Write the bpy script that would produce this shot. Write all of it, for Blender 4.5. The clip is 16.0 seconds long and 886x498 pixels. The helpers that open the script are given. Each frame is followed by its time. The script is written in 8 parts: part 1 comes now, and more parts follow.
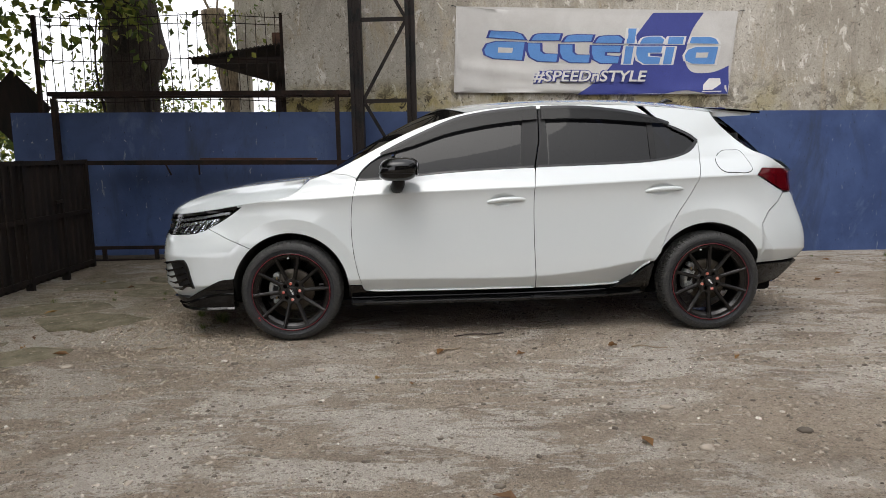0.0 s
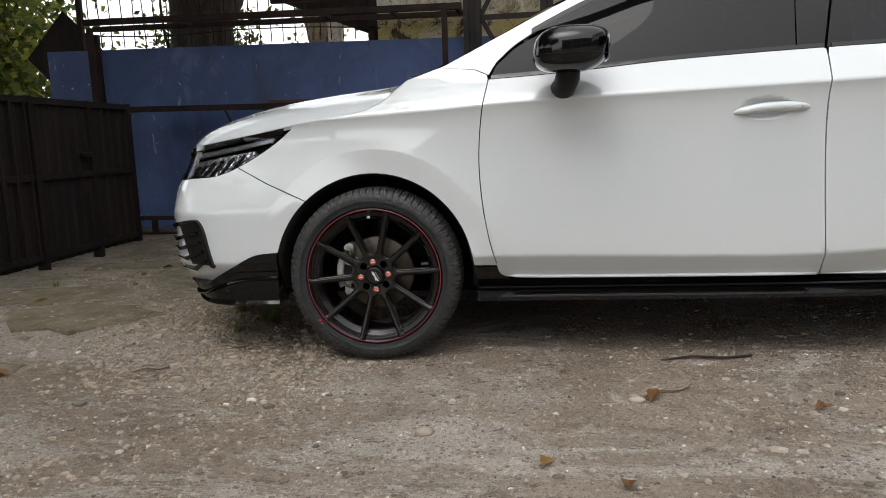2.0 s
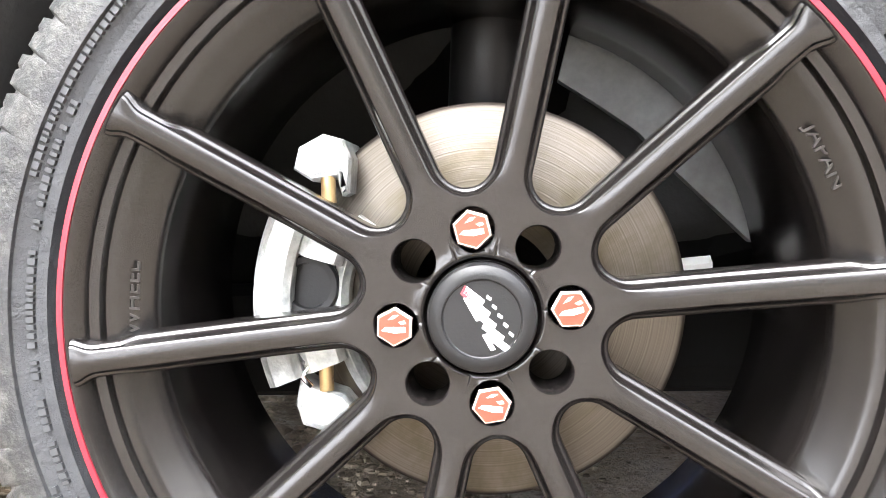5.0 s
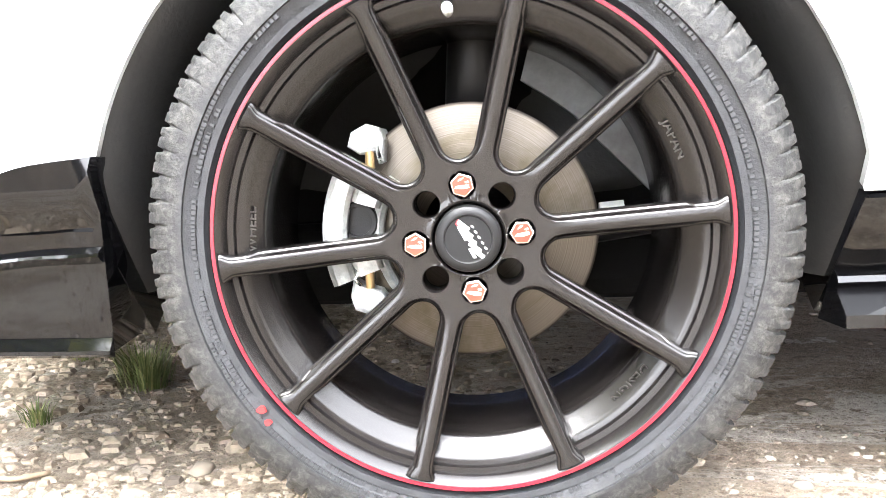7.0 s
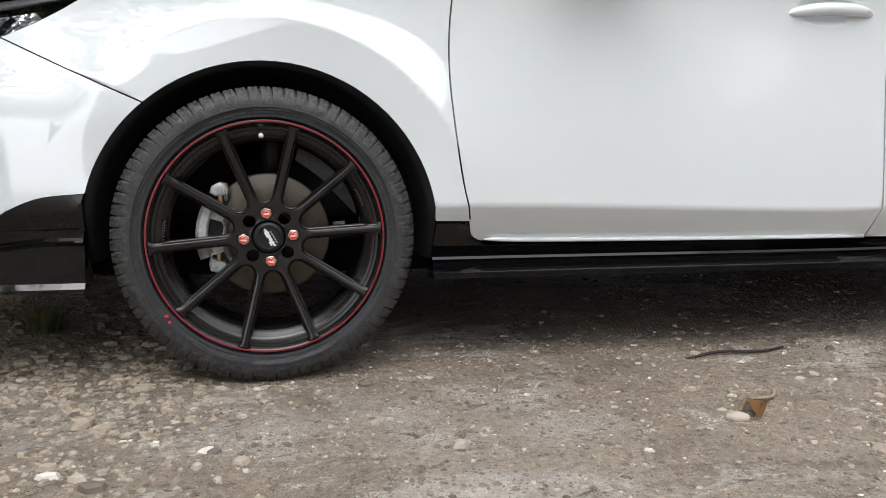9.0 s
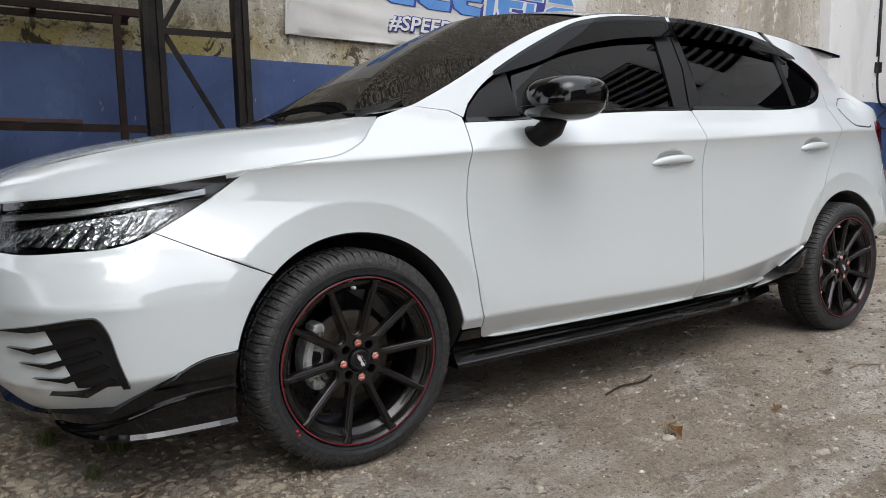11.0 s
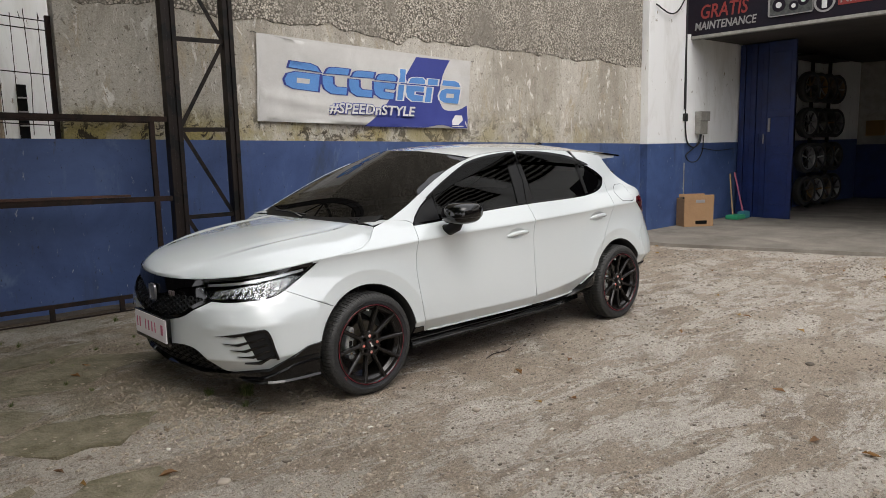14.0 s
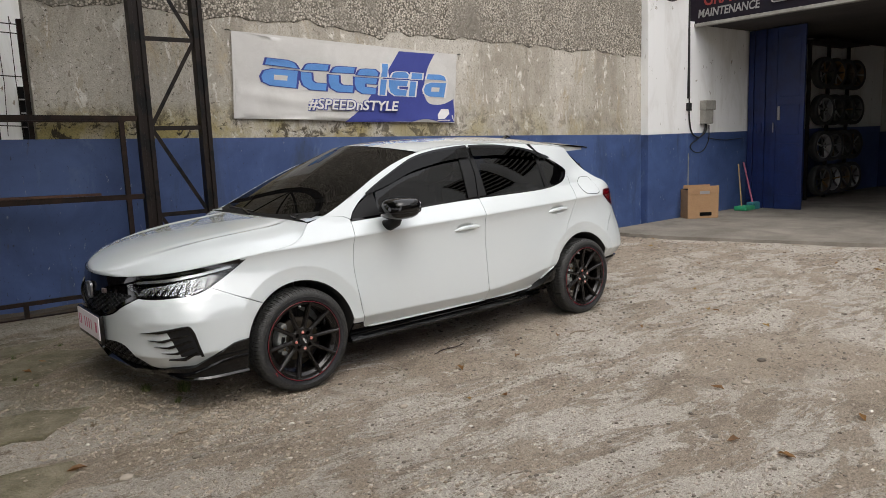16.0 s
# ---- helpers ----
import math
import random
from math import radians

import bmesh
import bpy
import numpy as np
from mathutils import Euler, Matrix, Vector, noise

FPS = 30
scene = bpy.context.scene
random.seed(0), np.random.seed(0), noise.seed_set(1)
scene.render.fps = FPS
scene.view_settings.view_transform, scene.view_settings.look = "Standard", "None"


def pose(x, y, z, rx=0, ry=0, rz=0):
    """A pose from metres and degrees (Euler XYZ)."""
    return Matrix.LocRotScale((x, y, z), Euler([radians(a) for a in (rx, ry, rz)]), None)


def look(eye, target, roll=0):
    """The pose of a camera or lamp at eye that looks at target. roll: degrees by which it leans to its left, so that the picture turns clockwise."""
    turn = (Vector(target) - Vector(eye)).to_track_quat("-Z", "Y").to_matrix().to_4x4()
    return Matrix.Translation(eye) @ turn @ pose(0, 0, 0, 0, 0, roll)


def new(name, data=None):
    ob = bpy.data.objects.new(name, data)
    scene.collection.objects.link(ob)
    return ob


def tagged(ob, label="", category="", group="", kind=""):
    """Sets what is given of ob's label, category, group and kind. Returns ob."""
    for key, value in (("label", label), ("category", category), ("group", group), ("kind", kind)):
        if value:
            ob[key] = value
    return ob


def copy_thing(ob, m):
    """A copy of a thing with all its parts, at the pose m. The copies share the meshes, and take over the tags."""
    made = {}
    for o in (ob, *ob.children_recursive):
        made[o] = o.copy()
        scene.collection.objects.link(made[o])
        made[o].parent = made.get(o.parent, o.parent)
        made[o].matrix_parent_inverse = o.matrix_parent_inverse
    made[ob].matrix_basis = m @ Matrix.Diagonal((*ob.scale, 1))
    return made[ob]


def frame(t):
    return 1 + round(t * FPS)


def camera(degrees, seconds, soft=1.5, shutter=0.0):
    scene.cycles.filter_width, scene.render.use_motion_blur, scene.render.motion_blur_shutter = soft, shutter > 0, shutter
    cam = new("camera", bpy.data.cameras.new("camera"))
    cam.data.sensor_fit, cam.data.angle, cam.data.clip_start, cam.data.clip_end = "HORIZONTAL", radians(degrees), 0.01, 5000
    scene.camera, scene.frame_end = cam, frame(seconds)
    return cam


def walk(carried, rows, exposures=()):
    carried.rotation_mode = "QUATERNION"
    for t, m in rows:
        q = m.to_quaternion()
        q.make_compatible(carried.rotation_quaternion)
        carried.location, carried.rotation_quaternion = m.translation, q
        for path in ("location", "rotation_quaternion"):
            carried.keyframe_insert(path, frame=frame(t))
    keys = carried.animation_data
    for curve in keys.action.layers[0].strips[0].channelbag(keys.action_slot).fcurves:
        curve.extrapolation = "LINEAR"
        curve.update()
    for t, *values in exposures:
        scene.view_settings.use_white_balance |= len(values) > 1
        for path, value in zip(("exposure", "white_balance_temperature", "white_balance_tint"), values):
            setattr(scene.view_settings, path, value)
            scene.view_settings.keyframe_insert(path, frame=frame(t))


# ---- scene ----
cam = camera(63.7, 16.0, 0.8)
PATH = [
    (0, (0.834, -4.305, 1.13), (0.88, -2.323, 0.863), -1.2),
    (0.5, (0.803, -3.976, 1.039), (0.835, -1.997, 0.75), -1.1),
    (1, (0.731, -3.503, 0.983), (0.748, -1.53, 0.658), -1.6),
    (1.5, (0.589, -2.978, 0.857), (0.471, -1.006, 0.543), -1.6),
    (2, (0.527, -2.417, 0.768), (0.301, -0.453, 0.469), -1.9),
    (2.5, (0.383, -1.894, 0.697), (0.12, 0.073, 0.447), -1.8),
    (3, (0.254, -1.408, 0.593), (-0.013, 0.567, 0.424), -0.7),
    (3.5, (0.113, -0.885, 0.486), (-0.11, 1.092, 0.283), -1.2),
    (4, (0.043, -0.557, 0.396), (-0.141, 1.428, 0.236), -1.3),
    (4.5, (0.013, -0.403, 0.366), (-0.136, 1.587, 0.224), -1.3),
    (4.7, (0.011, -0.376, 0.366), (-0.145, 1.615, 0.261), -1.6),
    (6.8, (0.001, -0.595, 0.374), (-0.115, 1.392, 0.184), -1.9),
    (7, (0.021, -0.641, 0.38), (-0.114, 1.338, 0.13), -2.2),
    (7.5, (0.086, -0.827, 0.393), (-0.053, 1.149, 0.119), -1.7),
    (8, (0.125, -1.05, 0.385), (0.03, 0.933, 0.139), -2.0),
    (8.5, (0.093, -1.31, 0.416), (0.258, 0.669, 0.18), -0.6),
    (10.8, (-0.74, -1.707, 0.805), (0.334, -0.042, 0.533), -0.6),
    (11, (-0.876, -1.735, 0.88), (0.219, -0.083, 0.612), -0.9),
    (11.5, (-1.195, -1.946, 1.091), (-0.102, -0.293, 0.824), -1.1),
    (12, (-1.541, -2.334, 1.218), (-0.437, -0.685, 0.969), -1.7),
    (12.5, (-1.911, -2.713, 1.262), (-0.804, -1.065, 1.021), -1.4),
    (13, (-2.107, -3.034, 1.376), (-0.768, -1.571, 1.117), -1.5),
    (13.5, (-2.29, -3.243, 1.454), (-0.949, -1.784, 1.187), -1.1),
    (14, (-2.454, -3.322, 1.453), (-1.118, -1.861, 1.171), -1.3),
    (14.5, (-2.493, -3.359, 1.449), (-1.148, -1.908, 1.159), -1.5),
    (15, (-2.461, -3.378, 1.443), (-1.171, -1.879, 1.148), -1.6),
    (15.5, (-2.273, -3.49, 1.424), (-1.009, -1.968, 1.13), -2.1),
    (16, (-1.967, -3.702, 1.439), (-0.709, -2.175, 1.143), -2.2),
]
walk(cam, [(t, look(eye, target, roll)) for t, eye, target, roll in PATH], exposures=[(0, 0.88, 6500, 10), (2.5, 0.95, 6500, 10), (3, 1.15, 6480, 10), (3.5, 1.8, 6520, 10), (4, 3.9, 6300, 10), (4.7, 4.5, 6300, 10), (6.8, 4.5, 6280, 10), (7.5, 4.0, 6260, 10), (8, 2.85, 6260, 10), (8.7, 1.75, 6300, 10), (10.8, 1.05, 6250, 10), (11.5, 0.98, 6220, 10), (12, 0.88, 6350, 10), (13, 0.95, 6520, 10), (16, 1.02, 6560, 10)])

# ---- light ----
world = bpy.data.worlds.new("overcast_sky")
scene.world = world
world.use_nodes = True
wn = world.node_tree
sky = wn.nodes.new("ShaderNodeTexSky")
sky.sky_type, sky.sun_disc = "NISHITA", False
sky.sun_elevation, sky.sun_rotation = radians(58), radians(200)
sky.air_density, sky.dust_density, sky.ozone_density = 1.0, 6.0, 0.6
back = wn.nodes["Background"]
back.inputs["Strength"].default_value = 0.15
pale = wn.nodes.new("ShaderNodeHueSaturation")
pale.inputs["Saturation"].default_value = 0.25
wn.links.new(sky.outputs[0], pale.inputs["Color"])
veil = wn.nodes.new("ShaderNodeMix")
veil.data_type, veil.blend_type = "RGBA", "MIX"
veil.inputs[0].default_value = 0.7
veil.inputs[7].default_value = (6.35, 6.4, 6.7, 1)
wn.links.new(pale.outputs[0], veil.inputs[6])
wn.links.new(veil.outputs[2], back.inputs["Color"])

sun_data = bpy.data.lights.new("sun", "SUN")
sun_data.energy, sun_data.angle, sun_data.color = 0.35, radians(40), (1.0, 0.96, 0.9)
sun = new("sun", sun_data)
sun.matrix_world = look((-3, -8, 14), (0, 0, 0))

# ---- materials ----
def material(name, color=(0.5, 0.5, 0.5), rough=0.6, metal=0.0, coat=0.0, spec=0.5):
    m = bpy.data.materials.new(name)
    m.use_nodes = True
    b = m.node_tree.nodes["Principled BSDF"]
    b.inputs["Base Color"].default_value = (*color, 1)
    b.inputs["Roughness"].default_value = rough
    b.inputs["Metallic"].default_value = metal
    b.inputs["Coat Weight"].default_value = coat
    b.inputs["Coat Roughness"].default_value = 0.03
    b.inputs["Specular IOR Level"].default_value = spec
    return m


def bsdf(m):
    return m.node_tree.nodes["Principled BSDF"]


def tex_noise(m, scale, detail=4.0, rough=0.6, distort=0.0, stretch=None, space="Object"):
    nt = m.node_tree
    co = nt.nodes.new("ShaderNodeTexCoord")
    n = nt.nodes.new("ShaderNodeTexNoise")
    n.inputs["Scale"].default_value, n.inputs["Detail"].default_value = scale, detail
    n.inputs["Roughness"].default_value, n.inputs["Distortion"].default_value = rough, distort
    if stretch:
        mp = nt.nodes.new("ShaderNodeMapping")
        mp.inputs["Scale"].default_value = stretch
        nt.links.new(co.outputs[space], mp.inputs[0])
        nt.links.new(mp.outputs[0], n.inputs["Vector"])
    else:
        nt.links.new(co.outputs[space], n.inputs["Vector"])
    return n.outputs["Fac"]


def tex_voronoi(m, scale, feature="F1", rand=1.0):
    nt = m.node_tree
    co = nt.nodes.new("ShaderNodeTexCoord")
    n = nt.nodes.new("ShaderNodeTexVoronoi")
    n.feature = feature
    n.inputs["Scale"].default_value = scale
    n.inputs["Randomness"].default_value = rand
    nt.links.new(co.outputs["Object"], n.inputs["Vector"])
    return n.outputs["Distance"]


def ramp(m, fac, stops):
    """stops: (position, colour or grey)."""
    nt = m.node_tree
    r = nt.nodes.new("ShaderNodeValToRGB")
    els = r.color_ramp.elements
    while len(els) < len(stops):
        els.new(0.5)
    for e, (p, c) in zip(els, stops):
        e.position = p
        e.color = (c, c, c, 1) if isinstance(c, (int, float)) else (*c, 1)
    nt.links.new(fac, r.inputs[0])
    return r.outputs[0]


def mix(m, fac, a, b, kind="MIX"):
    nt = m.node_tree
    n = nt.nodes.new("ShaderNodeMix")
    n.data_type, n.blend_type = "RGBA", kind
    for k, v in ((0, fac), (6, a), (7, b)):
        sock = n.inputs[k]
        if isinstance(v, (int, float)):
            sock.default_value = v if k == 0 else (v, v, v, 1)
        elif isinstance(v, tuple):
            sock.default_value = (*v, 1)
        else:
            nt.links.new(v, sock)
    return n.outputs[2]


def paint_in(m, socket, out):
    m.node_tree.links.new(out, bsdf(m).inputs[socket])


def bump(m, out, strength=0.3, distance=0.01, chain=None):
    nt = m.node_tree
    b = nt.nodes.new("ShaderNodeBump")
    b.inputs["Strength"].default_value, b.inputs["Distance"].default_value = strength, distance
    nt.links.new(out, b.inputs["Height"])
    if chain is not None:
        nt.links.new(chain, b.inputs["Normal"])
    nt.links.new(b.outputs[0], bsdf(m).inputs["Normal"])
    return b.outputs[0]


def weathered(name, base, dark, rough=0.85, scale=3.0, fine=60.0, bump_s=0.3, bump_d=0.006, stretch=None, lo=0.35, hi=0.7):
    """A surface with large stains and fine grain."""
    m = material(name, base, rough)
    big = ramp(m, tex_noise(m, scale, 5, 0.65, 0.4, stretch), [(lo, dark), (hi, base)])
    f = tex_noise(m, fine, 3, 0.6)
    col = mix(m, 0.5, big, ramp(m, f, [(0.3, 0.35), (0.7, 0.65)]), "OVERLAY")
    paint_in(m, "Base Color", col)
    bump(m, f, bump_s, bump_d)
    return m


def spotted(m, col, scale, lo, hi, spot, detail=5.0, stretch=None):
    """Lay stains of colour spot over col where a noise is high."""
    return mix(m, ramp(m, tex_noise(m, scale, detail, 0.7, 0.6, stretch), [(lo, 0.0), (hi, 1.0)]), col, spot)


def object_axis(m, axis):
    nt = m.node_tree
    co = nt.nodes.new("ShaderNodeTexCoord")
    sp = nt.nodes.new("ShaderNodeSeparateXYZ")
    nt.links.new(co.outputs["Object"], sp.inputs[0])
    return sp.outputs[axis]


def mth(m, op, a, b=0.0):
    nt = m.node_tree
    n = nt.nodes.new("ShaderNodeMath")
    n.operation = op
    n.use_clamp = op == "MULTIPLY" or op == "ADD"
    for k, v in ((0, a), (1, b)):
        if isinstance(v, (int, float)):
            n.inputs[k].default_value = v
        else:
            nt.links.new(v, n.inputs[k])
    return n.outputs[0]


M_plaster = material("old_plaster", (0.47, 0.44, 0.38), 0.92)
c = ramp(M_plaster, tex_noise(M_plaster, 1.1, 6, 0.7, 0.5, (1, 1, 0.4)), [(0.32, (0.30, 0.265, 0.215)), (0.5, (0.45, 0.415, 0.355)), (0.72, (0.58, 0.55, 0.49))])
c = spotted(M_plaster, c, 3.2, 0.54, 0.66, (0.40, 0.335, 0.24), 7, (1, 1, 0.35))
c = spotted(M_plaster, c, 2.2, 0.55, 0.68, (0.27, 0.24, 0.195), 8, (1.6, 1, 0.2))
c = spotted(M_plaster, c, 8, 0.57, 0.62, (0.66, 0.635, 0.58), 8, (1.3, 1, 0.6))
c = spotted(M_plaster, c, 14, 0.60, 0.65, (0.25, 0.22, 0.175), 6)
c = spotted(M_plaster, c, 34, 0.62, 0.65, (0.11, 0.095, 0.075), 4)
# mould that grows in the damp at the foot of the bare plaster
dz = mth(M_plaster, "SUBTRACT", object_axis(M_plaster, 2), 1.5)
dfac = mth(M_plaster, "MULTIPLY", ramp(M_plaster, dz, [(0.16, 1.0), (0.44, 0.0)]), mth(M_plaster, "SUBTRACT", 1.12, mth(M_plaster, "MULTIPLY", object_axis(M_plaster, 0), 0.13)))
mould = ramp(M_plaster, mth(M_plaster, "MULTIPLY", tex_noise(M_plaster, 6.0, 9, 0.8, 0.6), mth(M_plaster, "ADD", tex_noise(M_plaster, 1.1, 2), 0.5)), [(0.50, 0.0), (0.535, 1.0)])
c = mix(M_plaster, mth(M_plaster, "MULTIPLY", dfac, ramp(M_plaster, tex_noise(M_plaster, 1.3, 4, 0.65), [(0.42, 0.0), (0.55, 0.9)])), c, (0.29, 0.235, 0.075))
c = mix(M_plaster, mth(M_plaster, "MULTIPLY", dfac, mould), c, (0.036, 0.027, 0.014))
# hair cracks
nt = M_plaster.node_tree
co = nt.nodes.new("ShaderNodeTexCoord")
warp = nt.nodes.new("ShaderNodeTexNoise")
warp.inputs["Scale"].default_value, warp.inputs["Detail"].default_value = 2.5, 6
nt.links.new(co.outputs["Object"], warp.inputs["Vector"])
off = nt.nodes.new("ShaderNodeVectorMath")
off.operation = "ADD"
nt.links.new(co.outputs["Object"], off.inputs[0])
nt.links.new(warp.outputs["Color"], off.inputs[1])
vc = nt.nodes.new("ShaderNodeTexVoronoi")
vc.feature = "DISTANCE_TO_EDGE"
vc.inputs["Scale"].default_value = 1.1
nt.links.new(off.outputs[0], vc.inputs["Vector"])
crack = mth(M_plaster, "MULTIPLY", ramp(M_plaster, vc.outputs["Distance"], [(0.0, 1.0), (0.006, 0.0)]), ramp(M_plaster, tex_noise(M_plaster, 0.9, 2), [(0.48, 0.0), (0.6, 0.8)]))
c = mix(M_plaster, crack, c, (0.10, 0.085, 0.065))
paint_in(M_plaster, "Base Color", mix(M_plaster, 0.5, c, ramp(M_plaster, tex_noise(M_plaster, 90, 4, 0.7), [(0.3, 0.22), (0.7, 0.78)]), "OVERLAY"))
bump(M_plaster, tex_noise(M_plaster, 22, 8, 0.75), 0.8, 0.012)

M_blue = material("blue_wall_paint", (0.07, 0.115, 0.27), 0.55)
c = ramp(M_blue, tex_noise(M_blue, 1.3, 5, 0.65, 0.5), [(0.35, (0.032, 0.060, 0.160)), (0.65, (0.058, 0.098, 0.232))])
c = spotted(M_blue, c, 2.4, 0.60, 0.70, (0.085, 0.128, 0.24), 6, (1, 1, 0.5))
c = spotted(M_blue, c, 38, 0.645, 0.665, (0.016, 0.022, 0.045), 5, (1.5, 1, 0.5))
c = spotted(M_blue, c, 26, 0.68, 0.72, (0.32, 0.34, 0.38), 3, (1, 1, 0.3))
c = spotted(M_blue, c, 9, 0.66, 0.69, (0.22, 0.25, 0.30), 8, (1.8, 1, 0.35))
c = spotted(M_blue, c, 1.7, 0.56, 0.70, (0.030, 0.048, 0.10), 6, (1, 1, 0.25))
c = spotted(M_blue, c, 5, 0.66, 0.75, (0.05, 0.05, 0.055), 6, (1.6, 1, 0.25))
paint_in(M_blue, "Base Color", c)
bump(M_blue, tex_noise(M_blue, 24, 5, 0.65), 0.3, 0.006)

M_pebble = material("pebble_dash", (0.36, 0.34, 0.30), 0.95)
nt = M_pebble.node_tree
co = nt.nodes.new("ShaderNodeTexCoord")
vc = nt.nodes.new("ShaderNodeTexVoronoi")
vc.inputs["Scale"].default_value = 50
nt.links.new(co.outputs["Object"], vc.inputs["Vector"])
grey_of = nt.nodes.new("ShaderNodeRGBToBW")
nt.links.new(vc.outputs["Color"], grey_of.inputs[0])
c = ramp(M_pebble, grey_of.outputs[0], [(0.15, (0.14, 0.12, 0.095)), (0.45, (0.33, 0.295, 0.245)), (0.8, (0.60, 0.55, 0.475))])
c = mix(M_pebble, ramp(M_pebble, vc.outputs["Distance"], [(0.42, 0.0), (0.72, 0.9)]), c, (0.085, 0.075, 0.06))
c = spotted(M_pebble, c, 1.6, 0.48, 0.66, (0.20, 0.18, 0.15), 6, (1.2, 1, 0.4))
paint_in(M_pebble, "Base Color", mix(M_pebble, 0.5, c, ramp(M_pebble, tex_noise(M_pebble, 60, 5, 0.75), [(0.3, 0.2), (0.7, 0.8)]), "OVERLAY"))
bump(M_pebble, mix(M_pebble, 0.4, vc.outputs["Distance"], tex_noise(M_pebble, 80, 4, 0.7)), -1.0, 0.022)

M_white = weathered("white_wall_paint", (0.70, 0.70, 0.685), (0.60, 0.60, 0.585), 0.7, 1.2, 40, 0.15, 0.004)
c = spotted(M_white, (0.78, 0.78, 0.77), 1.5, 0.50, 0.75, (0.60, 0.585, 0.55), 7, (1.3, 1, 0.3))
c = spotted(M_white, c, 9, 0.645, 0.665, (0.26, 0.22, 0.17), 7, (1, 1, 0.5))
paint_in(M_white, "Base Color", c)
M_concrete = weathered("concrete", (0.235, 0.21, 0.178), (0.125, 0.11, 0.09), 0.9, 1.6, 70, 0.4, 0.006)
M_mud = weathered("muddy_kerb", (0.12, 0.095, 0.07), (0.06, 0.048, 0.036), 0.95, 5, 60, 0.6, 0.01)
# shade of the deep shop is put into these two dark base colours
M_ceiling = weathered("shop_ceiling_shaded", (0.065, 0.056, 0.05), (0.04, 0.035, 0.032), 0.9, 1.2, 30, 0.2, 0.004)
M_dim = weathered("shop_inner_paint_shaded", (0.13, 0.12, 0.11), (0.09, 0.083, 0.078), 0.85, 1.5, 30, 0.2, 0.004)

# gravel: packed grit, paler worn concrete, moss on the shaded side
M_ground = material("gravel_ground", (0.40, 0.355, 0.30), 0.95, 0.0, 0.0, 0.25)
c = ramp(M_ground, tex_noise(M_ground, 0.8, 7, 0.7, 0.6), [(0.33, (0.315, 0.252, 0.190)), (0.5, (0.385, 0.318, 0.248)), (0.66, (0.455, 0.388, 0.312))])
c = spotted(M_ground, c, 2.6, 0.53, 0.62, (0.275, 0.225, 0.175), 9, (0.8, 1.7, 1))
# worn crust of old concrete: flaky patches with ragged edges
zone = ramp(M_ground, tex_noise(M_ground, 0.45, 5, 0.65, 0.8), [(0.43, 0.0), (0.50, 1.0)])
flake = ramp(M_ground, tex_noise(M_ground, 2.0, 12, 0.78, 0.6, (0.6, 1.6, 1)), [(0.48, 0.0), (0.51, 1.0)])
crust = mth(M_ground, "MULTIPLY", mth(M_ground, "MULTIPLY", zone, flake), 0.95)
c = mix(M_ground, crust, c, ramp(M_ground, tex_noise(M_ground, 11, 6, 0.7), [(0.35, (0.49, 0.440, 0.375)), (0.65, (0.62, 0.575, 0.51))]))
c = spotted(M_ground, c, 7, 0.60, 0.63, (0.55, 0.50, 0.435), 9, (0.7, 1.5, 1))
c = spotted(M_ground, c, 13, 0.60, 0.64, (0.215, 0.172, 0.132), 8, (0.8, 1.4, 1))
# damp soil, darker before the nose and along the shaded wall, with moss
edge_x = mth(M_ground, "ADD", mth(M_ground, "MULTIPLY", tex_noise(M_ground, 1.4, 6, 0.7), 0.9), -0.45)
west = mth(M_ground, "MULTIPLY", mth(M_ground, "SUBTRACT", mth(M_ground, "SUBTRACT", 0.12, object_axis(M_ground, 0)), edge_x), 1.1)
north = mth(M_ground, "MULTIPLY", mth(M_ground, "ADD", mth(M_ground, "MULTIPLY", mth(M_ground, "ADD", object_axis(M_ground, 1), 2.2), 0.5), -0.1), 1.0)
damp = mth(M_ground, "MULTIPLY", west, north)
c = mix(M_ground, mth(M_ground, "MULTIPLY", damp, 0.70), c, ramp(M_ground, tex_noise(M_ground, 6, 8, 0.75), [(0.35, (0.085, 0.062, 0.034)), (0.65, (0.215, 0.165, 0.105))]))
c = mix(M_ground, mth(M_ground, "MULTIPLY", mth(M_ground, "MULTIPLY", damp, ramp(M_ground, object_axis(M_ground, 1), [(0.2, 0.0), (0.9, 1.0)])), ramp(M_ground, tex_noise(M_ground, 1.9, 8, 0.75, 0.8), [(0.43, 0.0), (0.54, 0.85)])), c, (0.088, 0.088, 0.020))
# grit and chips, each with its own tone
nt = M_ground.node_tree
co = nt.nodes.new("ShaderNodeTexCoord")
chips = []
for sc, lo, hi, k in ((46, 0.72, 0.76, 0.3), (105, 0.64, 0.72, 0.3), (230, 0.58, 0.66, 0.4)):
    vc = nt.nodes.new("ShaderNodeTexVoronoi")
    vc.inputs["Scale"].default_value = sc
    nt.links.new(co.outputs["Object"], vc.inputs["Vector"])
    tone = nt.nodes.new("ShaderNodeRGBToBW")
    nt.links.new(vc.outputs["Color"], tone.inputs[0])
    core = ramp(M_ground, vc.outputs["Distance"], [(0.30, 1.0), (0.40, 0.0)])
    c = mix(M_ground, mth(M_ground, "MULTIPLY", core, ramp(M_ground, tone.outputs[0], [(lo, 0.0), (hi, k)])), c, (0.54, 0.475, 0.395))
    c = mix(M_ground, mth(M_ground, "MULTIPLY", core, ramp(M_ground, tone.outputs[0], [(0.30, 0.6), (0.34, 0.0)])), c, (0.17, 0.135, 0.105))
    chips.append(core)
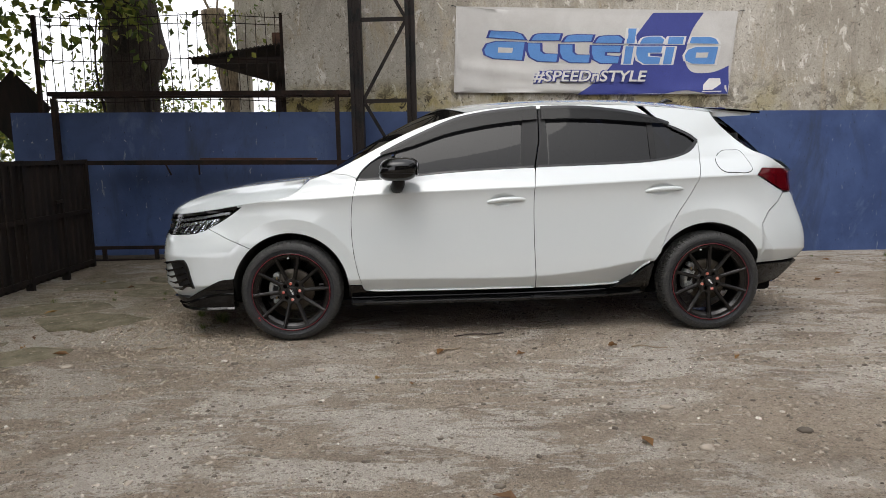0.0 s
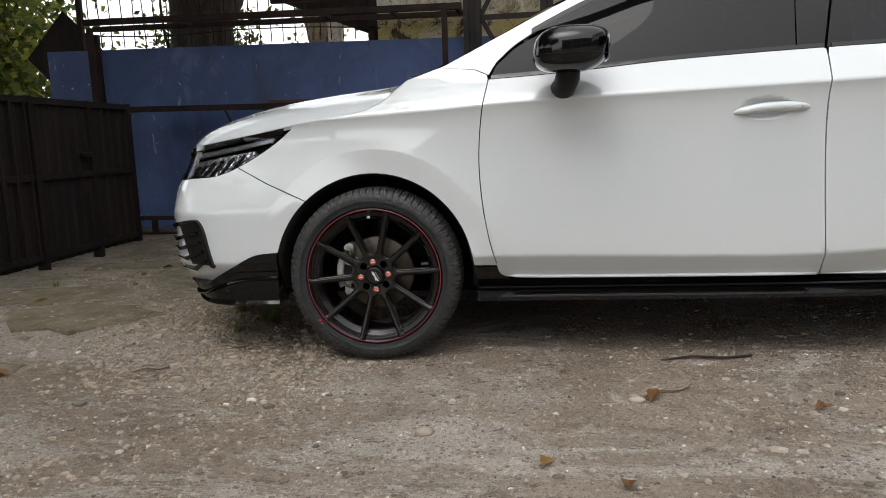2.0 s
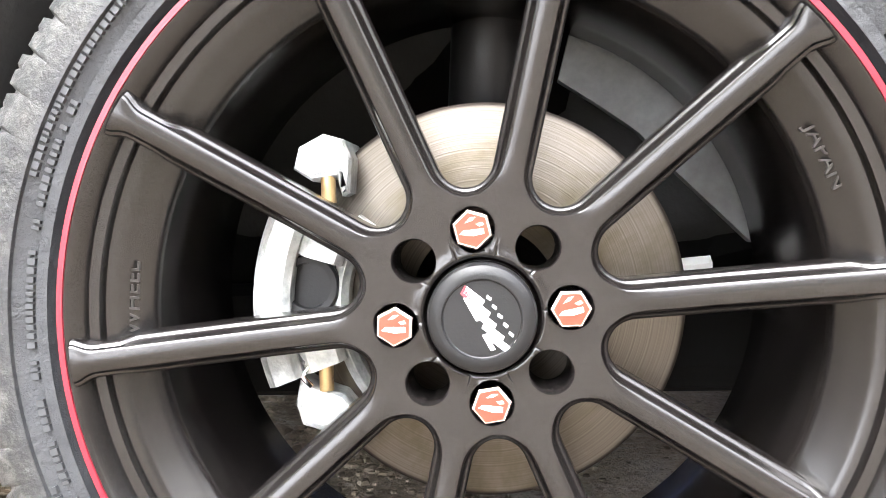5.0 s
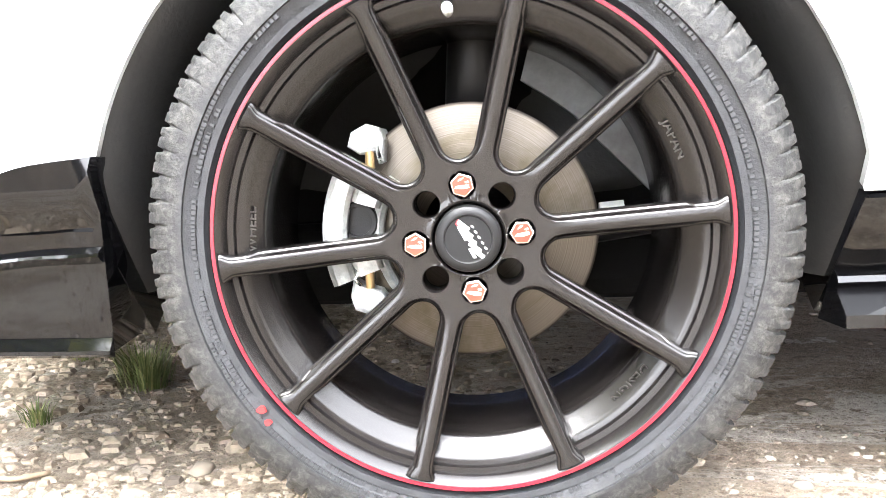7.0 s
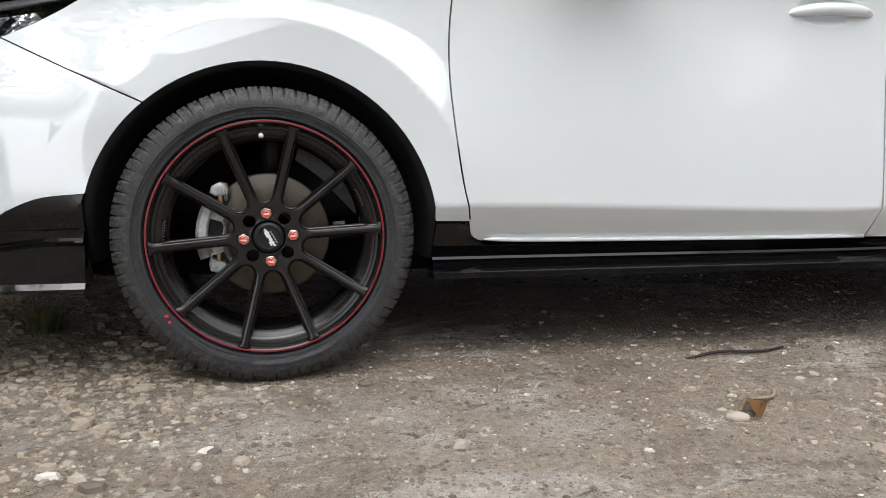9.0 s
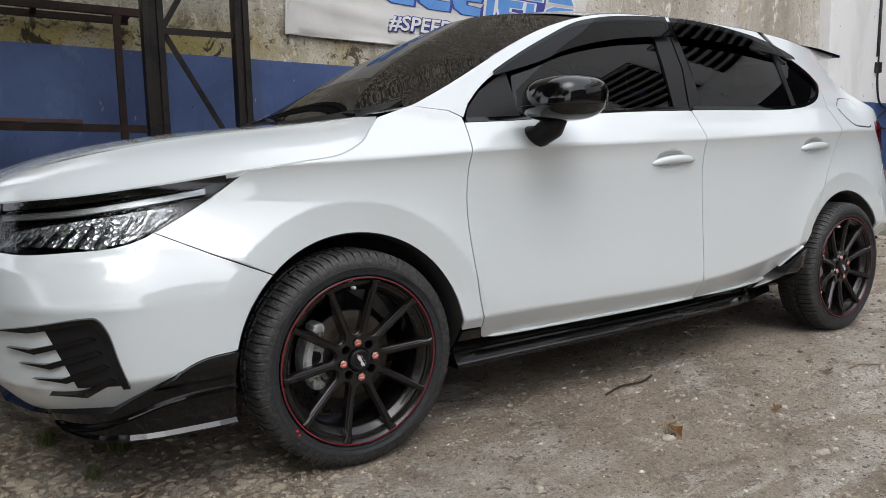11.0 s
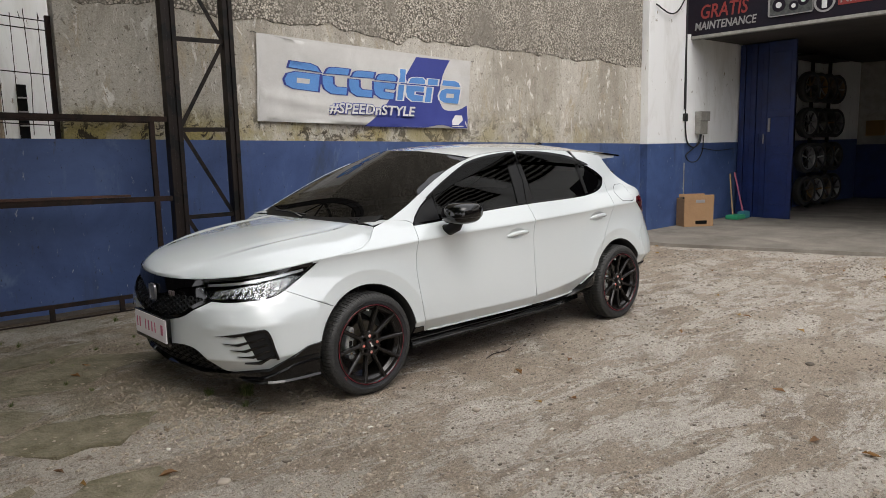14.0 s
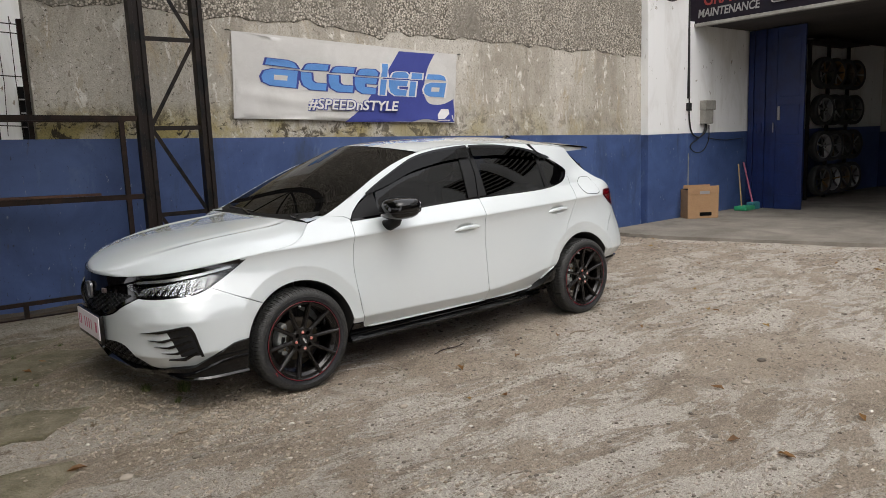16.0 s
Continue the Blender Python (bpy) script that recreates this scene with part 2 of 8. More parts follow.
grit = tex_noise(M_ground, 70, 5, 0.8)
c = mix(M_ground, 0.38, c, ramp(M_ground, grit, [(0.32, 0.12), (0.5, 0.5), (0.68, 0.85)]), "OVERLAY")
paint_in(M_ground, "Base Color", c)
b1 = bump(M_ground, tex_noise(M_ground, 190, 4, 0.8), 0.8, 0.010)
b1 = bump(M_ground, chips[0], 0.35, 0.008, b1)
b1 = bump(M_ground, chips[1], 0.4, 0.005, b1)
b2 = bump(M_ground, tex_noise(M_ground, 45, 6, 0.78), 0.8, 0.026, b1)
b3 = bump(M_ground, crust, 0.7, 0.018, b2)
bump(M_ground, tex_noise(M_ground, 8, 8, 0.75), 0.9, 0.05, b3)
M_slab = weathered("mossy_slab", (0.20, 0.17, 0.12), (0.095, 0.084, 0.046), 0.95, 7, 45, 0.9, 0.02)

M_steel = weathered("dark_painted_steel", (0.006, 0.0055, 0.0055), (0.017, 0.012, 0.010), 0.5, 6, 60, 0.2, 0.002, None, 0.55, 0.3)
M_rust = weathered("rusty_steel", (0.034, 0.019, 0.014), (0.012, 0.009, 0.008), 0.8, 8, 80, 0.4, 0.003)
M_gate = weathered("dark_gate_sheet", (0.009, 0.008, 0.008), (0.024, 0.016, 0.012), 0.7, 5, 60, 0.3, 0.003, (1, 1, 0.3))
for m_ in (M_steel, M_rust, M_gate):
    bsdf(m_).inputs["Specular IOR Level"].default_value = 0.22
M_banner_white = weathered("banner_cloth_white", (0.60, 0.585, 0.56), (0.52, 0.505, 0.48), 0.7, 3, 200, 0.1, 0.001)
M_navy = weathered("banner_print_navy", (0.030, 0.042, 0.23), (0.04, 0.055, 0.26), 0.6, 3, 100, 0.1, 0.001)
M_sky_blue = weathered("banner_print_blue", (0.11, 0.28, 0.62), (0.09, 0.24, 0.56), 0.6, 4, 100, 0.1, 0.001)
M_print_white = material("banner_print_white", (0.66, 0.65, 0.64), 0.6)
M_bark = weathered("tree_bark", (0.075, 0.058, 0.045), (0.025, 0.019, 0.016), 0.95, 9, 40, 1.0, 0.03, (1, 1, 0.25))
M_pale_bark = weathered("pale_bark", (0.34, 0.27, 0.18), (0.06, 0.045, 0.032), 0.95, 16, 50, 0.8, 0.02, (1, 1, 0.3))
M_old_wood = weathered("dark_old_wood", (0.045, 0.03, 0.025), (0.02, 0.014, 0.012), 0.85, 5, 60, 0.4, 0.004)
M_dry_stick = weathered("dry_stick", (0.30, 0.235, 0.16), (0.18, 0.135, 0.09), 0.85, 20, 90, 0.3, 0.001)
M_rust_wood = weathered("reddish_old_wood", (0.13, 0.062, 0.038), (0.04, 0.021, 0.015), 0.85, 9, 60, 0.5, 0.005, (0.3, 1, 1))
M_roof_tin = weathered("rusted_roof_sheet", (0.05, 0.036, 0.03), (0.022, 0.018, 0.017), 0.8, 4, 40, 0.4, 0.006)
M_card = weathered("brown_cardboard", (0.36, 0.22, 0.115), (0.30, 0.175, 0.09), 0.85, 3, 90, 0.15, 0.002)
M_door_blue = weathered("blue_door_paint", (0.008, 0.023, 0.115), (0.0045, 0.012, 0.06), 0.45, 3, 60, 0.1, 0.002)
M_sign_dark = weathered("sign_board_dark", (0.009, 0.009, 0.016), (0.014, 0.009, 0.014), 0.55, 2, 40, 0.05, 0.001)
M_sign_red = material("sign_print_red", (0.21, 0.020, 0.016), 0.5)
M_sign_white = material("sign_print_white", (0.26, 0.25, 0.245), 0.5)
M_picture = weathered("printed_picture", (0.10, 0.11, 0.10), (0.03, 0.03, 0.03), 0.5, 14, 60, 0.05, 0.001)
bsdf(M_sign_dark).inputs["Specular IOR Level"].default_value = 0.15
M_cable = material("black_cable", (0.012, 0.012, 0.012), 0.6)
M_meter = weathered("grey_meter_case", (0.30, 0.29, 0.26), (0.2, 0.19, 0.17), 0.5, 6, 60, 0.1, 0.001)
M_green = material("green_plastic", (0.03, 0.30, 0.14), 0.4)
M_teal = material("teal_bristles", (0.04, 0.2, 0.24), 0.8)
M_pink = material("pink_handle", (0.5, 0.14, 0.2), 0.4)
M_wood = weathered("pale_wood", (0.42, 0.28, 0.14), (0.3, 0.19, 0.09), 0.7, 12, 90, 0.2, 0.001)
M_stone = material("grey_stone", (0.3, 0.28, 0.25), 0.9)
nt = M_stone.node_tree
gi = nt.nodes.new("ShaderNodeNewGeometry")
oi = nt.nodes.new("ShaderNodeObjectInfo")
sm = nt.nodes.new("ShaderNodeMath")
sm.operation = "FRACT"
ad = nt.nodes.new("ShaderNodeMath")
nt.links.new(gi.outputs["Random Per Island"], ad.inputs[0])
nt.links.new(oi.outputs["Random"], ad.inputs[1])
nt.links.new(ad.outputs[0], sm.inputs[0])
paint_in(M_stone, "Base Color", ramp(M_stone, sm.outputs[0], [(0.0, (0.09, 0.074, 0.058)), (0.3, (0.19, 0.16, 0.128)), (0.65, (0.28, 0.238, 0.19)), (0.95, (0.37, 0.32, 0.265)), (1.0, (0.58, 0.54, 0.48))]))


def leafy(name, stops):
    m = material(name, (0.08, 0.11, 0.03), 0.6)
    nt = m.node_tree
    g = nt.nodes.new("ShaderNodeNewGeometry")
    o = nt.nodes.new("ShaderNodeObjectInfo")
    a = nt.nodes.new("ShaderNodeMath")
    f = nt.nodes.new("ShaderNodeMath")
    f.operation = "FRACT"
    nt.links.new(g.outputs["Random Per Island"], a.inputs[0])
    nt.links.new(o.outputs["Random"], a.inputs[1])
    nt.links.new(a.outputs[0], f.inputs[0])
    col = ramp(m, f.outputs[0], stops)
    paint_in(m, "Base Color", col)
    glow = nt.nodes.new("ShaderNodeBsdfTranslucent")
    both = nt.nodes.new("ShaderNodeMixShader")
    both.inputs[0].default_value = 0.45
    nt.links.new(col, glow.inputs["Color"])
    nt.links.new(bsdf(m).outputs[0], both.inputs[1])
    nt.links.new(glow.outputs[0], both.inputs[2])
    nt.links.new(both.outputs[0], nt.nodes["Material Output"].inputs[0])
    return m


M_leaf = leafy("green_leaves", [(0.0, (0.045, 0.070, 0.016)), (0.6, (0.13, 0.17, 0.03)), (1.0, (0.30, 0.29, 0.05))])
M_dry = leafy("dry_leaves", [(0.0, (0.10, 0.055, 0.03)), (0.5, (0.24, 0.12, 0.04)), (1.0, (0.36, 0.24, 0.07))])
M_grass = leafy("grass_blades", [(0.0, (0.07, 0.10, 0.03)), (0.6, (0.13, 0.165, 0.05)), (1.0, (0.32, 0.31, 0.14))])

# ---- building helpers ----
def finish(bm, name, mat, parent=None, smooth=False, matrix=None):
    me = bpy.data.meshes.new(name)
    bmesh.ops.recalc_face_normals(bm, faces=bm.faces)
    bm.to_mesh(me)
    bm.free()
    if smooth:
        for p in me.polygons:
            p.use_smooth = True
    for mm in (mat if isinstance(mat, (list, tuple)) else [mat]):
        me.materials.append(mm)
    ob = new(name, me)
    if matrix is not None:
        ob.matrix_world = matrix
    if parent is not None:
        ob.parent = parent
    return ob


def part(name, bm, mat, parent, label="", smooth=False):
    ob = finish(bm, name, mat, parent, smooth)
    if label:
        ob["label"] = label
    return ob


def empty(name, matrix):
    ob = new(name)
    ob.empty_display_size = 0.1
    ob.matrix_world = matrix
    return ob


def box(bm, x0, x1, y0, y1, z0, z1, bev=0.0):
    vs = [bm.verts.new((x, y, z)) for z in (z0, z1) for y in (y0, y1) for x in (x0, x1)]
    fs = [bm.faces.new([vs[i] for i in q]) for q in ((0, 2, 3, 1), (4, 5, 7, 6), (0, 1, 5, 4), (2, 6, 7, 3), (0, 4, 6, 2), (1, 3, 7, 5))]
    if bev > 0:
        es = list({e for f in fs for e in f.edges})
        bmesh.ops.bevel(bm, geom=es, offset=bev, segments=2, affect="EDGES", profile=0.5)
    return bm


def boxm(x0, x1, y0, y1, z0, z1, bev=0.0):
    return box(bmesh.new(), x0, x1, y0, y1, z0, z1, bev)


def beam(bm, a, b, w, d, up=(0, 0, 1)):
    """A bar of section w x d from a to b."""
    a, b = Vector(a), Vector(b)
    ax = (b - a).normalized()
    side = ax.cross(Vector(up))
    if side.length < 1e-4:
        side = ax.cross(Vector((1, 0, 0)))
    side.normalize()
    nrm = side.cross(ax).normalized()
    ring = [side * sx * w / 2 + nrm * sy * d / 2 for sx, sy in ((-1, -1), (1, -1), (1, 1), (-1, 1))]
    va = [bm.verts.new(a + r) for r in ring]
    vb = [bm.verts.new(b + r) for r in ring]
    for i in range(4):
        j = (i + 1) % 4
        bm.faces.new((va[i], va[j], vb[j], vb[i]))
    bm.faces.new(va[::-1])
    bm.faces.new(vb)
    return bm


def tube(bm, pts, r, n=8, taper=None):
    """A round bar along points; taper: radius at each point."""
    pts = [Vector(p) for p in pts]
    rings = []
    prev = None
    for i, p in enumerate(pts):
        ax = (pts[min(i + 1, len(pts) - 1)] - pts[max(i - 1, 0)]).normalized()
        s = ax.cross(Vector((0.3, 0.2, 1))) if prev is None else prev - ax * prev.dot(ax)
        if s.length < 1e-5:
            s = ax.cross(Vector((1, 0, 0)))
        s.normalize()
        prev = s
        t = ax.cross(s)
        rr = taper[i] if taper else r
        rings.append([bm.verts.new(p + (s * math.cos(2 * math.pi * k / n) + t * math.sin(2 * math.pi * k / n)) * rr) for k in range(n)])
    for a, b in zip(rings, rings[1:]):
        for k in range(n):
            bm.faces.new((a[k], a[(k + 1) % n], b[(k + 1) % n], b[k]))
    bm.faces.new(rings[0][::-1])
    bm.faces.new(rings[-1])
    return bm


# ---- setting: the long wall stands a little askew to the car ----
WALL = pose(0, 3.47, 0, 0, 0, -2.52)


def top_blue(s):
    return 1.588 - 0.0185 * s


def slab_mesh(s0, s1, d0, d1, z0, z1, n=1):
    """A wall piece along s whose lower and upper edges are functions of s."""
    bm = bmesh.new()
    cols = []
    for i in range(n + 1):
        s = s0 + (s1 - s0) * i / n
        cols.append([bm.verts.new((s, d, z)) for d, z in ((d0, z0(s)), (d1, z0(s)), (d1, z1(s)), (d0, z1(s)))])
    for a, b in zip(cols, cols[1:]):
        for k in range(4):
            bm.faces.new((a[k], a[(k + 1) % 4], b[(k + 1) % 4], b[k]))
    bm.faces.new(cols[0][::-1])
    bm.faces.new(cols[-1])
    return bm



def ground_z(x, y):
    n = noise.noise((x * 0.9, y * 0.9, 0.3)) * 0.012 + noise.noise((x * 4.0, y * 4.0, 3.3)) * 0.004
    n *= smooth_step(0.5, 1.6, abs(y + 1.6) + abs(x - 1.2) * 0.3) * 0.7 + 0.3
    bank = 0.07 * smooth_step(2.3, 3.4, y) * (1 - smooth_step(1.5, 4.0, x))
    bank += 0.035 * smooth_step(-0.35, -0.75, x) * smooth_step(0.1, 0.5, y) * (1 - smooth_step(1.6, 2.2, y))
    return n - 0.003 + bank


def smooth_step(a, b, v):
    t = min(1.0, max(0.0, (v - a) / (b - a)))
    return t * t * (3 - 2 * t)


gx = [-400, -120, -50, -25, -16] + list(np.arange(-12, 12.01, 0.11)) + [16, 25, 50, 120, 400]
gy = [-400, -120, -50, -25, -14] + list(np.arange(-8, 8.01, 0.11)) + [12, 25, 50, 120, 400]
bm = bmesh.new()
gv = [[bm.verts.new((x, y, ground_z(x, y) if -12 <= x <= 12 and -8 <= y <= 8 else -0.01)) for x in gx] for y in gy]
for a, b in zip(gv, gv[1:]):
    for k in range(len(gx) - 1):
        bm.faces.new((a[k], a[k + 1], b[k + 1], b[k]))
ground = finish(bm, "ground", M_ground, None, True)
tagged(ground, "grey-brown gravel yard with worn concrete patches", "ground", kind="structure")

# long wall: blue dado, bare plaster above, pebble-dash with a ragged edge on top
wall_low = finish(slab_mesh(-3.62, 7.85, 0, 0.18, lambda s: -0.1, top_blue, 24), "wall_blue_base", M_blue, matrix=WALL)
tagged(wall_low, "blue painted lower wall, scuffed and stained", "wall", kind="structure")
wall_up = finish(slab_mesh(-0.63, 7.85, 0.006, 0.18, top_blue, lambda s: 5.2, 24), "wall_plaster", M_plaster, matrix=WALL)
tagged(wall_up, "weathered bare plaster wall with mould at its foot", "wall", kind="structure")
rag = lambda s: 2.80 - 0.018 * s + 0.075 * noise.noise((s * 1.7, 0, 0)) + 0.05 * noise.noise((s * 6, 2, 0)) + 0.02 * noise.noise((s * 19, 4, 0)) - 0.10 * math.exp(-((s - 2.98) / 0.13) ** 2)
bm = bmesh.new()
cols = []
ss = np.arange(-0.6, 7.84, 0.035)
for s in ss:
    z0 = rag(s)
    col = [bm.verts.new((s, 0.004, z0 - 0.006))]
    for j in range(46):
        z = z0 + (5.2 - z0) * (j / 45) ** 1.1
        col.append(bm.verts.new((s, -0.004 - 0.006 * min(1.0, j / 3) + 0.009 * noise.noise((s * 26, z * 26, 1.0)) * min(1.0, j / 2) + 0.005 * noise.noise((s * 60, z * 60, 5.0)), z)))
    cols.append(col)
for a, b in zip(cols, cols[1:]):
    for k in range(len(a) - 1):
        bm.faces.new((a[k], b[k], b[k + 1], a[k + 1]))
dash = finish(bm, "wall_pebble_dash", M_pebble, None, False, WALL)
tagged(dash, "rough grey pebble-dash render above the plaster, ragged lower edge", "wall", kind="structure")
kerb = finish(slab_mesh(-3.4, 0.9, -0.2, 0.0, lambda s: -0.05, lambda s: 0.085 + 0.012 * noise.noise((s * 3, 0, 0)), 40), "kerb_wall_foot", M_mud, matrix=WALL)
tagged(kerb, "dark brown kerb along the foot of the wall", "kerb", kind="structure")

# pilaster, side wall of the shop
S_SHOP = 10.72
col_low = finish(boxm(7.85, 8.93, -0.13, 0.2, -0.05, 1.432, 0.006), "column_base", M_blue, matrix=WALL)
tagged(col_low, "blue painted foot of a pilaster", "column", kind="structure")
col_up = finish(boxm(7.85, 8.93, -0.13, 0.2, 1.432, 5.2, 0.006), "column", M_white, matrix=WALL)
tagged(col_up, "white painted pilaster with chipped edges", "column", kind="structure")
sw_low = finish(boxm(8.93, 16.5, -0.10, 0.2, -0.05, 1.43), "wall_shop_side_base", M_blue, matrix=WALL)
tagged(sw_low, "blue painted lower shop wall", "wall", kind="structure")
sw_up = finish(boxm(8.93, 16.5, -0.10, 0.2, 1.43, 3.25), "wall_shop_side", M_white, matrix=WALL)
tagged(sw_up, "white painted shop wall", "wall", kind="structure")

# shop: slab, ceiling, canopy beam, closing walls
bm = bmesh.new()
sl = [(6.55, 2.95), (6.62, 1.9), (6.98, 0.7), (7.45, -0.6), (7.9, -2.2), (8.3, -4.0), (20, -4.0), (20, 2.95)]
edge_pts = []
for (x0, y0), (x1, y1) in zip(sl[:5], sl[1:6]):
    for k in range(8):
        t = k / 8
        edge_pts.append((x0 + (x1 - x0) * t + 0.05 * noise.noise((k + x0 * 5, y0, 0)), y0 + (y1 - y0) * t))
outl = edge_pts + sl[5:]
top = [bm.verts.new((x, y, 0.04)) for x, y in outl]
bot = [bm.verts.new((x - 0.03, y, -0.08)) for x, y in outl]
bm.faces.new(top)
for i in range(len(outl)):
    j = (i + 1) % len(outl)
    bm.faces.new((top[i], top[j], bot[j], bot[i]))
slab = finish(bm, "pavement_shop_slab", M_concrete)
tagged(slab, "worn concrete shop floor slab with broken edge", "pavement", kind="structure")
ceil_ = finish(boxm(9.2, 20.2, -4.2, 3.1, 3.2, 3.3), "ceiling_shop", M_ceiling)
tagged(ceil_, "stained ceiling of the shop, colour darkened for the shade inside", "ceiling", kind="structure")
upper = finish(boxm(9.3, 20.2, -12.0, 3.05, 3.3, 9.5), "wall_shop_upper", M_white)
tagged(upper, "white upper wall over the shop front", "wall", kind="structure")
# M_dim walls carry the interior shade in their colour
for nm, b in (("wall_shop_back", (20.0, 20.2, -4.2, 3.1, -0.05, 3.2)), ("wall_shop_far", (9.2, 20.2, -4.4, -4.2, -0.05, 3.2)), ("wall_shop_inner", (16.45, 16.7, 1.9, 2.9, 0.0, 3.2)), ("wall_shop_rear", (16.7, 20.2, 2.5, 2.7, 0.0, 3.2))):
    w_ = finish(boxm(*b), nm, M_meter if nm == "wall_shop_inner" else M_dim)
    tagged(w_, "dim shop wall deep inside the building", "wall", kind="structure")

# ---- the car's outer shape: x along it (nose at -0.93), w out from its middle, z up ----
YC = 0.87


def spline(pts, n=8, closed=False):
    """Points along a smooth curve through pts (any dimension)."""
    p = [np.array(q, float) for q in pts]
    out = []
    m = len(p)
    for i in range(m if closed else m - 1):
        a, b = p[i], p[(i + 1) % m]
        pa = p[i - 1] if (closed or i > 0) else 2 * a - b
        pb = p[(i + 2) % m] if (closed or i + 2 < m) else 2 * b - a
        la, lb, lc = (max(np.linalg.norm(v), 1e-6) ** 0.5 for v in (a - pa, b - a, pb - b))
        ta = ((a - pa) / la - (b - pa) / (la + lb) + (b - a) / lb) * lb
        tb = ((b - a) / lb - (pb - a) / (lb + lc) + (pb - b) / lc) * lb
        for k in range(n):
            t = k / n
            out.append((2 * t**3 - 3 * t**2 + 1) * a + (t**3 - 2 * t**2 + t) * ta + (3 * t**2 - 2 * t**3) * b + (t**3 - t**2) * tb)
    if not closed:
        out.append(p[-1])
    return [tuple(float(c) for c in q) for q in out]


def curve_of(pts, n=40):
    """y over x through pts, as a quick lookup."""
    q = np.array(spline(pts, n))
    return lambda x: float(np.interp(x, q[:, 0], q[:, 1]))


def smooth(a, b, x):
    t = min(1.0, max(0.0, (x - a) / (b - a)))
    return t * t * (3 - 2 * t)


# plan outline low down and at shoulder height, by a run s that equals x along the flank
plan_low = np.array([(s, x, w) for s, x, w in spline([
    (-1.3, -0.935, 0.0), (-1.19, -0.928, 0.16), (-1.02, -0.9, 0.40), (-0.86, -0.845, 0.60), (-0.7, -0.755, 0.745), (-0.53, -0.61, 0.825),
    (-0.37, -0.42, 0.857), (-0.2, -0.22, 0.866), (0.1, 0.1, 0.868), (1.3, 1.3, 0.870), (2.3, 2.3, 0.868), (2.6, 2.6, 0.866), (2.9, 2.9, 0.856),
    (3.08, 3.085, 0.82), (3.25, 3.235, 0.735), (3.45, 3.30, 0.50), (3.7, 3.335, 0.25), (3.95, 3.345, 0.0)], 40)])
plan_high = np.array([(s, x, w) for s, x, w in spline([
    (-1.3, -0.915, 0.0), (-1.19, -0.905, 0.13), (-1.02, -0.868, 0.32), (-0.86, -0.80, 0.47), (-0.7, -0.70, 0.60), (-0.53, -0.56, 0.69),
    (-0.37, -0.40, 0.755), (-0.2, -0.22, 0.805), (0.1, 0.1, 0.845), (1.3, 1.3, 0.868), (2.3, 2.3, 0.862), (2.6, 2.6, 0.845), (2.9, 2.88, 0.822),
    (3.08, 3.03, 0.77), (3.25, 3.14, 0.68), (3.45, 3.195, 0.46), (3.7, 3.225, 0.22), (3.95, 3.235, 0.0)], 40)])
crease_z = curve_of([(-1.3, 0.80), (-0.5, 0.845), (-0.23, 0.853), (0.18, 0.871), (0.47, 0.887), (1.52, 0.917), (2.51, 0.950), (2.84, 0.957), (4.0, 0.96)])
belt_z = curve_of([(-1.3, 1.0), (0.2, 0.985), (0.42, 0.973), (1.02, 1.010), (1.53, 1.030), (2.05, 1.040), (2.3, 1.05), (2.7, 1.07), (4.0, 1.08)])
lower_z = curve_of([(-1.3, 0.33), (0.4, 0.372), (1.5, 0.366), (1.9, 0.405), (2.15, 0.45), (2.6, 0.5), (4.0, 0.45)])
ARCHES = ((0.0, 0.310), (2.575, 0.318))
ARCH_R = 0.354
HANDLES = ((1.325, 0.838), (2.292, 0.882))


def plan_at(table, s):
    return float(np.interp(s, table[:, 0], table[:, 1])), float(np.interp(s, table[:, 0], table[:, 2]))


def s_of_x(x):
    """The run s at which the low outline stands at x (front half)."""
    return float(np.interp(x, plan_low[:, 1], plan_low[:, 0]))


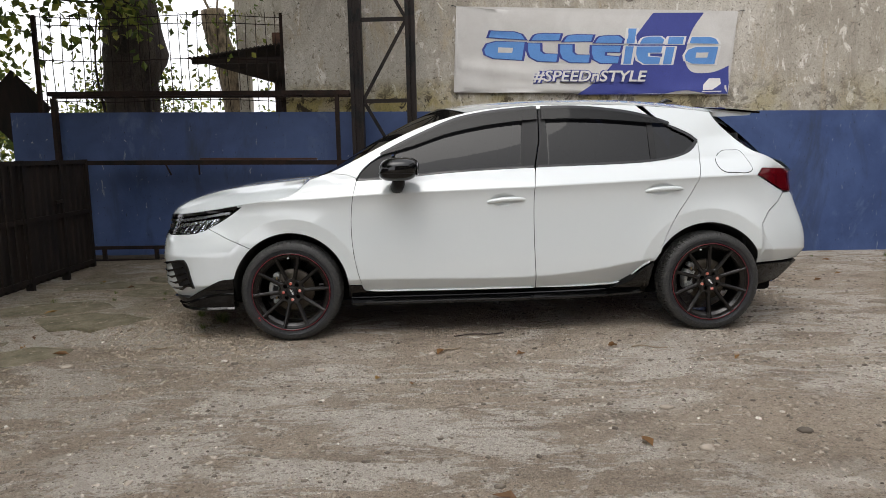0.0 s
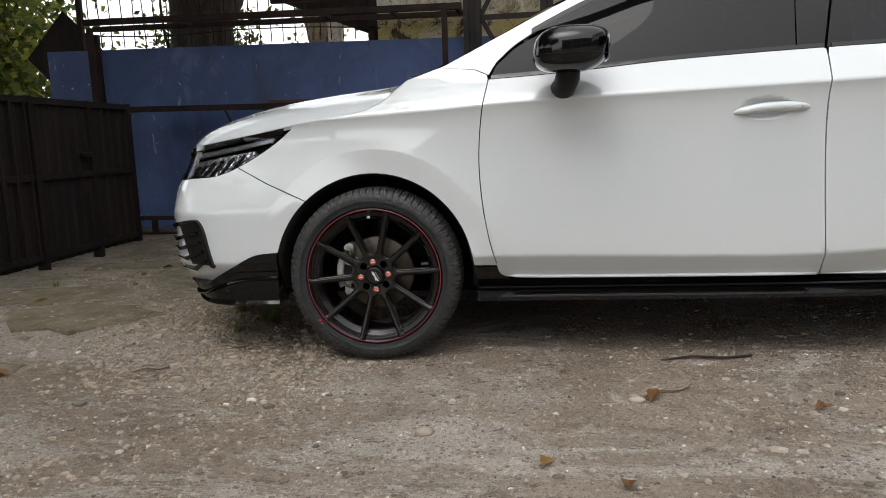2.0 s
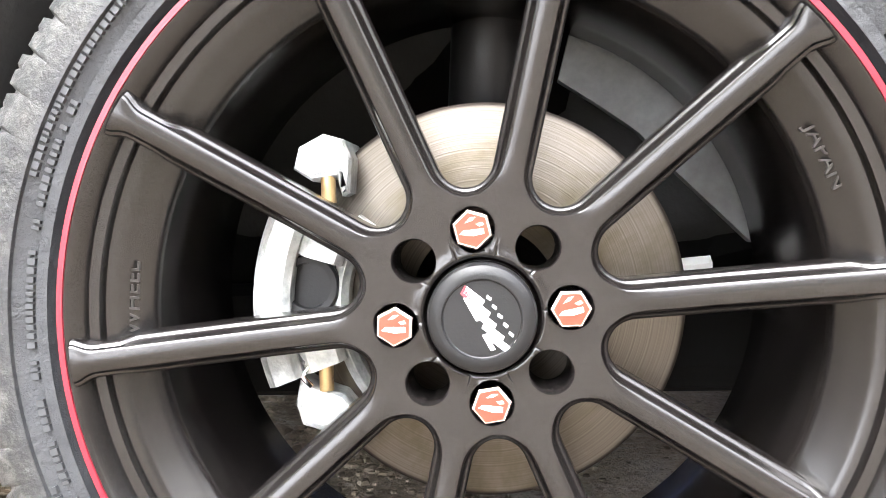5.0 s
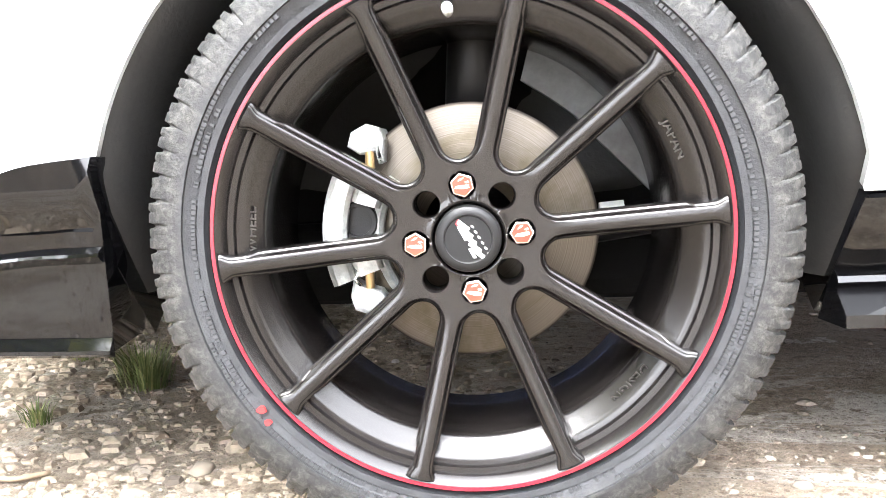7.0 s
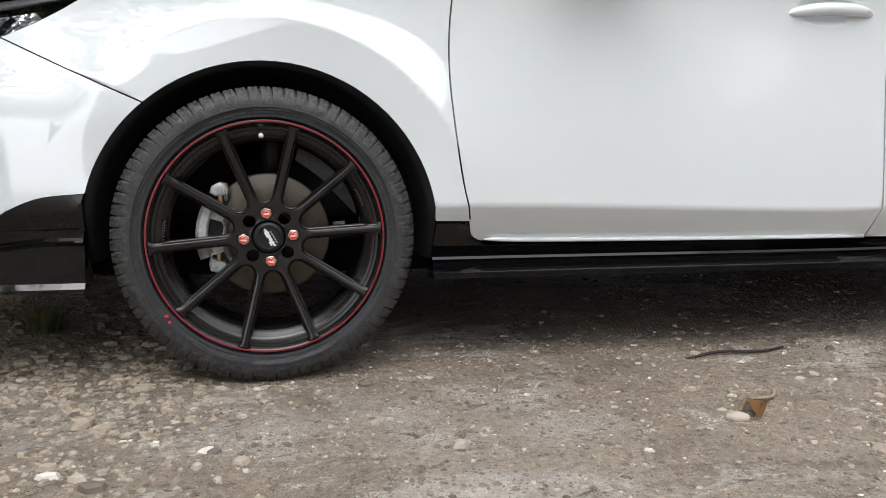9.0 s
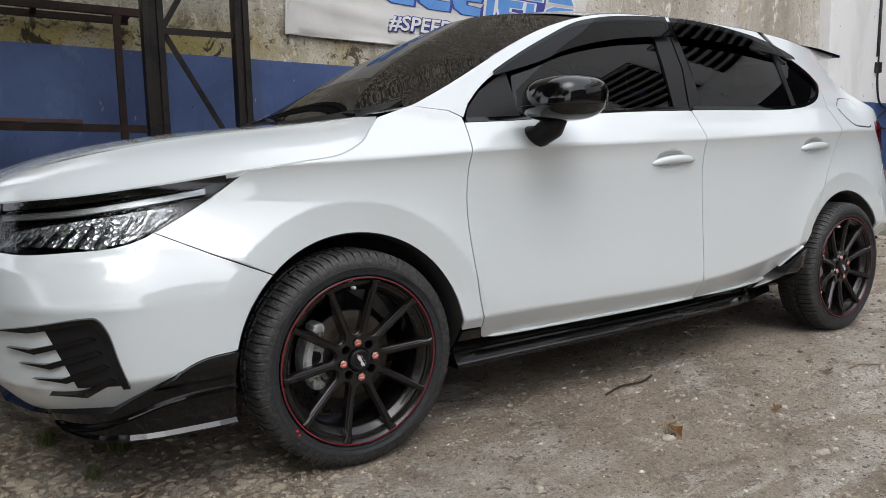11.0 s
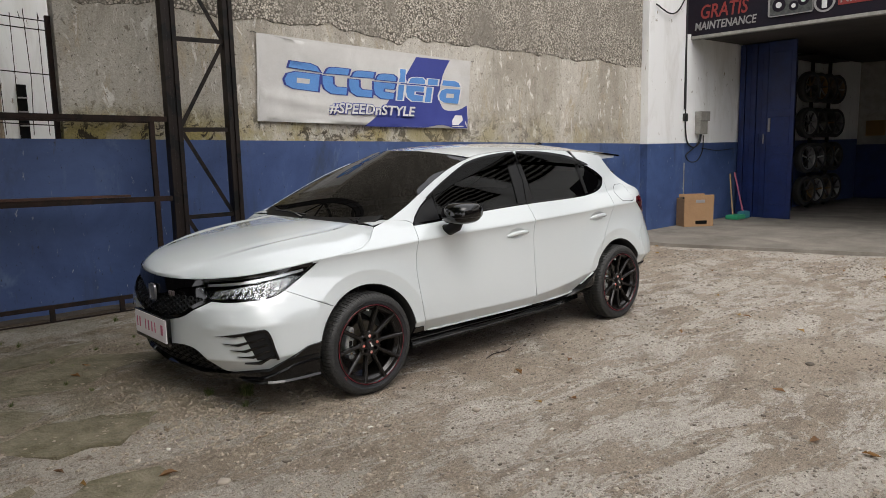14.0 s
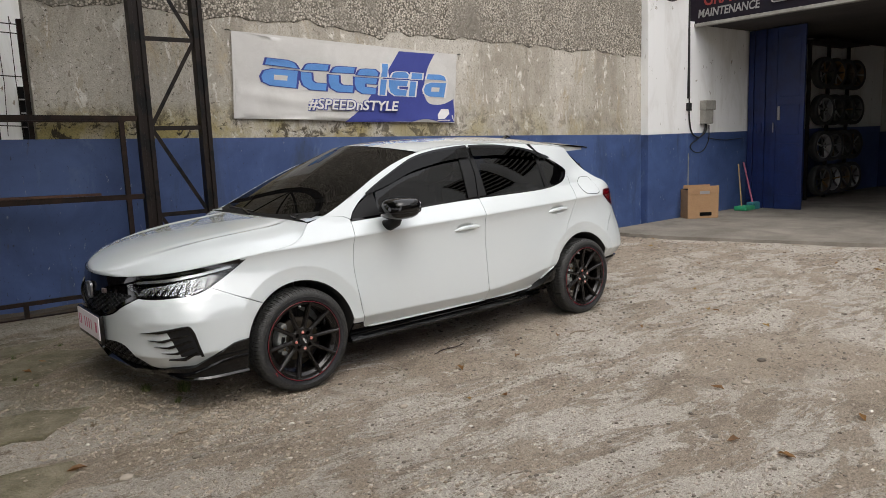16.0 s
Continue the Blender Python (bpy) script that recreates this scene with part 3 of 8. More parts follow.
def flank(s, z):
    """The outer skin: place (x, w, z) for a run s and a height z."""
    xl, wl = plan_at(plan_low, s)
    xh, wh = plan_at(plan_high, s)
    zc, zb = crease_z(s), belt_z(s)
    t = smooth(0.52, zc, z)
    x, w = xl + (xh - xl) * t, wl + (wh - wl) * t
    side = smooth(-0.75, -0.25, s) * (1 - smooth(2.75, 3.1, s))
    zz = min(z, zb)
    lz = lower_z(s)
    d = 0.0
    if z < lz:
        d -= 0.62 * (lz - z) + 0.9 * (lz - z) ** 2
    if zz < zc:
        d -= 0.017 * (1 - math.exp(-(zc - zz) / 0.04)) * smooth(lz, zc - 0.10, zz) * side
    if zz > zc:
        up = zz - zc
        d -= (0.70 * up + 1.2 * up * up) * (0.35 + 0.65 * side)
    if z > zb:
        g = z - zb
        d -= 0.36 * g + 0.30 * g * g
        d -= 0.16 * max(0.0, s - 2.3) ** 2 * smooth(0, 0.15, g)
    for ax, az in ARCHES:
        r = math.hypot(xl - ax, z - az)
        if r < 0.58:
            on = smooth(0.02, 0.20, z - az) * (smooth(-0.42, -0.30, xl - ax) if ax < 1 else 1.0)
            d += on * (0.0100 * (1 - max(0.0, r - 0.44) / 0.14) ** 2 - 0.19 * max(0.0, 0.44 - r))
    if s < -0.3:
        nose_w = smooth(-0.34, -0.46, s) * (1 - smooth(-0.98, -1.15, s) * 0.7)
        d += 0.008 * nose_w * math.exp(-abs(z - (0.615 + 0.10 * (s + 0.86))) / 0.03)
        d += 0.007 * smooth(-0.42, -0.55, s) * (1 - smooth(-0.85, -0.98, s)) * math.exp(-abs(z - (0.535 + 0.06 * (s + 0.6))) / 0.022)
    for hx, hz in HANDLES:
        q = ((s - hx + 0.015) / 0.085) ** 2 + ((z - hz - 0.002) / 0.036) ** 2
        if q < 1:
            d -= 0.013 * (1 - q) ** 0.75
    # turn the inward step across the outline
    e = 0.02
    x1, w1 = plan_at(plan_low, s - e)
    x2, w2 = plan_at(plan_low, s + e)
    nx, nw = -(w2 - w1), (x2 - x1)
    l = math.hypot(nx, nw) or 1.0
    return (x + nx / l * d, max(0.0, w + nw / l * d), z)


roof_edge_z = curve_of([(0.20, 1.0), (0.34, 1.068), (0.48, 1.138), (0.66, 1.228), (0.84, 1.304), (1.02, 1.36), (1.19, 1.395), (1.5, 1.418), (2.0, 1.413), (2.4, 1.386), (2.72, 1.345), (3.0, 1.3)])
roof_mid_z = curve_of([(0.9, 1.425), (1.1, 1.452), (1.3, 1.466), (1.7, 1.476), (2.1, 1.470), (2.4, 1.448), (2.72, 1.408), (3.0, 1.37)])
hood_mid_z = curve_of([(-0.93, 0.752), (-0.9, 0.778), (-0.82, 0.83), (-0.7, 0.878), (-0.53, 0.92), (-0.32, 0.952), (-0.1, 0.975), (0.1, 0.99), (0.35, 1.0)])


def side_at(x, z):
    return flank(x, z)[1]

# ---- car materials ----
M_pearl = material("pearl_white_paint", (0.585, 0.622, 0.63), 0.27, 0.0, 1.0)
bsdf(M_pearl).inputs["Coat IOR"].default_value = 1.9
bsdf(M_pearl).inputs["Specular IOR Level"].default_value = 0.15
bsdf(M_pearl).inputs["Coat Roughness"].default_value = 0.015
paint_in(M_pearl, "Base Color", mix(M_pearl, 0.06, (0.585, 0.622, 0.63), tex_noise(M_pearl, 900, 2)))
M_facet = material("faceted_reflector", (0.62, 0.62, 0.64), 0.14, 0.9)
bump(M_facet, tex_voronoi(M_facet, 70), 0.7, 0.008, bump(M_facet, tex_noise(M_facet, 40, 2), 0.5, 0.012))
M_gloss_black = material("gloss_black_plastic", (0.0025, 0.0025, 0.003), 0.05, 0.0, 0.0, 0.5)
M_matt_black = material("textured_black_plastic", (0.006, 0.006, 0.0065), 0.45, 0.0, 0.0, 0.3)
bump(M_matt_black, tex_noise(M_matt_black, 500, 2), 0.15, 0.001)
M_inner = material("dark_inner_panel", (0.004, 0.004, 0.004), 0.9, 0.0, 0.0, 0.12)
M_rubber = material("tyre_rubber", (0.012, 0.013, 0.015), 0.6)
# dried mud dust clings to the shoulder and tread, the bead stays cleaner
rad = mth(M_rubber, "SQRT", mth(M_rubber, "ADD", mth(M_rubber, "POWER", object_axis(M_rubber, 0), 2.0), mth(M_rubber, "POWER", object_axis(M_rubber, 2), 2.0)))
rad = mth(M_rubber, "ADD", rad, mth(M_rubber, "MULTIPLY", tex_noise(M_rubber, 38, 5, 0.7), 0.022))
dusty = ramp(M_rubber, mth(M_rubber, "MULTIPLY", mth(M_rubber, "SUBTRACT", rad, 0.262), 14.0), [(0.10, 0.0), (0.32, 0.8), (1.0, 0.95)])
c = ramp(M_rubber, tex_noise(M_rubber, 30, 4, 0.65), [(0.35, (0.011, 0.012, 0.0145)), (0.65, (0.018, 0.0195, 0.0225))])
c = mix(M_rubber, dusty, c, ramp(M_rubber, tex_noise(M_rubber, 95, 7, 0.8, 0.5), [(0.42, (0.008, 0.0085, 0.009)), (0.50, (0.024, 0.0237, 0.0225)), (0.62, (0.066, 0.064, 0.059))]))
paint_in(M_rubber, "Base Color", c)
bump(M_rubber, tex_noise(M_rubber, 55, 6, 0.75), 0.35, 0.005, bump(M_rubber, tex_noise(M_rubber, 260, 3), 0.5, 0.0015))
M_rim = material("satin_black_alloy", (0.0094, 0.0080, 0.0076), 0.26, 0.3, 0.2)
bsdf(M_rim).inputs["Coat Roughness"].default_value = 0.16
bump(M_rim, tex_noise(M_rim, 800, 2), 0.05, 0.0005)
M_red = material("red_pinstripe", (0.18, 0.010, 0.020), 0.35, 0.1)
M_nut = material("orange_red_anodised", (0.46, 0.055, 0.035), 0.28, 0.5)
M_nut_edge = material("pale_nut_edge", (0.80, 0.62, 0.56), 0.25, 0.7)
M_nut_marks = material("pale_nut_marks", (0.72, 0.50, 0.42), 0.4)
M_grey_panel = weathered("grey_inner_panel", (0.16, 0.17, 0.17), (0.10, 0.10, 0.10), 0.6, 8, 90, 0.1, 0.001)
M_disc = material("brake_disc_steel", (0.12, 0.105, 0.088), 0.42, 0.8)
# turned grooves run round the disc
rad = mth(M_disc, "SQRT", mth(M_disc, "ADD", mth(M_disc, "POWER", object_axis(M_disc, 0), 2.0), mth(M_disc, "POWER", object_axis(M_disc, 2), 2.0)))
groove = M_disc.node_tree.nodes.new("ShaderNodeTexNoise")
groove.noise_dimensions = "1D"
groove.inputs["Scale"].default_value, groove.inputs["Detail"].default_value = 900, 3
M_disc.node_tree.links.new(rad, groove.inputs["W"])
c = ramp(M_disc, groove.outputs["Fac"], [(0.3, (0.085, 0.073, 0.060)), (0.7, (0.13, 0.115, 0.097))])
c = spotted(M_disc, c, 9, 0.50, 0.66, (0.075, 0.062, 0.040), 5)
c = mix(M_disc, ramp(M_disc, mth(M_disc, "MULTIPLY", mth(M_disc, "SUBTRACT", rad, 0.1275), 300.0), [(0.0, 0.0), (0.6, 1.0)]), c, (0.020, 0.015, 0.012))
paint_in(M_disc, "Base Color", c)
bump(M_disc, groove.outputs["Fac"], 0.2, 0.0008)
M_caliper = weathered("cast_aluminium", (0.52, 0.535, 0.52), (0.24, 0.25, 0.25), 0.5, 26, 150, 0.4, 0.003, None, 0.36, 0.56)
bsdf(M_caliper).inputs["Metallic"].default_value = 0.35
M_chrome = material("chrome", (0.8, 0.8, 0.82), 0.07, 1.0)
M_grey_liner = weathered("wheel_arch_liner", (0.004, 0.004, 0.0042), (0.011, 0.0105, 0.010), 0.6, 6, 90, 0.4, 0.003)
# mirror colour is darkened to stand for dark surroundings reflected in it
M_mirror = material("mirror_glass_dark_reflection", (0.22, 0.22, 0.24), 0.03, 1.0)
M_lamp_grey = material("lamp_bezel_grey", (0.55, 0.55, 0.57), 0.25, 0.8)
M_dark_chrome = material("dark_chrome", (0.22, 0.22, 0.23), 0.3, 0.8)
M_badge = material("badge_dark_grey", (0.16, 0.13, 0.13), 0.3, 0.6)
M_silver = material("silver_print", (0.75, 0.75, 0.75), 0.35, 0.4)
M_tail_red = material("red_lamp_plastic", (0.085, 0.002, 0.005), 0.1, 0.0, 0.6)
M_plate = material("plate_white", (0.78, 0.74, 0.76), 0.4)
M_plate_ink = material("plate_ink_red", (0.50, 0.13, 0.21), 0.5)
M_seat = material("dark_seat_cloth", (0.02, 0.02, 0.022), 0.9)


def tinted_glass(name, tint, gloss=1.0):
    """Thin glass: lets tinted light through, mirrors more at a flat angle."""
    m = bpy.data.materials.new(name)
    m.use_nodes = True
    nt = m.node_tree
    nt.nodes.clear()
    out = nt.nodes.new("ShaderNodeOutputMaterial")
    tr = nt.nodes.new("ShaderNodeBsdfTransparent")
    tr.inputs[0].default_value = (*tint, 1)
    gl = nt.nodes.new("ShaderNodeBsdfGlossy")
    gl.inputs["Roughness"].default_value = 0.0
    gl.inputs["Color"].default_value = (gloss, gloss, gloss, 1)
    fr = nt.nodes.new("ShaderNodeFresnel")
    fr.inputs[0].default_value = 1.55
    mx = nt.nodes.new("ShaderNodeMixShader")
    nt.links.new(fr.outputs[0], mx.inputs[0])
    nt.links.new(tr.outputs[0], mx.inputs[1])
    nt.links.new(gl.outputs[0], mx.inputs[2])
    nt.links.new(mx.outputs[0], out.inputs[0])
    return m


M_glass = tinted_glass("dark_tinted_glass", (0.03, 0.03, 0.033), 0.62)
M_clear = tinted_glass("clear_lamp_lens", (0.9, 0.92, 0.93), 0.4)
M_smoke = tinted_glass("smoked_acrylic", (0.04, 0.04, 0.045), 0.4)

# ---- the car ----
from mathutils import geometry as geo

car = empty("car", pose(0, 0, 0))
tagged(car, "pearl white five-door hatchback with black trim, parked on gravel", "car")


def world_pt(p, sgn):
    return (p[0], YC - sgn * p[1], p[2])


def inset(poly, d):
    """A closed outline moved inward by d (poly runs counter-clockwise)."""
    p = np.array(poly)
    a, b = np.roll(p, 1, 0), np.roll(p, -1, 0)
    e1, e2 = p - a, b - p
    n1 = np.stack([-e1[:, 1], e1[:, 0]], 1) / np.maximum(np.linalg.norm(e1, axis=1, keepdims=True), 1e-9)
    n2 = np.stack([-e2[:, 1], e2[:, 0]], 1) / np.maximum(np.linalg.norm(e2, axis=1, keepdims=True), 1e-9)
    n = n1 + n2
    n /= np.maximum((n * n1).sum(1, keepdims=True), 0.35)
    return p + n * d


def clean(poly, eps=1e-4):
    out = []
    for q in poly:
        if not out or math.hypot(q[0] - out[-1][0], q[1] - out[-1][1]) > eps:
            out.append((float(q[0]), float(q[1])))
    if math.hypot(out[0][0] - out[-1][0], out[0][1] - out[-1][1]) <= eps:
        out.pop()
    area = sum(a[0] * b[1] - b[0] * a[1] for a, b in zip(out, out[1:] + out[:1]))
    return out if area > 0 else out[::-1]


def inside(poly, pts):
    p = np.array(poly)
    x, y = pts[:, 0], pts[:, 1]
    res = np.zeros(len(pts), bool)
    for (x0, y0), (x1, y1) in zip(p, np.roll(p, -1, 0)):
        c = (y0 > y) != (y1 > y)
        if y0 != y1:
            res ^= c & (x < (x1 - x0) * (y - y0) / (y1 - y0) + x0)
    return res


def seg_dist(poly, pts):
    p = np.array(poly)
    best = np.full(len(pts), 1e9)
    for a, b in zip(p, np.roll(p, -1, 0)):
        ab = b - a
        t = np.clip(((pts - a) @ ab) / max(ab @ ab, 1e-12), 0, 1)
        best = np.minimum(best, np.linalg.norm(pts - (a + t[:, None] * ab), axis=1))
    return best


def skin(bm, outline, fn, sgn=1, gap=0.002, lift=0.0, rim=0.008, step=0.022):
    """A shell with a folded edge over a flat outline (s, z), laid on the surface fn."""
    poly = clean(outline)
    if gap:
        poly = clean([tuple(q) for q in inset(poly, gap)])
    p = np.array(poly)
    lo, hi = p.min(0), p.max(0)
    gx, gy = np.meshgrid(np.arange(lo[0] + step / 2, hi[0], step), np.arange(lo[1] + step / 2, hi[1], step))
    g = np.stack([gx.ravel(), gy.ravel()], 1)
    if fn is flank:
        cz, lz = np.array([crease_z(q[0]) for q in g]), np.array([lower_z(q[0]) for q in g])
        g = g[(np.abs(g[:, 1] - cz + 0.012) > 0.034) & (np.abs(g[:, 1] - lz + 0.004) > 0.02)]
        sx = np.arange(lo[0], hi[0], step / 2)
        g = np.vstack([g] + [np.array([(s, c(s) + o) for s in sx]) for c, o in ((crease_z, 0.011), (crease_z, 0.0), (crease_z, -0.006), (crease_z, -0.014), (crease_z, -0.026), (lower_z, 0.009), (lower_z, 0.0), (lower_z, -0.007), (lower_z, -0.016))])
        for ax, az in ARCHES:
            g = np.vstack([g] + [np.array([(s_of_x(ax + r * math.cos(t)) if ax < 1 else ax + r * math.cos(t), az + r * math.sin(t)) for t in np.linspace(0, math.pi, 60)]) for r in (0.40, 0.425, 0.436, 0.4405, 0.446, 0.458)])
        for hx, hz in HANDLES:
            hg = np.stack([q.ravel() for q in np.meshgrid(np.arange(hx - 0.105, hx + 0.08, 0.009), np.arange(hz - 0.038, hz + 0.045, 0.007))], 1)
            g = np.vstack([g, hg])
    g = g[inside(poly, g)]
    if len(g):
        g = g[seg_dist(poly, g) > step * 0.2]
    pts = [Vector(q) for q in poly] + [Vector(q) for q in g]
    n = len(poly)
    vs, _, fs, _, _, _ = geo.delaunay_2d_cdt(pts, [(i, (i + 1) % n) for i in range(n)], [], 1, 1e-6)

    lay = bm.verts.layers.float_vector.get("outward") or bm.verts.layers.float_vector.new("outward")

    def normal_at(q, e=0.003):
        a, b = Vector(fn(q[0] + e, q[1])) - Vector(fn(q[0] - e, q[1])), Vector(fn(q[0], q[1] + e)) - Vector(fn(q[0], q[1] - e))
        nn = a.cross(b)
        if nn.length < 1e-12:
            return Vector((0, 1, 0))
        nn.normalize()
        return -nn if nn.y < 0 or (abs(nn.y) < 1e-3 and nn.x > 0) else nn

    def put(q, inn=0.0):
        p = Vector(fn(q[0], q[1]))
        if lift or inn:
            p = p + normal_at(q) * (lift - inn)
        return world_pt(p, sgn)

    bv = []
    for v in vs:
        bv.append(bm.verts.new(put(v)))
        nn = normal_at(v)
        bv[-1][lay] = Vector((nn.x, -sgn * nn.y, nn.z))
    for f in fs:
        try:
            bm.faces.new([bv[i] for i in f] if sgn > 0 else [bv[i] for i in f][::-1])
        except ValueError:
            pass
    if rim:
        top = [bm.verts.new(put(q)) for q in poly]
        low = [bm.verts.new(put(q, rim)) for q in poly]
        for i in range(n):
            j = (i + 1) % n
            bm.faces.new((top[i], top[j], low[j], low[i]) if sgn < 0 else (top[j], top[i], low[i], low[j]))
    return bm


def raw(name, bm, mat, parent, label="", smooth_=True):
    """Like part(), keeping the face directions as built."""
    me = bpy.data.meshes.new(name)
    bm.to_mesh(me)
    bm.free()
    for p in me.polygons:
        p.use_smooth = smooth_
    held = me.attributes.get("outward")
    if held:
        vals = np.zeros(len(me.vertices) * 3, np.float32)
        held.data.foreach_get("vector", vals)
        me.attributes.remove(held)
        me.normals_split_custom_set_from_vertices(vals.reshape(-1, 3).tolist())
    for mm in (mat if isinstance(mat, (list, tuple)) else [mat]):
        me.materials.append(mm)
    ob = new(name, me)
    ob.parent = parent
    if label:
        ob["label"] = label
    return ob


def panel(name, outline, mat, parent, sgn=1, label="", **k):
    return raw(name, skin(bmesh.new(), outline, flank, sgn, **k), mat, parent, label)


def plumb(s, z):
    """The flank carried almost straight down to the sill, its tuck taken out towards the wheels."""
    x, w, _ = flank(s, 0.46 if s < 1 else 0.52)
    w -= 0.003 + 0.07 * max(0.0, 0.44 - z)
    x0, w0, _ = flank(s, z)
    k = smooth(-0.84, -0.46, s) if s < 1 else smooth(0.21, 0.36, z) * smooth(1.88, 2.1, s)
    return (x0 + (x - x0) * k, w0 + (w - w0) * k, z)


def ledge(name, path, prof, parent, sgn, fn=flank, mat=None):
    """A moulded rib along a path on the flank; prof: (out, up)."""
    bm = bmesh.new()
    rows = []
    n = len(path)
    for i, (s_, z_) in enumerate(path):
        f = smooth(0.0, 0.12, i / (n - 1))
        row = []
        for o, u in prof:
            x, w, z = fn(s_, z_)
            x2, w2, _ = fn(s_ + 0.01, z_)
            nx, nw = -(w2 - w), (x2 - x)
            l_ = math.hypot(nx, nw)
            row.append(bm.verts.new(world_pt((x + nx / l_ * (0.004 + o * f), w + nw / l_ * (0.004 + o * f), z + u * (0.25 + 0.75 * f)), sgn)))
        rows.append(row)
    for a, b in zip(rows, rows[1:]):
        for k in range(len(prof) - 1):
            bm.faces.new((a[k], a[k + 1], b[k + 1], b[k]))
    bm.faces.new(rows[0]), bm.faces.new(rows[-1])
    return part(name, bm, mat or M_gloss_black, parent, "", mat is not None)


def arc(cx, cz, r, a0, a1, n=28):
    pts = [(cx + r * math.cos(radians(a0 + (a1 - a0) * i / n)), cz + r * math.sin(radians(a0 + (a1 - a0) * i / n))) for i in range(n + 1)]
    return [(s_of_x(x), z) for x, z in pts]


# shut lines (s, z)
C_hood = spline([(-0.25, 0.843), (-0.12, 0.862), (-0.015, 0.88), (0.055, 0.915), (0.09, 0.948), (0.13, 0.985)])
C_lamp_up = spline([(-0.25, 0.843), (-0.44, 0.813), (-0.62, 0.79), (-0.76, 0.779), (-0.95, 0.765), (-1.15, 0.757), (-1.3, 0.755)])
C_lamp_lo = spline([(-0.25, 0.843), (-0.32, 0.787), (-0.42, 0.72), (-0.48, 0.685), (-0.54, 0.667), (-0.64, 0.66), (-0.77, 0.653), (-0.86, 0.655)])
C_grille_lo = spline([(-0.86, 0.655), (-0.97, 0.605), (-1.07, 0.55), (-1.2, 0.512), (-1.3, 0.505)])
C_bumper_lo = spline([(-1.3, 0.372), (-1.17, 0.378), (-1.05, 0.392), (-0.98, 0.378), (-0.89, 0.31)], 6)[:-1] + spline([(-0.89, 0.31), (-0.845, 0.272), (-0.70, 0.275), (-0.56, 0.275)], 6)[:-1] + spline([(-0.56, 0.275), (-0.445, 0.345), (-0.38, 0.383), (s_of_x(-0.344), 0.394)], 6)
C_door_front = spline([(0.41, 0.972), (0.385, 0.84), (0.375, 0.70), (0.384, 0.56), (0.405, 0.43), (0.43, 0.335)])[:-1] + spline([(0.43, 0.335), (0.442, 0.303), (0.475, 0.288), (0.53, 0.286)], 5)
C_b_gap = spline([(1.513, 1.024), (1.497, 0.884), (1.495, 0.6), (1.506, 0.286)])
C_rear_door = spline([(2.546, 1.167), (2.54, 1.065), (2.508, 0.946), (2.455, 0.843), (2.37, 0.72), (2.31, 0.60), (2.272, 0.49)])
C_dlo_lo = spline([(0.41, 0.972), (0.65, 0.983), (1.02, 1.011), (1.53, 1.031), (2.05, 1.042), (2.25, 1.053), (2.39, 1.075), (2.48, 1.108), (2.535, 1.158), (2.545, 1.18)])
C_dlo_hi = spline([(0.43, 1.02), (0.51, 1.09), (0.65, 1.168), (0.84, 1.255), (1.02, 1.326), (1.19, 1.362), (1.38, 1.383), (1.6, 1.395), (1.8, 1.392), (1.94, 1.38), (2.15, 1.348), (2.34, 1.29), (2.5, 1.215), (2.545, 1.18)])
C_roof_edge = [(x, roof_edge_z(x)) for x in np.linspace(0.22, 2.68, 60)]
FLOOR_Z = 0.2


def cut(curve, x0, x1):
    c = [q for q in curve if x0 <= q[0] <= x1]
    zz = lambda x: float(np.interp(x, [q[0] for q in curve], [q[1] for q in curve]))
    return [(x0, zz(x0))] + c + [(x1, zz(x1))]


def shift(curve, dx=0.0, dz=0.0):
    return [(x + dx, z + dz) for x, z in curve]


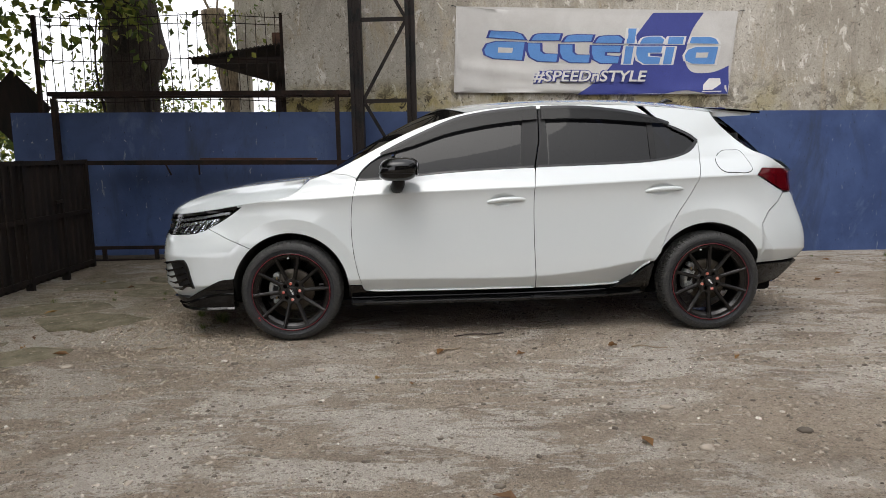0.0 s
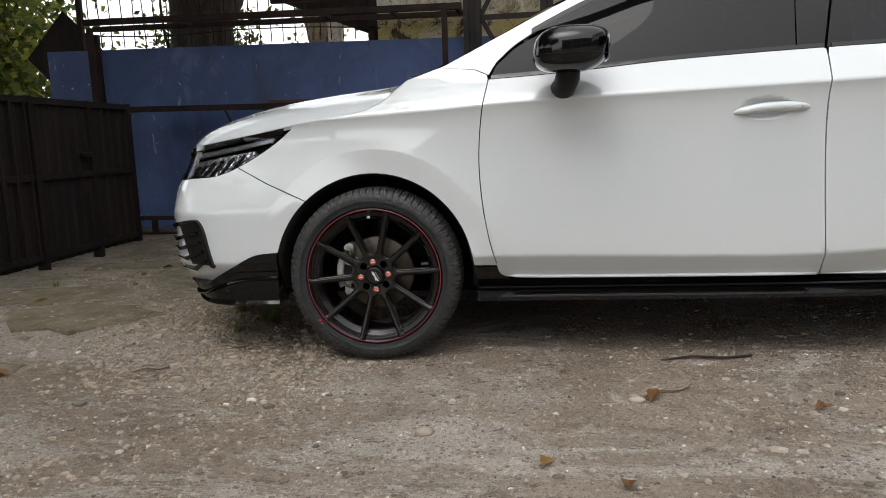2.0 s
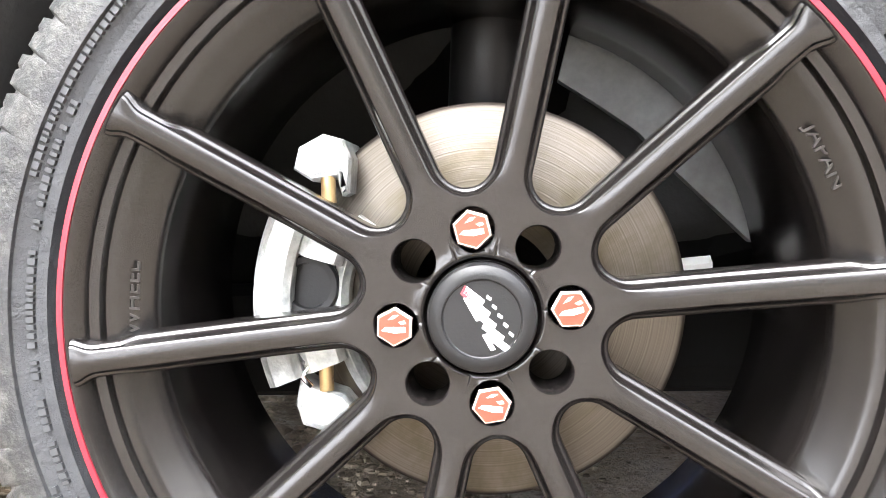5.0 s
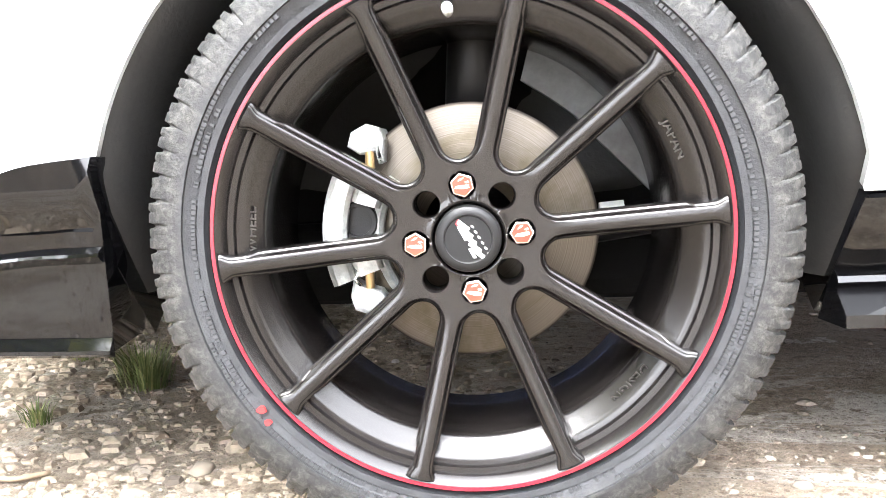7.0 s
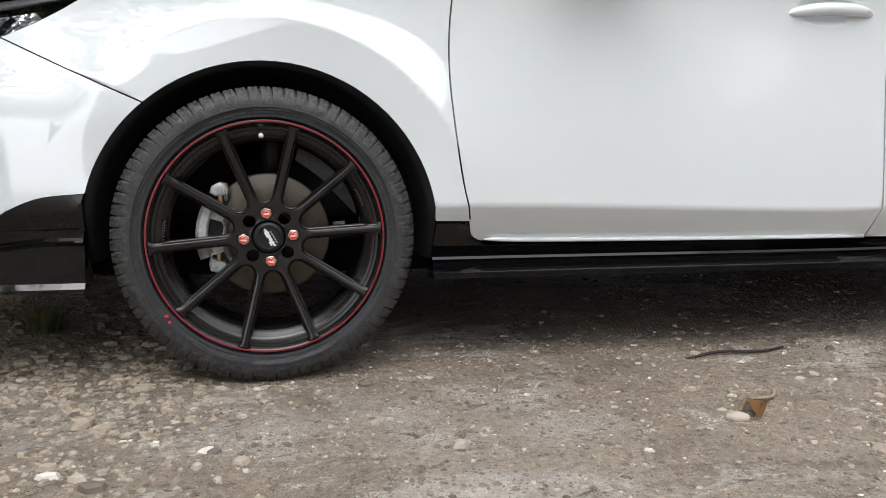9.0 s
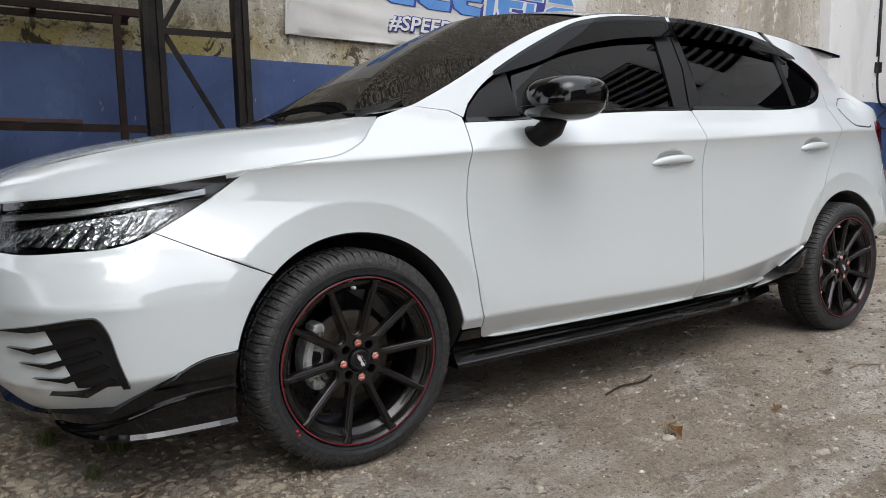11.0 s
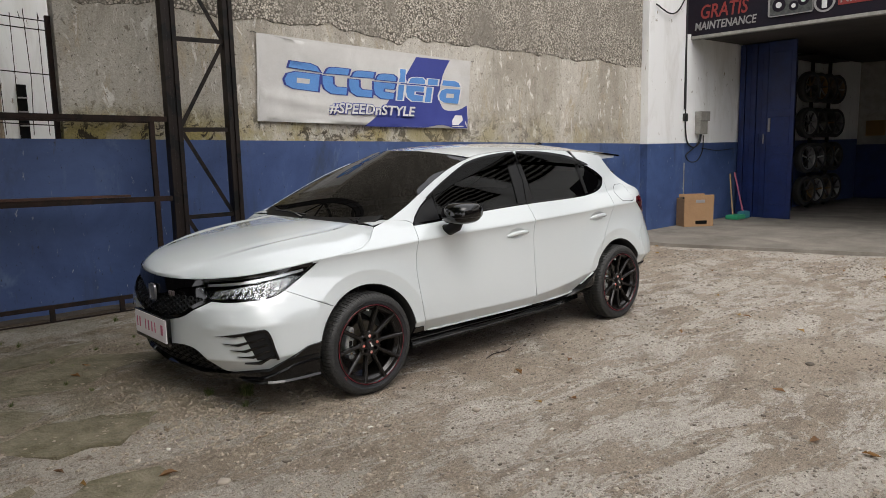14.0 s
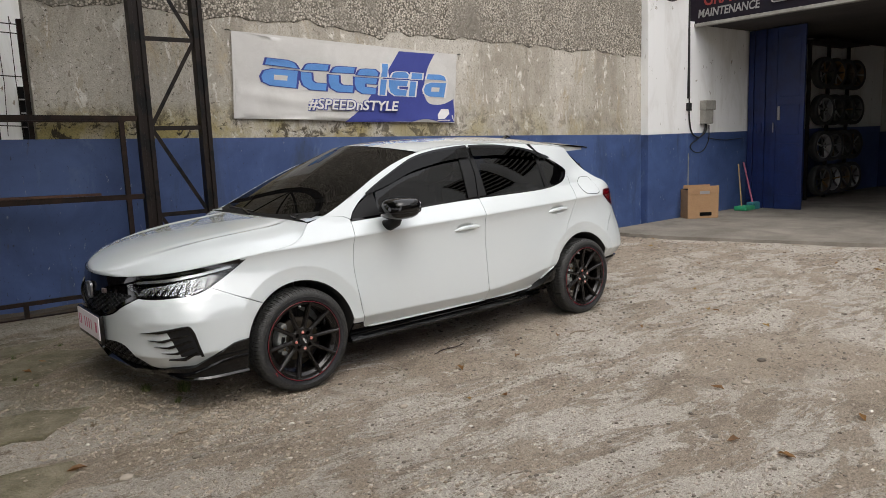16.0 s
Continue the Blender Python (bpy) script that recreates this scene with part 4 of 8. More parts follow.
def build_side(sgn):
    a1 = arc(*ARCHES[0], ARCH_R, 132, 5)
    panel("front_fender", [(-0.25, 0.843)] + [q for q in C_lamp_lo[1:] if q[0] > -0.455] + [(-0.46, 0.697), (-0.339, 0.6355)] + a1 + [(0.352, 0.336), (0.43, 0.335)] + C_door_front[::-1][6:] + [(0.405, 0.989), (0.362, 1.008), (0.24, 1.0215), (0.13, 0.985)] + C_hood[::-1][1:], M_pearl, car, sgn, gap=0.0015)
    door = panel("front_door", C_door_front + cut([(0.53, 0.286), (0.99, 0.284), (1.506, 0.286)], 0.54, 1.5) + C_b_gap[::-1] + cut(C_dlo_lo, 0.42, 1.505)[::-1], M_pearl, car, sgn)
    flick = spline([(1.506, 0.286), (1.9, 0.286), (2.04, 0.296), (2.10, 0.335), (2.16, 0.40), (2.21, 0.435), (2.243, 0.443)])
    rdoor = panel("rear_door", flick + [(2.25, 0.452)] + C_rear_door[::-1] + cut(C_dlo_lo, 1.52, 2.54)[::-1] + C_b_gap[1:-1], M_pearl, car, sgn)
    a2 = arc(*ARCHES[1], ARCH_R, 150, 15)
    tail_edge = spline([(2.66, 1.35), (2.70, 1.29), (2.78, 1.215), (2.91, 1.11), (3.0, 1.075), (3.1, 1.03), (3.2, 0.99)])
    panel("quarter_panel", C_rear_door + a2 + [(2.915, 0.41), (2.915, 0.66), (2.97, 0.735), (3.05, 0.79), (3.12, 0.848), (2.9, 0.955), (2.945, 0.998), (3.2, 0.99)] + tail_edge[::-1]
          + C_roof_edge[::-1][:12] + [q for q in C_dlo_hi if 2.3 < q[0] < 2.56], M_pearl, car, sgn)
    panel("roof_rail", cut(C_dlo_hi, 0.44, 2.28) + [q for q in C_roof_edge[::-1] if 0.24 < q[0] < 2.19] + [(0.24, 1.02), (0.365, 1.006), (0.412, 0.985)], M_pearl, car, sgn)
    panel("rear_bumper", [(2.915, 0.405), (2.915, 0.655)] + [(2.97, 0.73), (3.05, 0.785), (3.12, 0.842), (3.22, 0.84), (3.95, 0.80), (3.95, 0.42), (3.25, 0.42), (3.1, 0.415)], M_pearl, car, sgn, gap=0.001)
    panel("rear_diffuser", [(2.905, 0.40), (3.1, 0.41), (3.25, 0.412), (3.95, 0.412), (3.95, 0.25), (3.2, 0.25), (2.96, 0.235)], M_gloss_black, car, sgn, lift=0.012, rim=0.05)
    panel("tail_light", [(2.9, 0.957), (2.945, 0.998), (3.1, 0.996), (3.3, 0.985), (3.3, 0.86), (3.2, 0.845), (3.12, 0.855)], M_tail_red, car, sgn, "red tail lamp", lift=0.006)
    panel("tailgate", [(3.335, 1.0), (3.335, 0.81), (3.95, 0.81), (3.95, 1.0)], M_pearl, car, sgn)
    # fuel flap on the camera's side only
    if sgn > 0:
        flap = spline([(2.64, 1.06), (2.69, 1.108), (2.76, 1.113), (2.82, 1.107), (2.86, 1.045), (2.872, 0.99), (2.83, 0.97), (2.75, 0.972), (2.68, 0.978), (2.645, 1.01)], 5, True)
        fl = panel("fuel_flap", flap, M_pearl, car, sgn, "round-cornered fuel flap", lift=0.0022, gap=0.0042, rim=0.003)
        bm = bmesh.new()
        ring = clean(flap)
        inn = inset(ring, 0.0042)
        vo = [bm.verts.new(world_pt(Vector(flank(*q)) + Vector((0, 0.0012, 0)), sgn)) for q in ring]
        vi = [bm.verts.new(world_pt(Vector(flank(*q)) + Vector((0, 0.0012, 0)), sgn)) for q in inn]
        for i in range(len(vo)):
            j = (i + 1) % len(vo)
            bm.faces.new((vo[i], vo[j], vi[j], vi[i]))
        raw("flap_seam", bm, M_inner, fl)
    # bead along the foot of each door
    bead = [(0.0, 0.007), (0.007, 0.005), (0.0095, 0.001), (0.007, -0.003), (0.0, -0.004)]
    ledge("door_bead", spline([(0.47, 0.293), (0.55, 0.290), (1.0, 0.2885), (1.492, 0.290)], 8), bead, door, sgn, flank, M_pearl)
    ledge("door_bead", spline([(1.512, 0.290), (1.88, 0.291), (2.03, 0.301), (2.095, 0.340), (2.155, 0.404), (2.205, 0.438)], 8), bead, rdoor, sgn, flank, M_pearl)
    # side windows
    g = dict(gap=0.0, lift=-0.012, rim=0.004)
    panel("front_window", cut(C_dlo_lo, 0.62, 1.425) + [(1.437, 1.2)] + cut(C_dlo_hi, 0.66, 1.46)[::-1], M_glass, door, sgn, "dark tinted glass", **g)
    panel("rear_window_side", cut(C_dlo_lo, 1.60, 2.235) + cut(C_dlo_hi, 1.60, 2.235)[::-1], M_glass, rdoor, sgn, "dark tinted glass", **g)
    panel("quarter_glass", cut(C_dlo_lo, 2.265, 2.545) + cut(C_dlo_hi, 2.265, 2.545)[::-1][1:], M_glass, rdoor, sgn, "dark tinted glass", **g)
    t = dict(gap=0.0, lift=-0.004, rim=0.012)
    panel("pillar_trim", [(1.425, 1.028), (1.508, 1.032), (1.545, 1.2), (1.553, 1.391), (1.462, 1.387), (1.438, 1.2)], M_matt_black, door, sgn, "black pillar trim", **t)
    panel("pillar_trim", [(1.517, 1.032), (1.60, 1.034), (1.60, 1.393), (1.561, 1.392), (1.553, 1.2)], M_matt_black, rdoor, sgn, "black pillar trim", **t)
    panel("window_divider", [(2.233, 1.05), (2.268, 1.054), (2.268, 1.318), (2.233, 1.325)], M_matt_black, rdoor, sgn, **t)
    panel("corner_trim", [(0.416, 0.975), (0.64, 0.985), (0.625, 1.145), (0.50, 1.075), (0.438, 1.018)], M_matt_black, door, sgn, "black mirror corner trim", **t)
    panel("window_seal", cut(C_dlo_lo, 0.42, 1.508) + shift(cut(C_dlo_lo, 0.42, 1.508), 0, 0.013)[::-1], M_gloss_black, door, sgn, gap=0.0, lift=0.001, rim=0.014, step=0.02)
    rl = [q for q in C_dlo_lo if q[0] > 1.52]
    rh = [q for q in C_dlo_hi if q[0] > 2.36]
    panel("window_seal", rl + rh[::-1][1:] + [(q[0] - 0.012 * (q[0] > 2.4), q[1] - 0.013) for q in rh[:-2]] + [(2.52, 1.178)] + [(q[0] - 0.015 * (q[0] > 2.45), q[1] + 0.013) for q in rl[:-4]][::-1], M_gloss_black, rdoor, sgn, gap=0.0, lift=0.001, rim=0.014, step=0.02)
    # rain visors, standing off the glass
    v = dict(gap=0.0, lift=0.014, rim=0.003, step=0.03)
    lo1 = spline([(0.56, 1.118), (0.77, 1.175), (0.95, 1.235), (1.19, 1.285), (1.36, 1.307), (1.545, 1.322)])
    panel("rain_visor", lo1 + shift(cut(C_dlo_hi, 0.56, 1.548), 0, 0.012)[::-1], M_smoke, door, sgn, "smoked plastic rain visor", **v)
    lo2 = spline([(1.572, 1.322), (1.75, 1.322), (1.93, 1.314), (2.1, 1.30), (2.25, 1.285), (2.37, 1.277)])
    panel("rain_visor", lo2 + shift(cut(C_dlo_hi, 1.572, 2.37), 0, 0.010)[::-1], M_smoke, rdoor, sgn, "smoked plastic rain visor", **v)
    # door handles: a scooped bowl edge and a bar
    for d_, hx, hz in ((door, 1.325, 0.838), (rdoor, 2.292, 0.882)):
        bm = bmesh.new()
        n, m = 14, 10
        rows = []
        for i in range(n + 1):
            u = -1 + 2 * i / n
            x = hx + 0.125 * u
            z = hz + 0.006 * u - 0.01 * u * u + 0.004
            half = 0.014 * (1 - abs(u) ** 3.0) ** 0.6 + 0.002
            out = 0.024 * (1 - u**4) + 0.002
            wb = flank(x, hz - 0.06)[1]
            rows.append([bm.verts.new(world_pt((x, wb + out * (0.4 + 0.6 * math.cos(math.pi * (k / m - 0.5))) - 0.004, z + half * math.sin(math.pi * (k / m - 0.5))), sgn)) for k in range(m + 1)])
        for a, b in zip(rows, rows[1:]):
            for k in range(m):
                bm.faces.new((a[k], b[k], b[k + 1], a[k + 1]) if sgn > 0 else (a[k], a[k + 1], b[k + 1], b[k]))
        hd = raw("door_handle", bm, M_pearl, d_, "white body-coloured handle")
        if hx < 2:
            wl_ = flank(hx + 0.085, hz - 0.06)[1] + 0.0125
            part("lock", tube(bmesh.new(), [world_pt((hx + 0.085, wl_, hz + 0.003), sgn), world_pt((hx + 0.085, wl_ + 0.003, hz + 0.003), sgn)], 0.006, 12), M_chrome, hd, "small chrome lock")
    # side skirt: block by the front wheel, long stepped sill, flick before the rear wheel
    top = [(0.354, 0.333), (0.425, 0.333), (0.442, 0.298), (0.475, 0.281), (0.6, 0.281), (1.9, 0.281), (2.04, 0.29), (2.10, 0.328), (2.16, 0.394), (2.21, 0.428), (2.235, 0.436)]
    sk = panel("side_skirt", [(0.356, 0.208), (2.24, 0.2), (2.2285, 0.28), (2.235, 0.436)] + top[::-1][1:], M_gloss_black, car, sgn, "gloss black side skirt", gap=0.0, lift=0.004, rim=0.05)
    bm = bmesh.new()
    prof = [(0.0, 0.258), (0.010, 0.251), (0.012, 0.245), (0.006, 0.240), (0.030, 0.216), (0.031, 0.203), (-0.03, 0.2)]
    rows = []
    for x in np.linspace(0.36, 2.2, 40):
        f = 1 - 0.6 * smooth(1.9, 2.2, x)
        wb = flank(x, 0.25)[1] + 0.005
        rows.append([bm.verts.new(world_pt((x, wb + o * f, z + 0.006 * (x - 0.4)), sgn)) for o, z in prof])
    for a, b in zip(rows, rows[1:]):
        for k in range(len(prof) - 1):
            bm.faces.new((a[k], a[k + 1], b[k + 1], b[k]) if sgn > 0 else (a[k], b[k], b[k + 1], a[k + 1]))
    bm.faces.new(rows[0]), bm.faces.new(rows[-1])
    raw("sill_step", bm, M_gloss_black, sk, "", False)
    raw("skirt_flick", skin(bmesh.new(), [(1.90, 0.225), (2.05, 0.222), (2.226, 0.236), (2.2245, 0.28), (2.232, 0.434), (2.21, 0.427), (2.16, 0.393), (2.10, 0.327), (2.04, 0.291), (1.98, 0.268)], plumb, sgn, gap=0.0, lift=0.004, rim=0.06, step=0.016), M_gloss_black, sk)
    # front bumper corner, lamp and fog bezel
    bl = C_bumper_lo
    bump_out = [(-0.46, 0.697)] + [q for q in C_lamp_lo if q[0] < -0.466] + C_grille_lo[1:] + bl + arc(*ARCHES[0], ARCH_R, 164, 132, 12)[1:] + [(-0.339, 0.6355)]
    panel("front_bumper", bump_out, M_pearl, car, sgn, gap=0.0013)
    lamp_out = C_lamp_lo + [(-0.93, 0.70), (-0.94, 0.73), (-0.9, 0.762)] + [q for q in C_lamp_up if q[0] > -0.9][::-1]
    lamp = panel("headlight", shift(lamp_out), M_gloss_black, car, sgn, "headlight with black housing and clear lens", gap=0.003, lift=-0.03, rim=0.0)
    panel("lamp_lens", lamp_out, M_clear, lamp, sgn, "clear lens", gap=0.003, lift=-0.001, rim=0.006).visible_shadow = False
    up2 = [q for q in C_lamp_up if -0.88 < q[0] < -0.28]
    panel("lamp_brow", shift(up2, 0, -0.003) + shift(up2, 0, -0.022)[::-1], M_gloss_black, lamp, sgn, gap=0.0, lift=0.003, rim=0.02)
    panel("light_strip", shift(up2[2:], 0, -0.028) + shift(up2[2:], 0, -0.041)[::-1], M_lamp_grey, lamp, sgn, "silver light strip", gap=0.0, lift=-0.012, rim=0.008, step=0.02)
    panel("reflector", [(-0.88, 0.672), (-0.60, 0.676), (-0.52, 0.686), (-0.465, 0.712), (-0.41, 0.750), (-0.42, 0.762), (-0.60, 0.742), (-0.72, 0.727), (-0.84, 0.708)], M_facet, lamp, sgn, "faceted silver reflector", gap=0.0, lift=-0.022, rim=0.004, step=0.015)
    for i in range(8):
        s0 = -0.50 - 0.046 * i
        zt, zl = 0.752 - 0.008 * i, 0.676
        panel("lamp_divider", [(s0, zl), (s0 + 0.005, zl), (s0 + 0.043, zt - 0.006), (s0 + 0.038, zt)], M_gloss_black, lamp, sgn, "", gap=0.0, lift=-0.014, rim=0.01, step=0.02)
    panel("light_strip", [(-0.56, 0.669), (-0.86, 0.664), (-0.86, 0.671), (-0.56, 0.676)], M_chrome, lamp, sgn, "silver light strip", gap=0.0, lift=-0.014, rim=0.006)
    fog_out = [(-0.85, 0.478), (-0.60, 0.512), (-0.575, 0.508), (-0.553, 0.475), (-0.517, 0.345), (-0.522, 0.335), (-0.69, 0.342), (-0.70, 0.36)]
    fog = panel("fog_bezel", [(-0.70, 0.488), (-0.60, 0.504), (-0.578, 0.5), (-0.558, 0.47), (-0.527, 0.352), (-0.532, 0.345), (-0.63, 0.348), (-0.655, 0.40), (-0.68, 0.45)], M_matt_black, car, sgn, "black slatted fog lamp bezel", gap=0.0, lift=0.003, rim=0.0)
    panel("bezel_frame", spline([(-0.86, 0.474), (-0.74, 0.494), (-0.60, 0.513), (-0.575, 0.51), (-0.553, 0.478), (-0.532, 0.40), (-0.515, 0.342)], 5) + spline([(-0.53, 0.343), (-0.545, 0.40), (-0.566, 0.470), (-0.585, 0.495), (-0.60, 0.499), (-0.74, 0.479)], 5), M_gloss_black, fog, sgn, gap=0.0, lift=0.012, rim=0.02, step=0.012)
    for i in range(4):
        z = 0.447 - 0.034 * i
        tip = -0.815 + 0.038 * i
        panel("slat", [(tip, z - 0.008), (tip + 0.08, z - 0.006), (-0.59 + 0.012 * i, z + 0.022), (-0.578 + 0.012 * i, z + 0.014), (tip + 0.09, z - 0.018)], M_gloss_black, fog, sgn, gap=0.0, lift=0.013, rim=0.016, step=0.012)
    # lower lip, curling up to the wheel
    lip = panel("front_lip", [(-1.3, 0.235), (-1.02, 0.238), (-0.82, 0.262)] + [q for q in bl if q[0] > -0.84][::1] + [(s_of_x(-0.348), 0.38), (s_of_x(-0.354), 0.30), (s_of_x(-0.36), 0.208), (-0.43, 0.204), (-0.60, 0.208), (-0.79, 0.214), (-1.02, 0.20), (-1.3, 0.195)], M_gloss_black, car, sgn, "gloss black front lip", gap=0.0, lift=0.012, rim=0.06)
    corner = raw("lip_corner", skin(bmesh.new(), [q for q in bl if q[0] > -0.80] + [(s_of_x(-0.349), 0.38), (s_of_x(-0.352), 0.28), (s_of_x(-0.354), 0.204), (-0.46, 0.201), (-0.60, 0.207), (-0.70, 0.220), (-0.76, 0.236)], plumb, sgn, gap=0.0, lift=0.006, rim=0.07, step=0.016), M_gloss_black, lip)
    ledge("lip_ridge", spline([(-0.80, 0.236), (-0.70, 0.232), (-0.60, 0.238), (-0.52, 0.262), (-0.45, 0.288), (-0.38, 0.300), (s_of_x(-0.352), 0.303)], 6), [(0.004, 0.006), (0.014, 0.001), (0.015, -0.002), (0.004, -0.010)], lip, sgn, plumb)
    ledge("lip_edge", spline([(-0.78, 0.228), (-0.66, 0.211), (-0.52, 0.205), (s_of_x(-0.354), 0.208)], 6), [(0.004, 0.010), (0.012, -0.001), (0.012, -0.005), (0.002, -0.010)], lip, sgn, plumb)
    # lower grille behind the opening
    panel("lower_grille", [(-1.3, 0.385), (-1.17, 0.39), (-1.03, 0.40), (-0.96, 0.385), (-0.87, 0.31), (-0.83, 0.265), (-1.02, 0.225), (-1.3, 0.22)], M_matt_black, car, sgn, gap=0.0, lift=-0.03, rim=0.0)


for sgn_ in (1, -1):
    build_side(sgn_)


# ---- hood, glass, roof: rows across the car ----
def loft(name, rows, mat, parent, label="", smooth_=True, rim=0.0):
    bm = bmesh.new()
    vs = [[bm.verts.new((x, YC - w, z)) for x, w, z in r] for r in rows]
    for a, b in zip(vs, vs[1:]):
        for k in range(len(a) - 1):
            bm.faces.new((a[k], a[k + 1], b[k + 1], b[k]))
    bmesh.ops.recalc_face_normals(bm, faces=bm.faces)
    up = sum(f.normal.z * f.calc_area() for f in bm.faces)
    if up < 0:
        bmesh.ops.reverse_faces(bm, faces=bm.faces)
    if rim:
        loop = vs[0] + [r[-1] for r in vs[1:-1]] + vs[-1][::-1] + [r[0] for r in vs[1:-1]][::-1]
        t = [bm.verts.new(v.co) for v in loop]
        l = [bm.verts.new(v.co - Vector((0, 0, rim))) for v in loop]
        for i in range(len(loop)):
            j = (i + 1) % len(loop)
            bm.faces.new((t[i], t[j], l[j], l[i]))
    return raw(name, bm, mat, parent, label, smooth_)


QS = np.linspace(-1, 1, 41)
QH = np.linspace(-1, 1, 151)
edge = [flank(s, z) for s, z in C_lamp_up[::-1][1:]] + [flank(s, z) for s, z in C_hood[1:]]
rows = []
for xe, we, ze in edge:
    we -= 0.003
    zc = max(hood_mid_z(xe), ze + 0.002)
    row = []
    for q in QH:
        a = abs(q)
        f = 1 - 0.38 * a**2 - 0.62 * a**7
        f += (0.085 * math.exp(-abs(a - 0.68) / 0.05) - 0.05 * math.exp(-((a - 0.60) / 0.045) ** 2)) * smooth(-0.8, -0.35, xe)
        row.append((xe, we * q, ze + (zc - ze) * f + 0.002))
    rows.append(row)
loft("hood", rows, M_pearl, car, "", rim=0.015)


def pillar_x(v):
    return 0.245 + (1.10 - 0.245) * v


rows = []
for v in np.linspace(0, 1, 25):
    xs = pillar_x(v)
    ws, zs = side_at(xs, roof_edge_z(xs)) - 0.006, roof_edge_z(xs) - 0.004
    xc, zc = 0.13 + (0.93 - 0.13) * v, 0.99 + (1.437 - 0.99) * v + 0.03 * math.sin(math.pi * v)
    rows.append([(xc + (xs - xc) * q * q, ws * q, zc + (zs - zc) * abs(q) ** 2.2) for q in QS])
loft("windshield", rows, M_glass, car, "dark tinted windshield")
frit = []
for v in (-0.09, -0.02, 0.035):
    xs = pillar_x(max(v, -0.03))
    ws, zs = side_at(xs, roof_edge_z(xs)) - 0.006, roof_edge_z(xs) + 0.004
    xc, zc = 0.13 + 0.8 * v, 0.988 + 0.447 * v + 0.06 * v
    frit.append([(xc + (xs - xc) * q * q * 0.85, ws * q * 0.915, zc + (zs - zc) * abs(q) ** 2.2 + (0.004 if v > 0 else 0.0)) for q in QS])
loft("cowl", frit, M_matt_black, car, "black plastic cowl below the windshield", rim=0.02)

rows = []
for v in np.linspace(0, 1, 40):
    row = []
    for q in QS:
        x0 = 0.93 + 0.17 * q * q
        x1 = 2.76 - 0.06 * q * q
        x = x0 + (x1 - x0) * v
        ze, zm = roof_edge_z(x), roof_mid_z(x)
        we = side_at(x, ze)
        row.append((x, we * q, ze + (zm - ze) * (1 - abs(q) ** 2.6)))
    rows.append(row)
loft("roof", rows, M_pearl, car)
rows = []
for v in np.linspace(0, 1, 10):
    x = 2.76 + (3.12 - 2.76) * v
    rows.append([(x - 0.08 * q * q - 0.02 * v * (1 - v), q * (0.53 + 0.10 * v), 1.395 - (1.395 - 1.06) * v + 0.02 * math.sin(math.pi * v) - 0.03 * q * q) for q in QS])
loft("rear_window", rows, M_glass, car, "dark tinted rear window")
rows = [[(x - 0.05 * q * q, q * 0.66, z - 0.02 * q * q) for q in QS] for x, z in ((3.1, 1.075), (3.16, 1.05), (3.225, 0.99))]
loft("tailgate_top", rows, M_pearl, car)
# roof spoiler with a black blade
bm = bmesh.new()
sp = []
for q in np.linspace(-1, 1, 25):
    o = -0.05 * q * q
    zr = -0.035 * q * q
    sp.append([bm.verts.new((x + o, YC - q * 0.545, z + zr)) for x, z in ((2.62, 1.422), (2.80, 1.404), (3.0, 1.382), (2.99, 1.366), (2.8, 1.36), (2.62, 1.37))])
for a, b in zip(sp, sp[1:]):
    for k in range(6):
        bm.faces.new((a[k], a[(k + 1) % 6], b[(k + 1) % 6], b[k]))
bm.faces.new(sp[0][::-1]), bm.faces.new(sp[-1])
spoiler = part("roof_spoiler", bm, M_pearl, car)
bm = bmesh.new()
sp = []
for q in np.linspace(-1, 1, 25):
    o = -0.05 * q * q
    zr = -0.035 * q * q
    sp.append([bm.verts.new((x + o, YC - q * 0.56, z + zr)) for x, z in ((2.7, 1.416), (2.85, 1.409), (3.05, 1.388), (3.05, 1.376), (2.85, 1.395))])
for a, b in zip(sp, sp[1:]):
    for k in range(5):
        bm.faces.new((a[k], a[(k + 1) % 5], b[(k + 1) % 5], b[k]))
bm.faces.new(sp[0][::-1]), bm.faces.new(sp[-1])
part("spoiler_blade", bm, M_gloss_black, spoiler, "gloss black blade")


# ---- grille, emblem, plate ----
def nose(name, outline, mat, parent, label="", **k):
    """A panel that runs across the nose: both halves in one mesh."""
    bm = bmesh.new()
    for sg in (1, -1):
        skin(bm, outline, flank, sg, **k)
    return raw(name, bm, mat, parent, label)


grille = nose("grille", [(-1.3, 0.50), (-1.2, 0.505), (-1.07, 0.545), (-0.97, 0.60), (-0.87, 0.65), (-0.92, 0.70), (-0.92, 0.765), (-1.15, 0.758), (-1.3, 0.757)], M_gloss_black, car, "black front grille", gap=0.0, lift=-0.022, rim=0.0)
nose("grille_bar", spline([(-1.3, 0.752), (-1.15, 0.754), (-0.95, 0.762), (-0.86, 0.768)], 4) + spline([(-0.86, 0.745), (-0.95, 0.725), (-1.1, 0.698), (-1.2, 0.66), (-1.3, 0.655)], 4), M_gloss_black, grille, "gloss black bar", gap=0.0, lift=0.006, rim=0.025)
nose("grille_frame", spline([(-0.855, 0.66), (-0.97, 0.61), (-1.07, 0.556), (-1.2, 0.518), (-1.3, 0.511)], 5) + spline([(-1.3, 0.526), (-1.2, 0.532), (-1.07, 0.572), (-0.97, 0.628), (-0.88, 0.672)], 5), M_gloss_black, grille, "", gap=0.0, lift=0.004, rim=0.025, step=0.012)


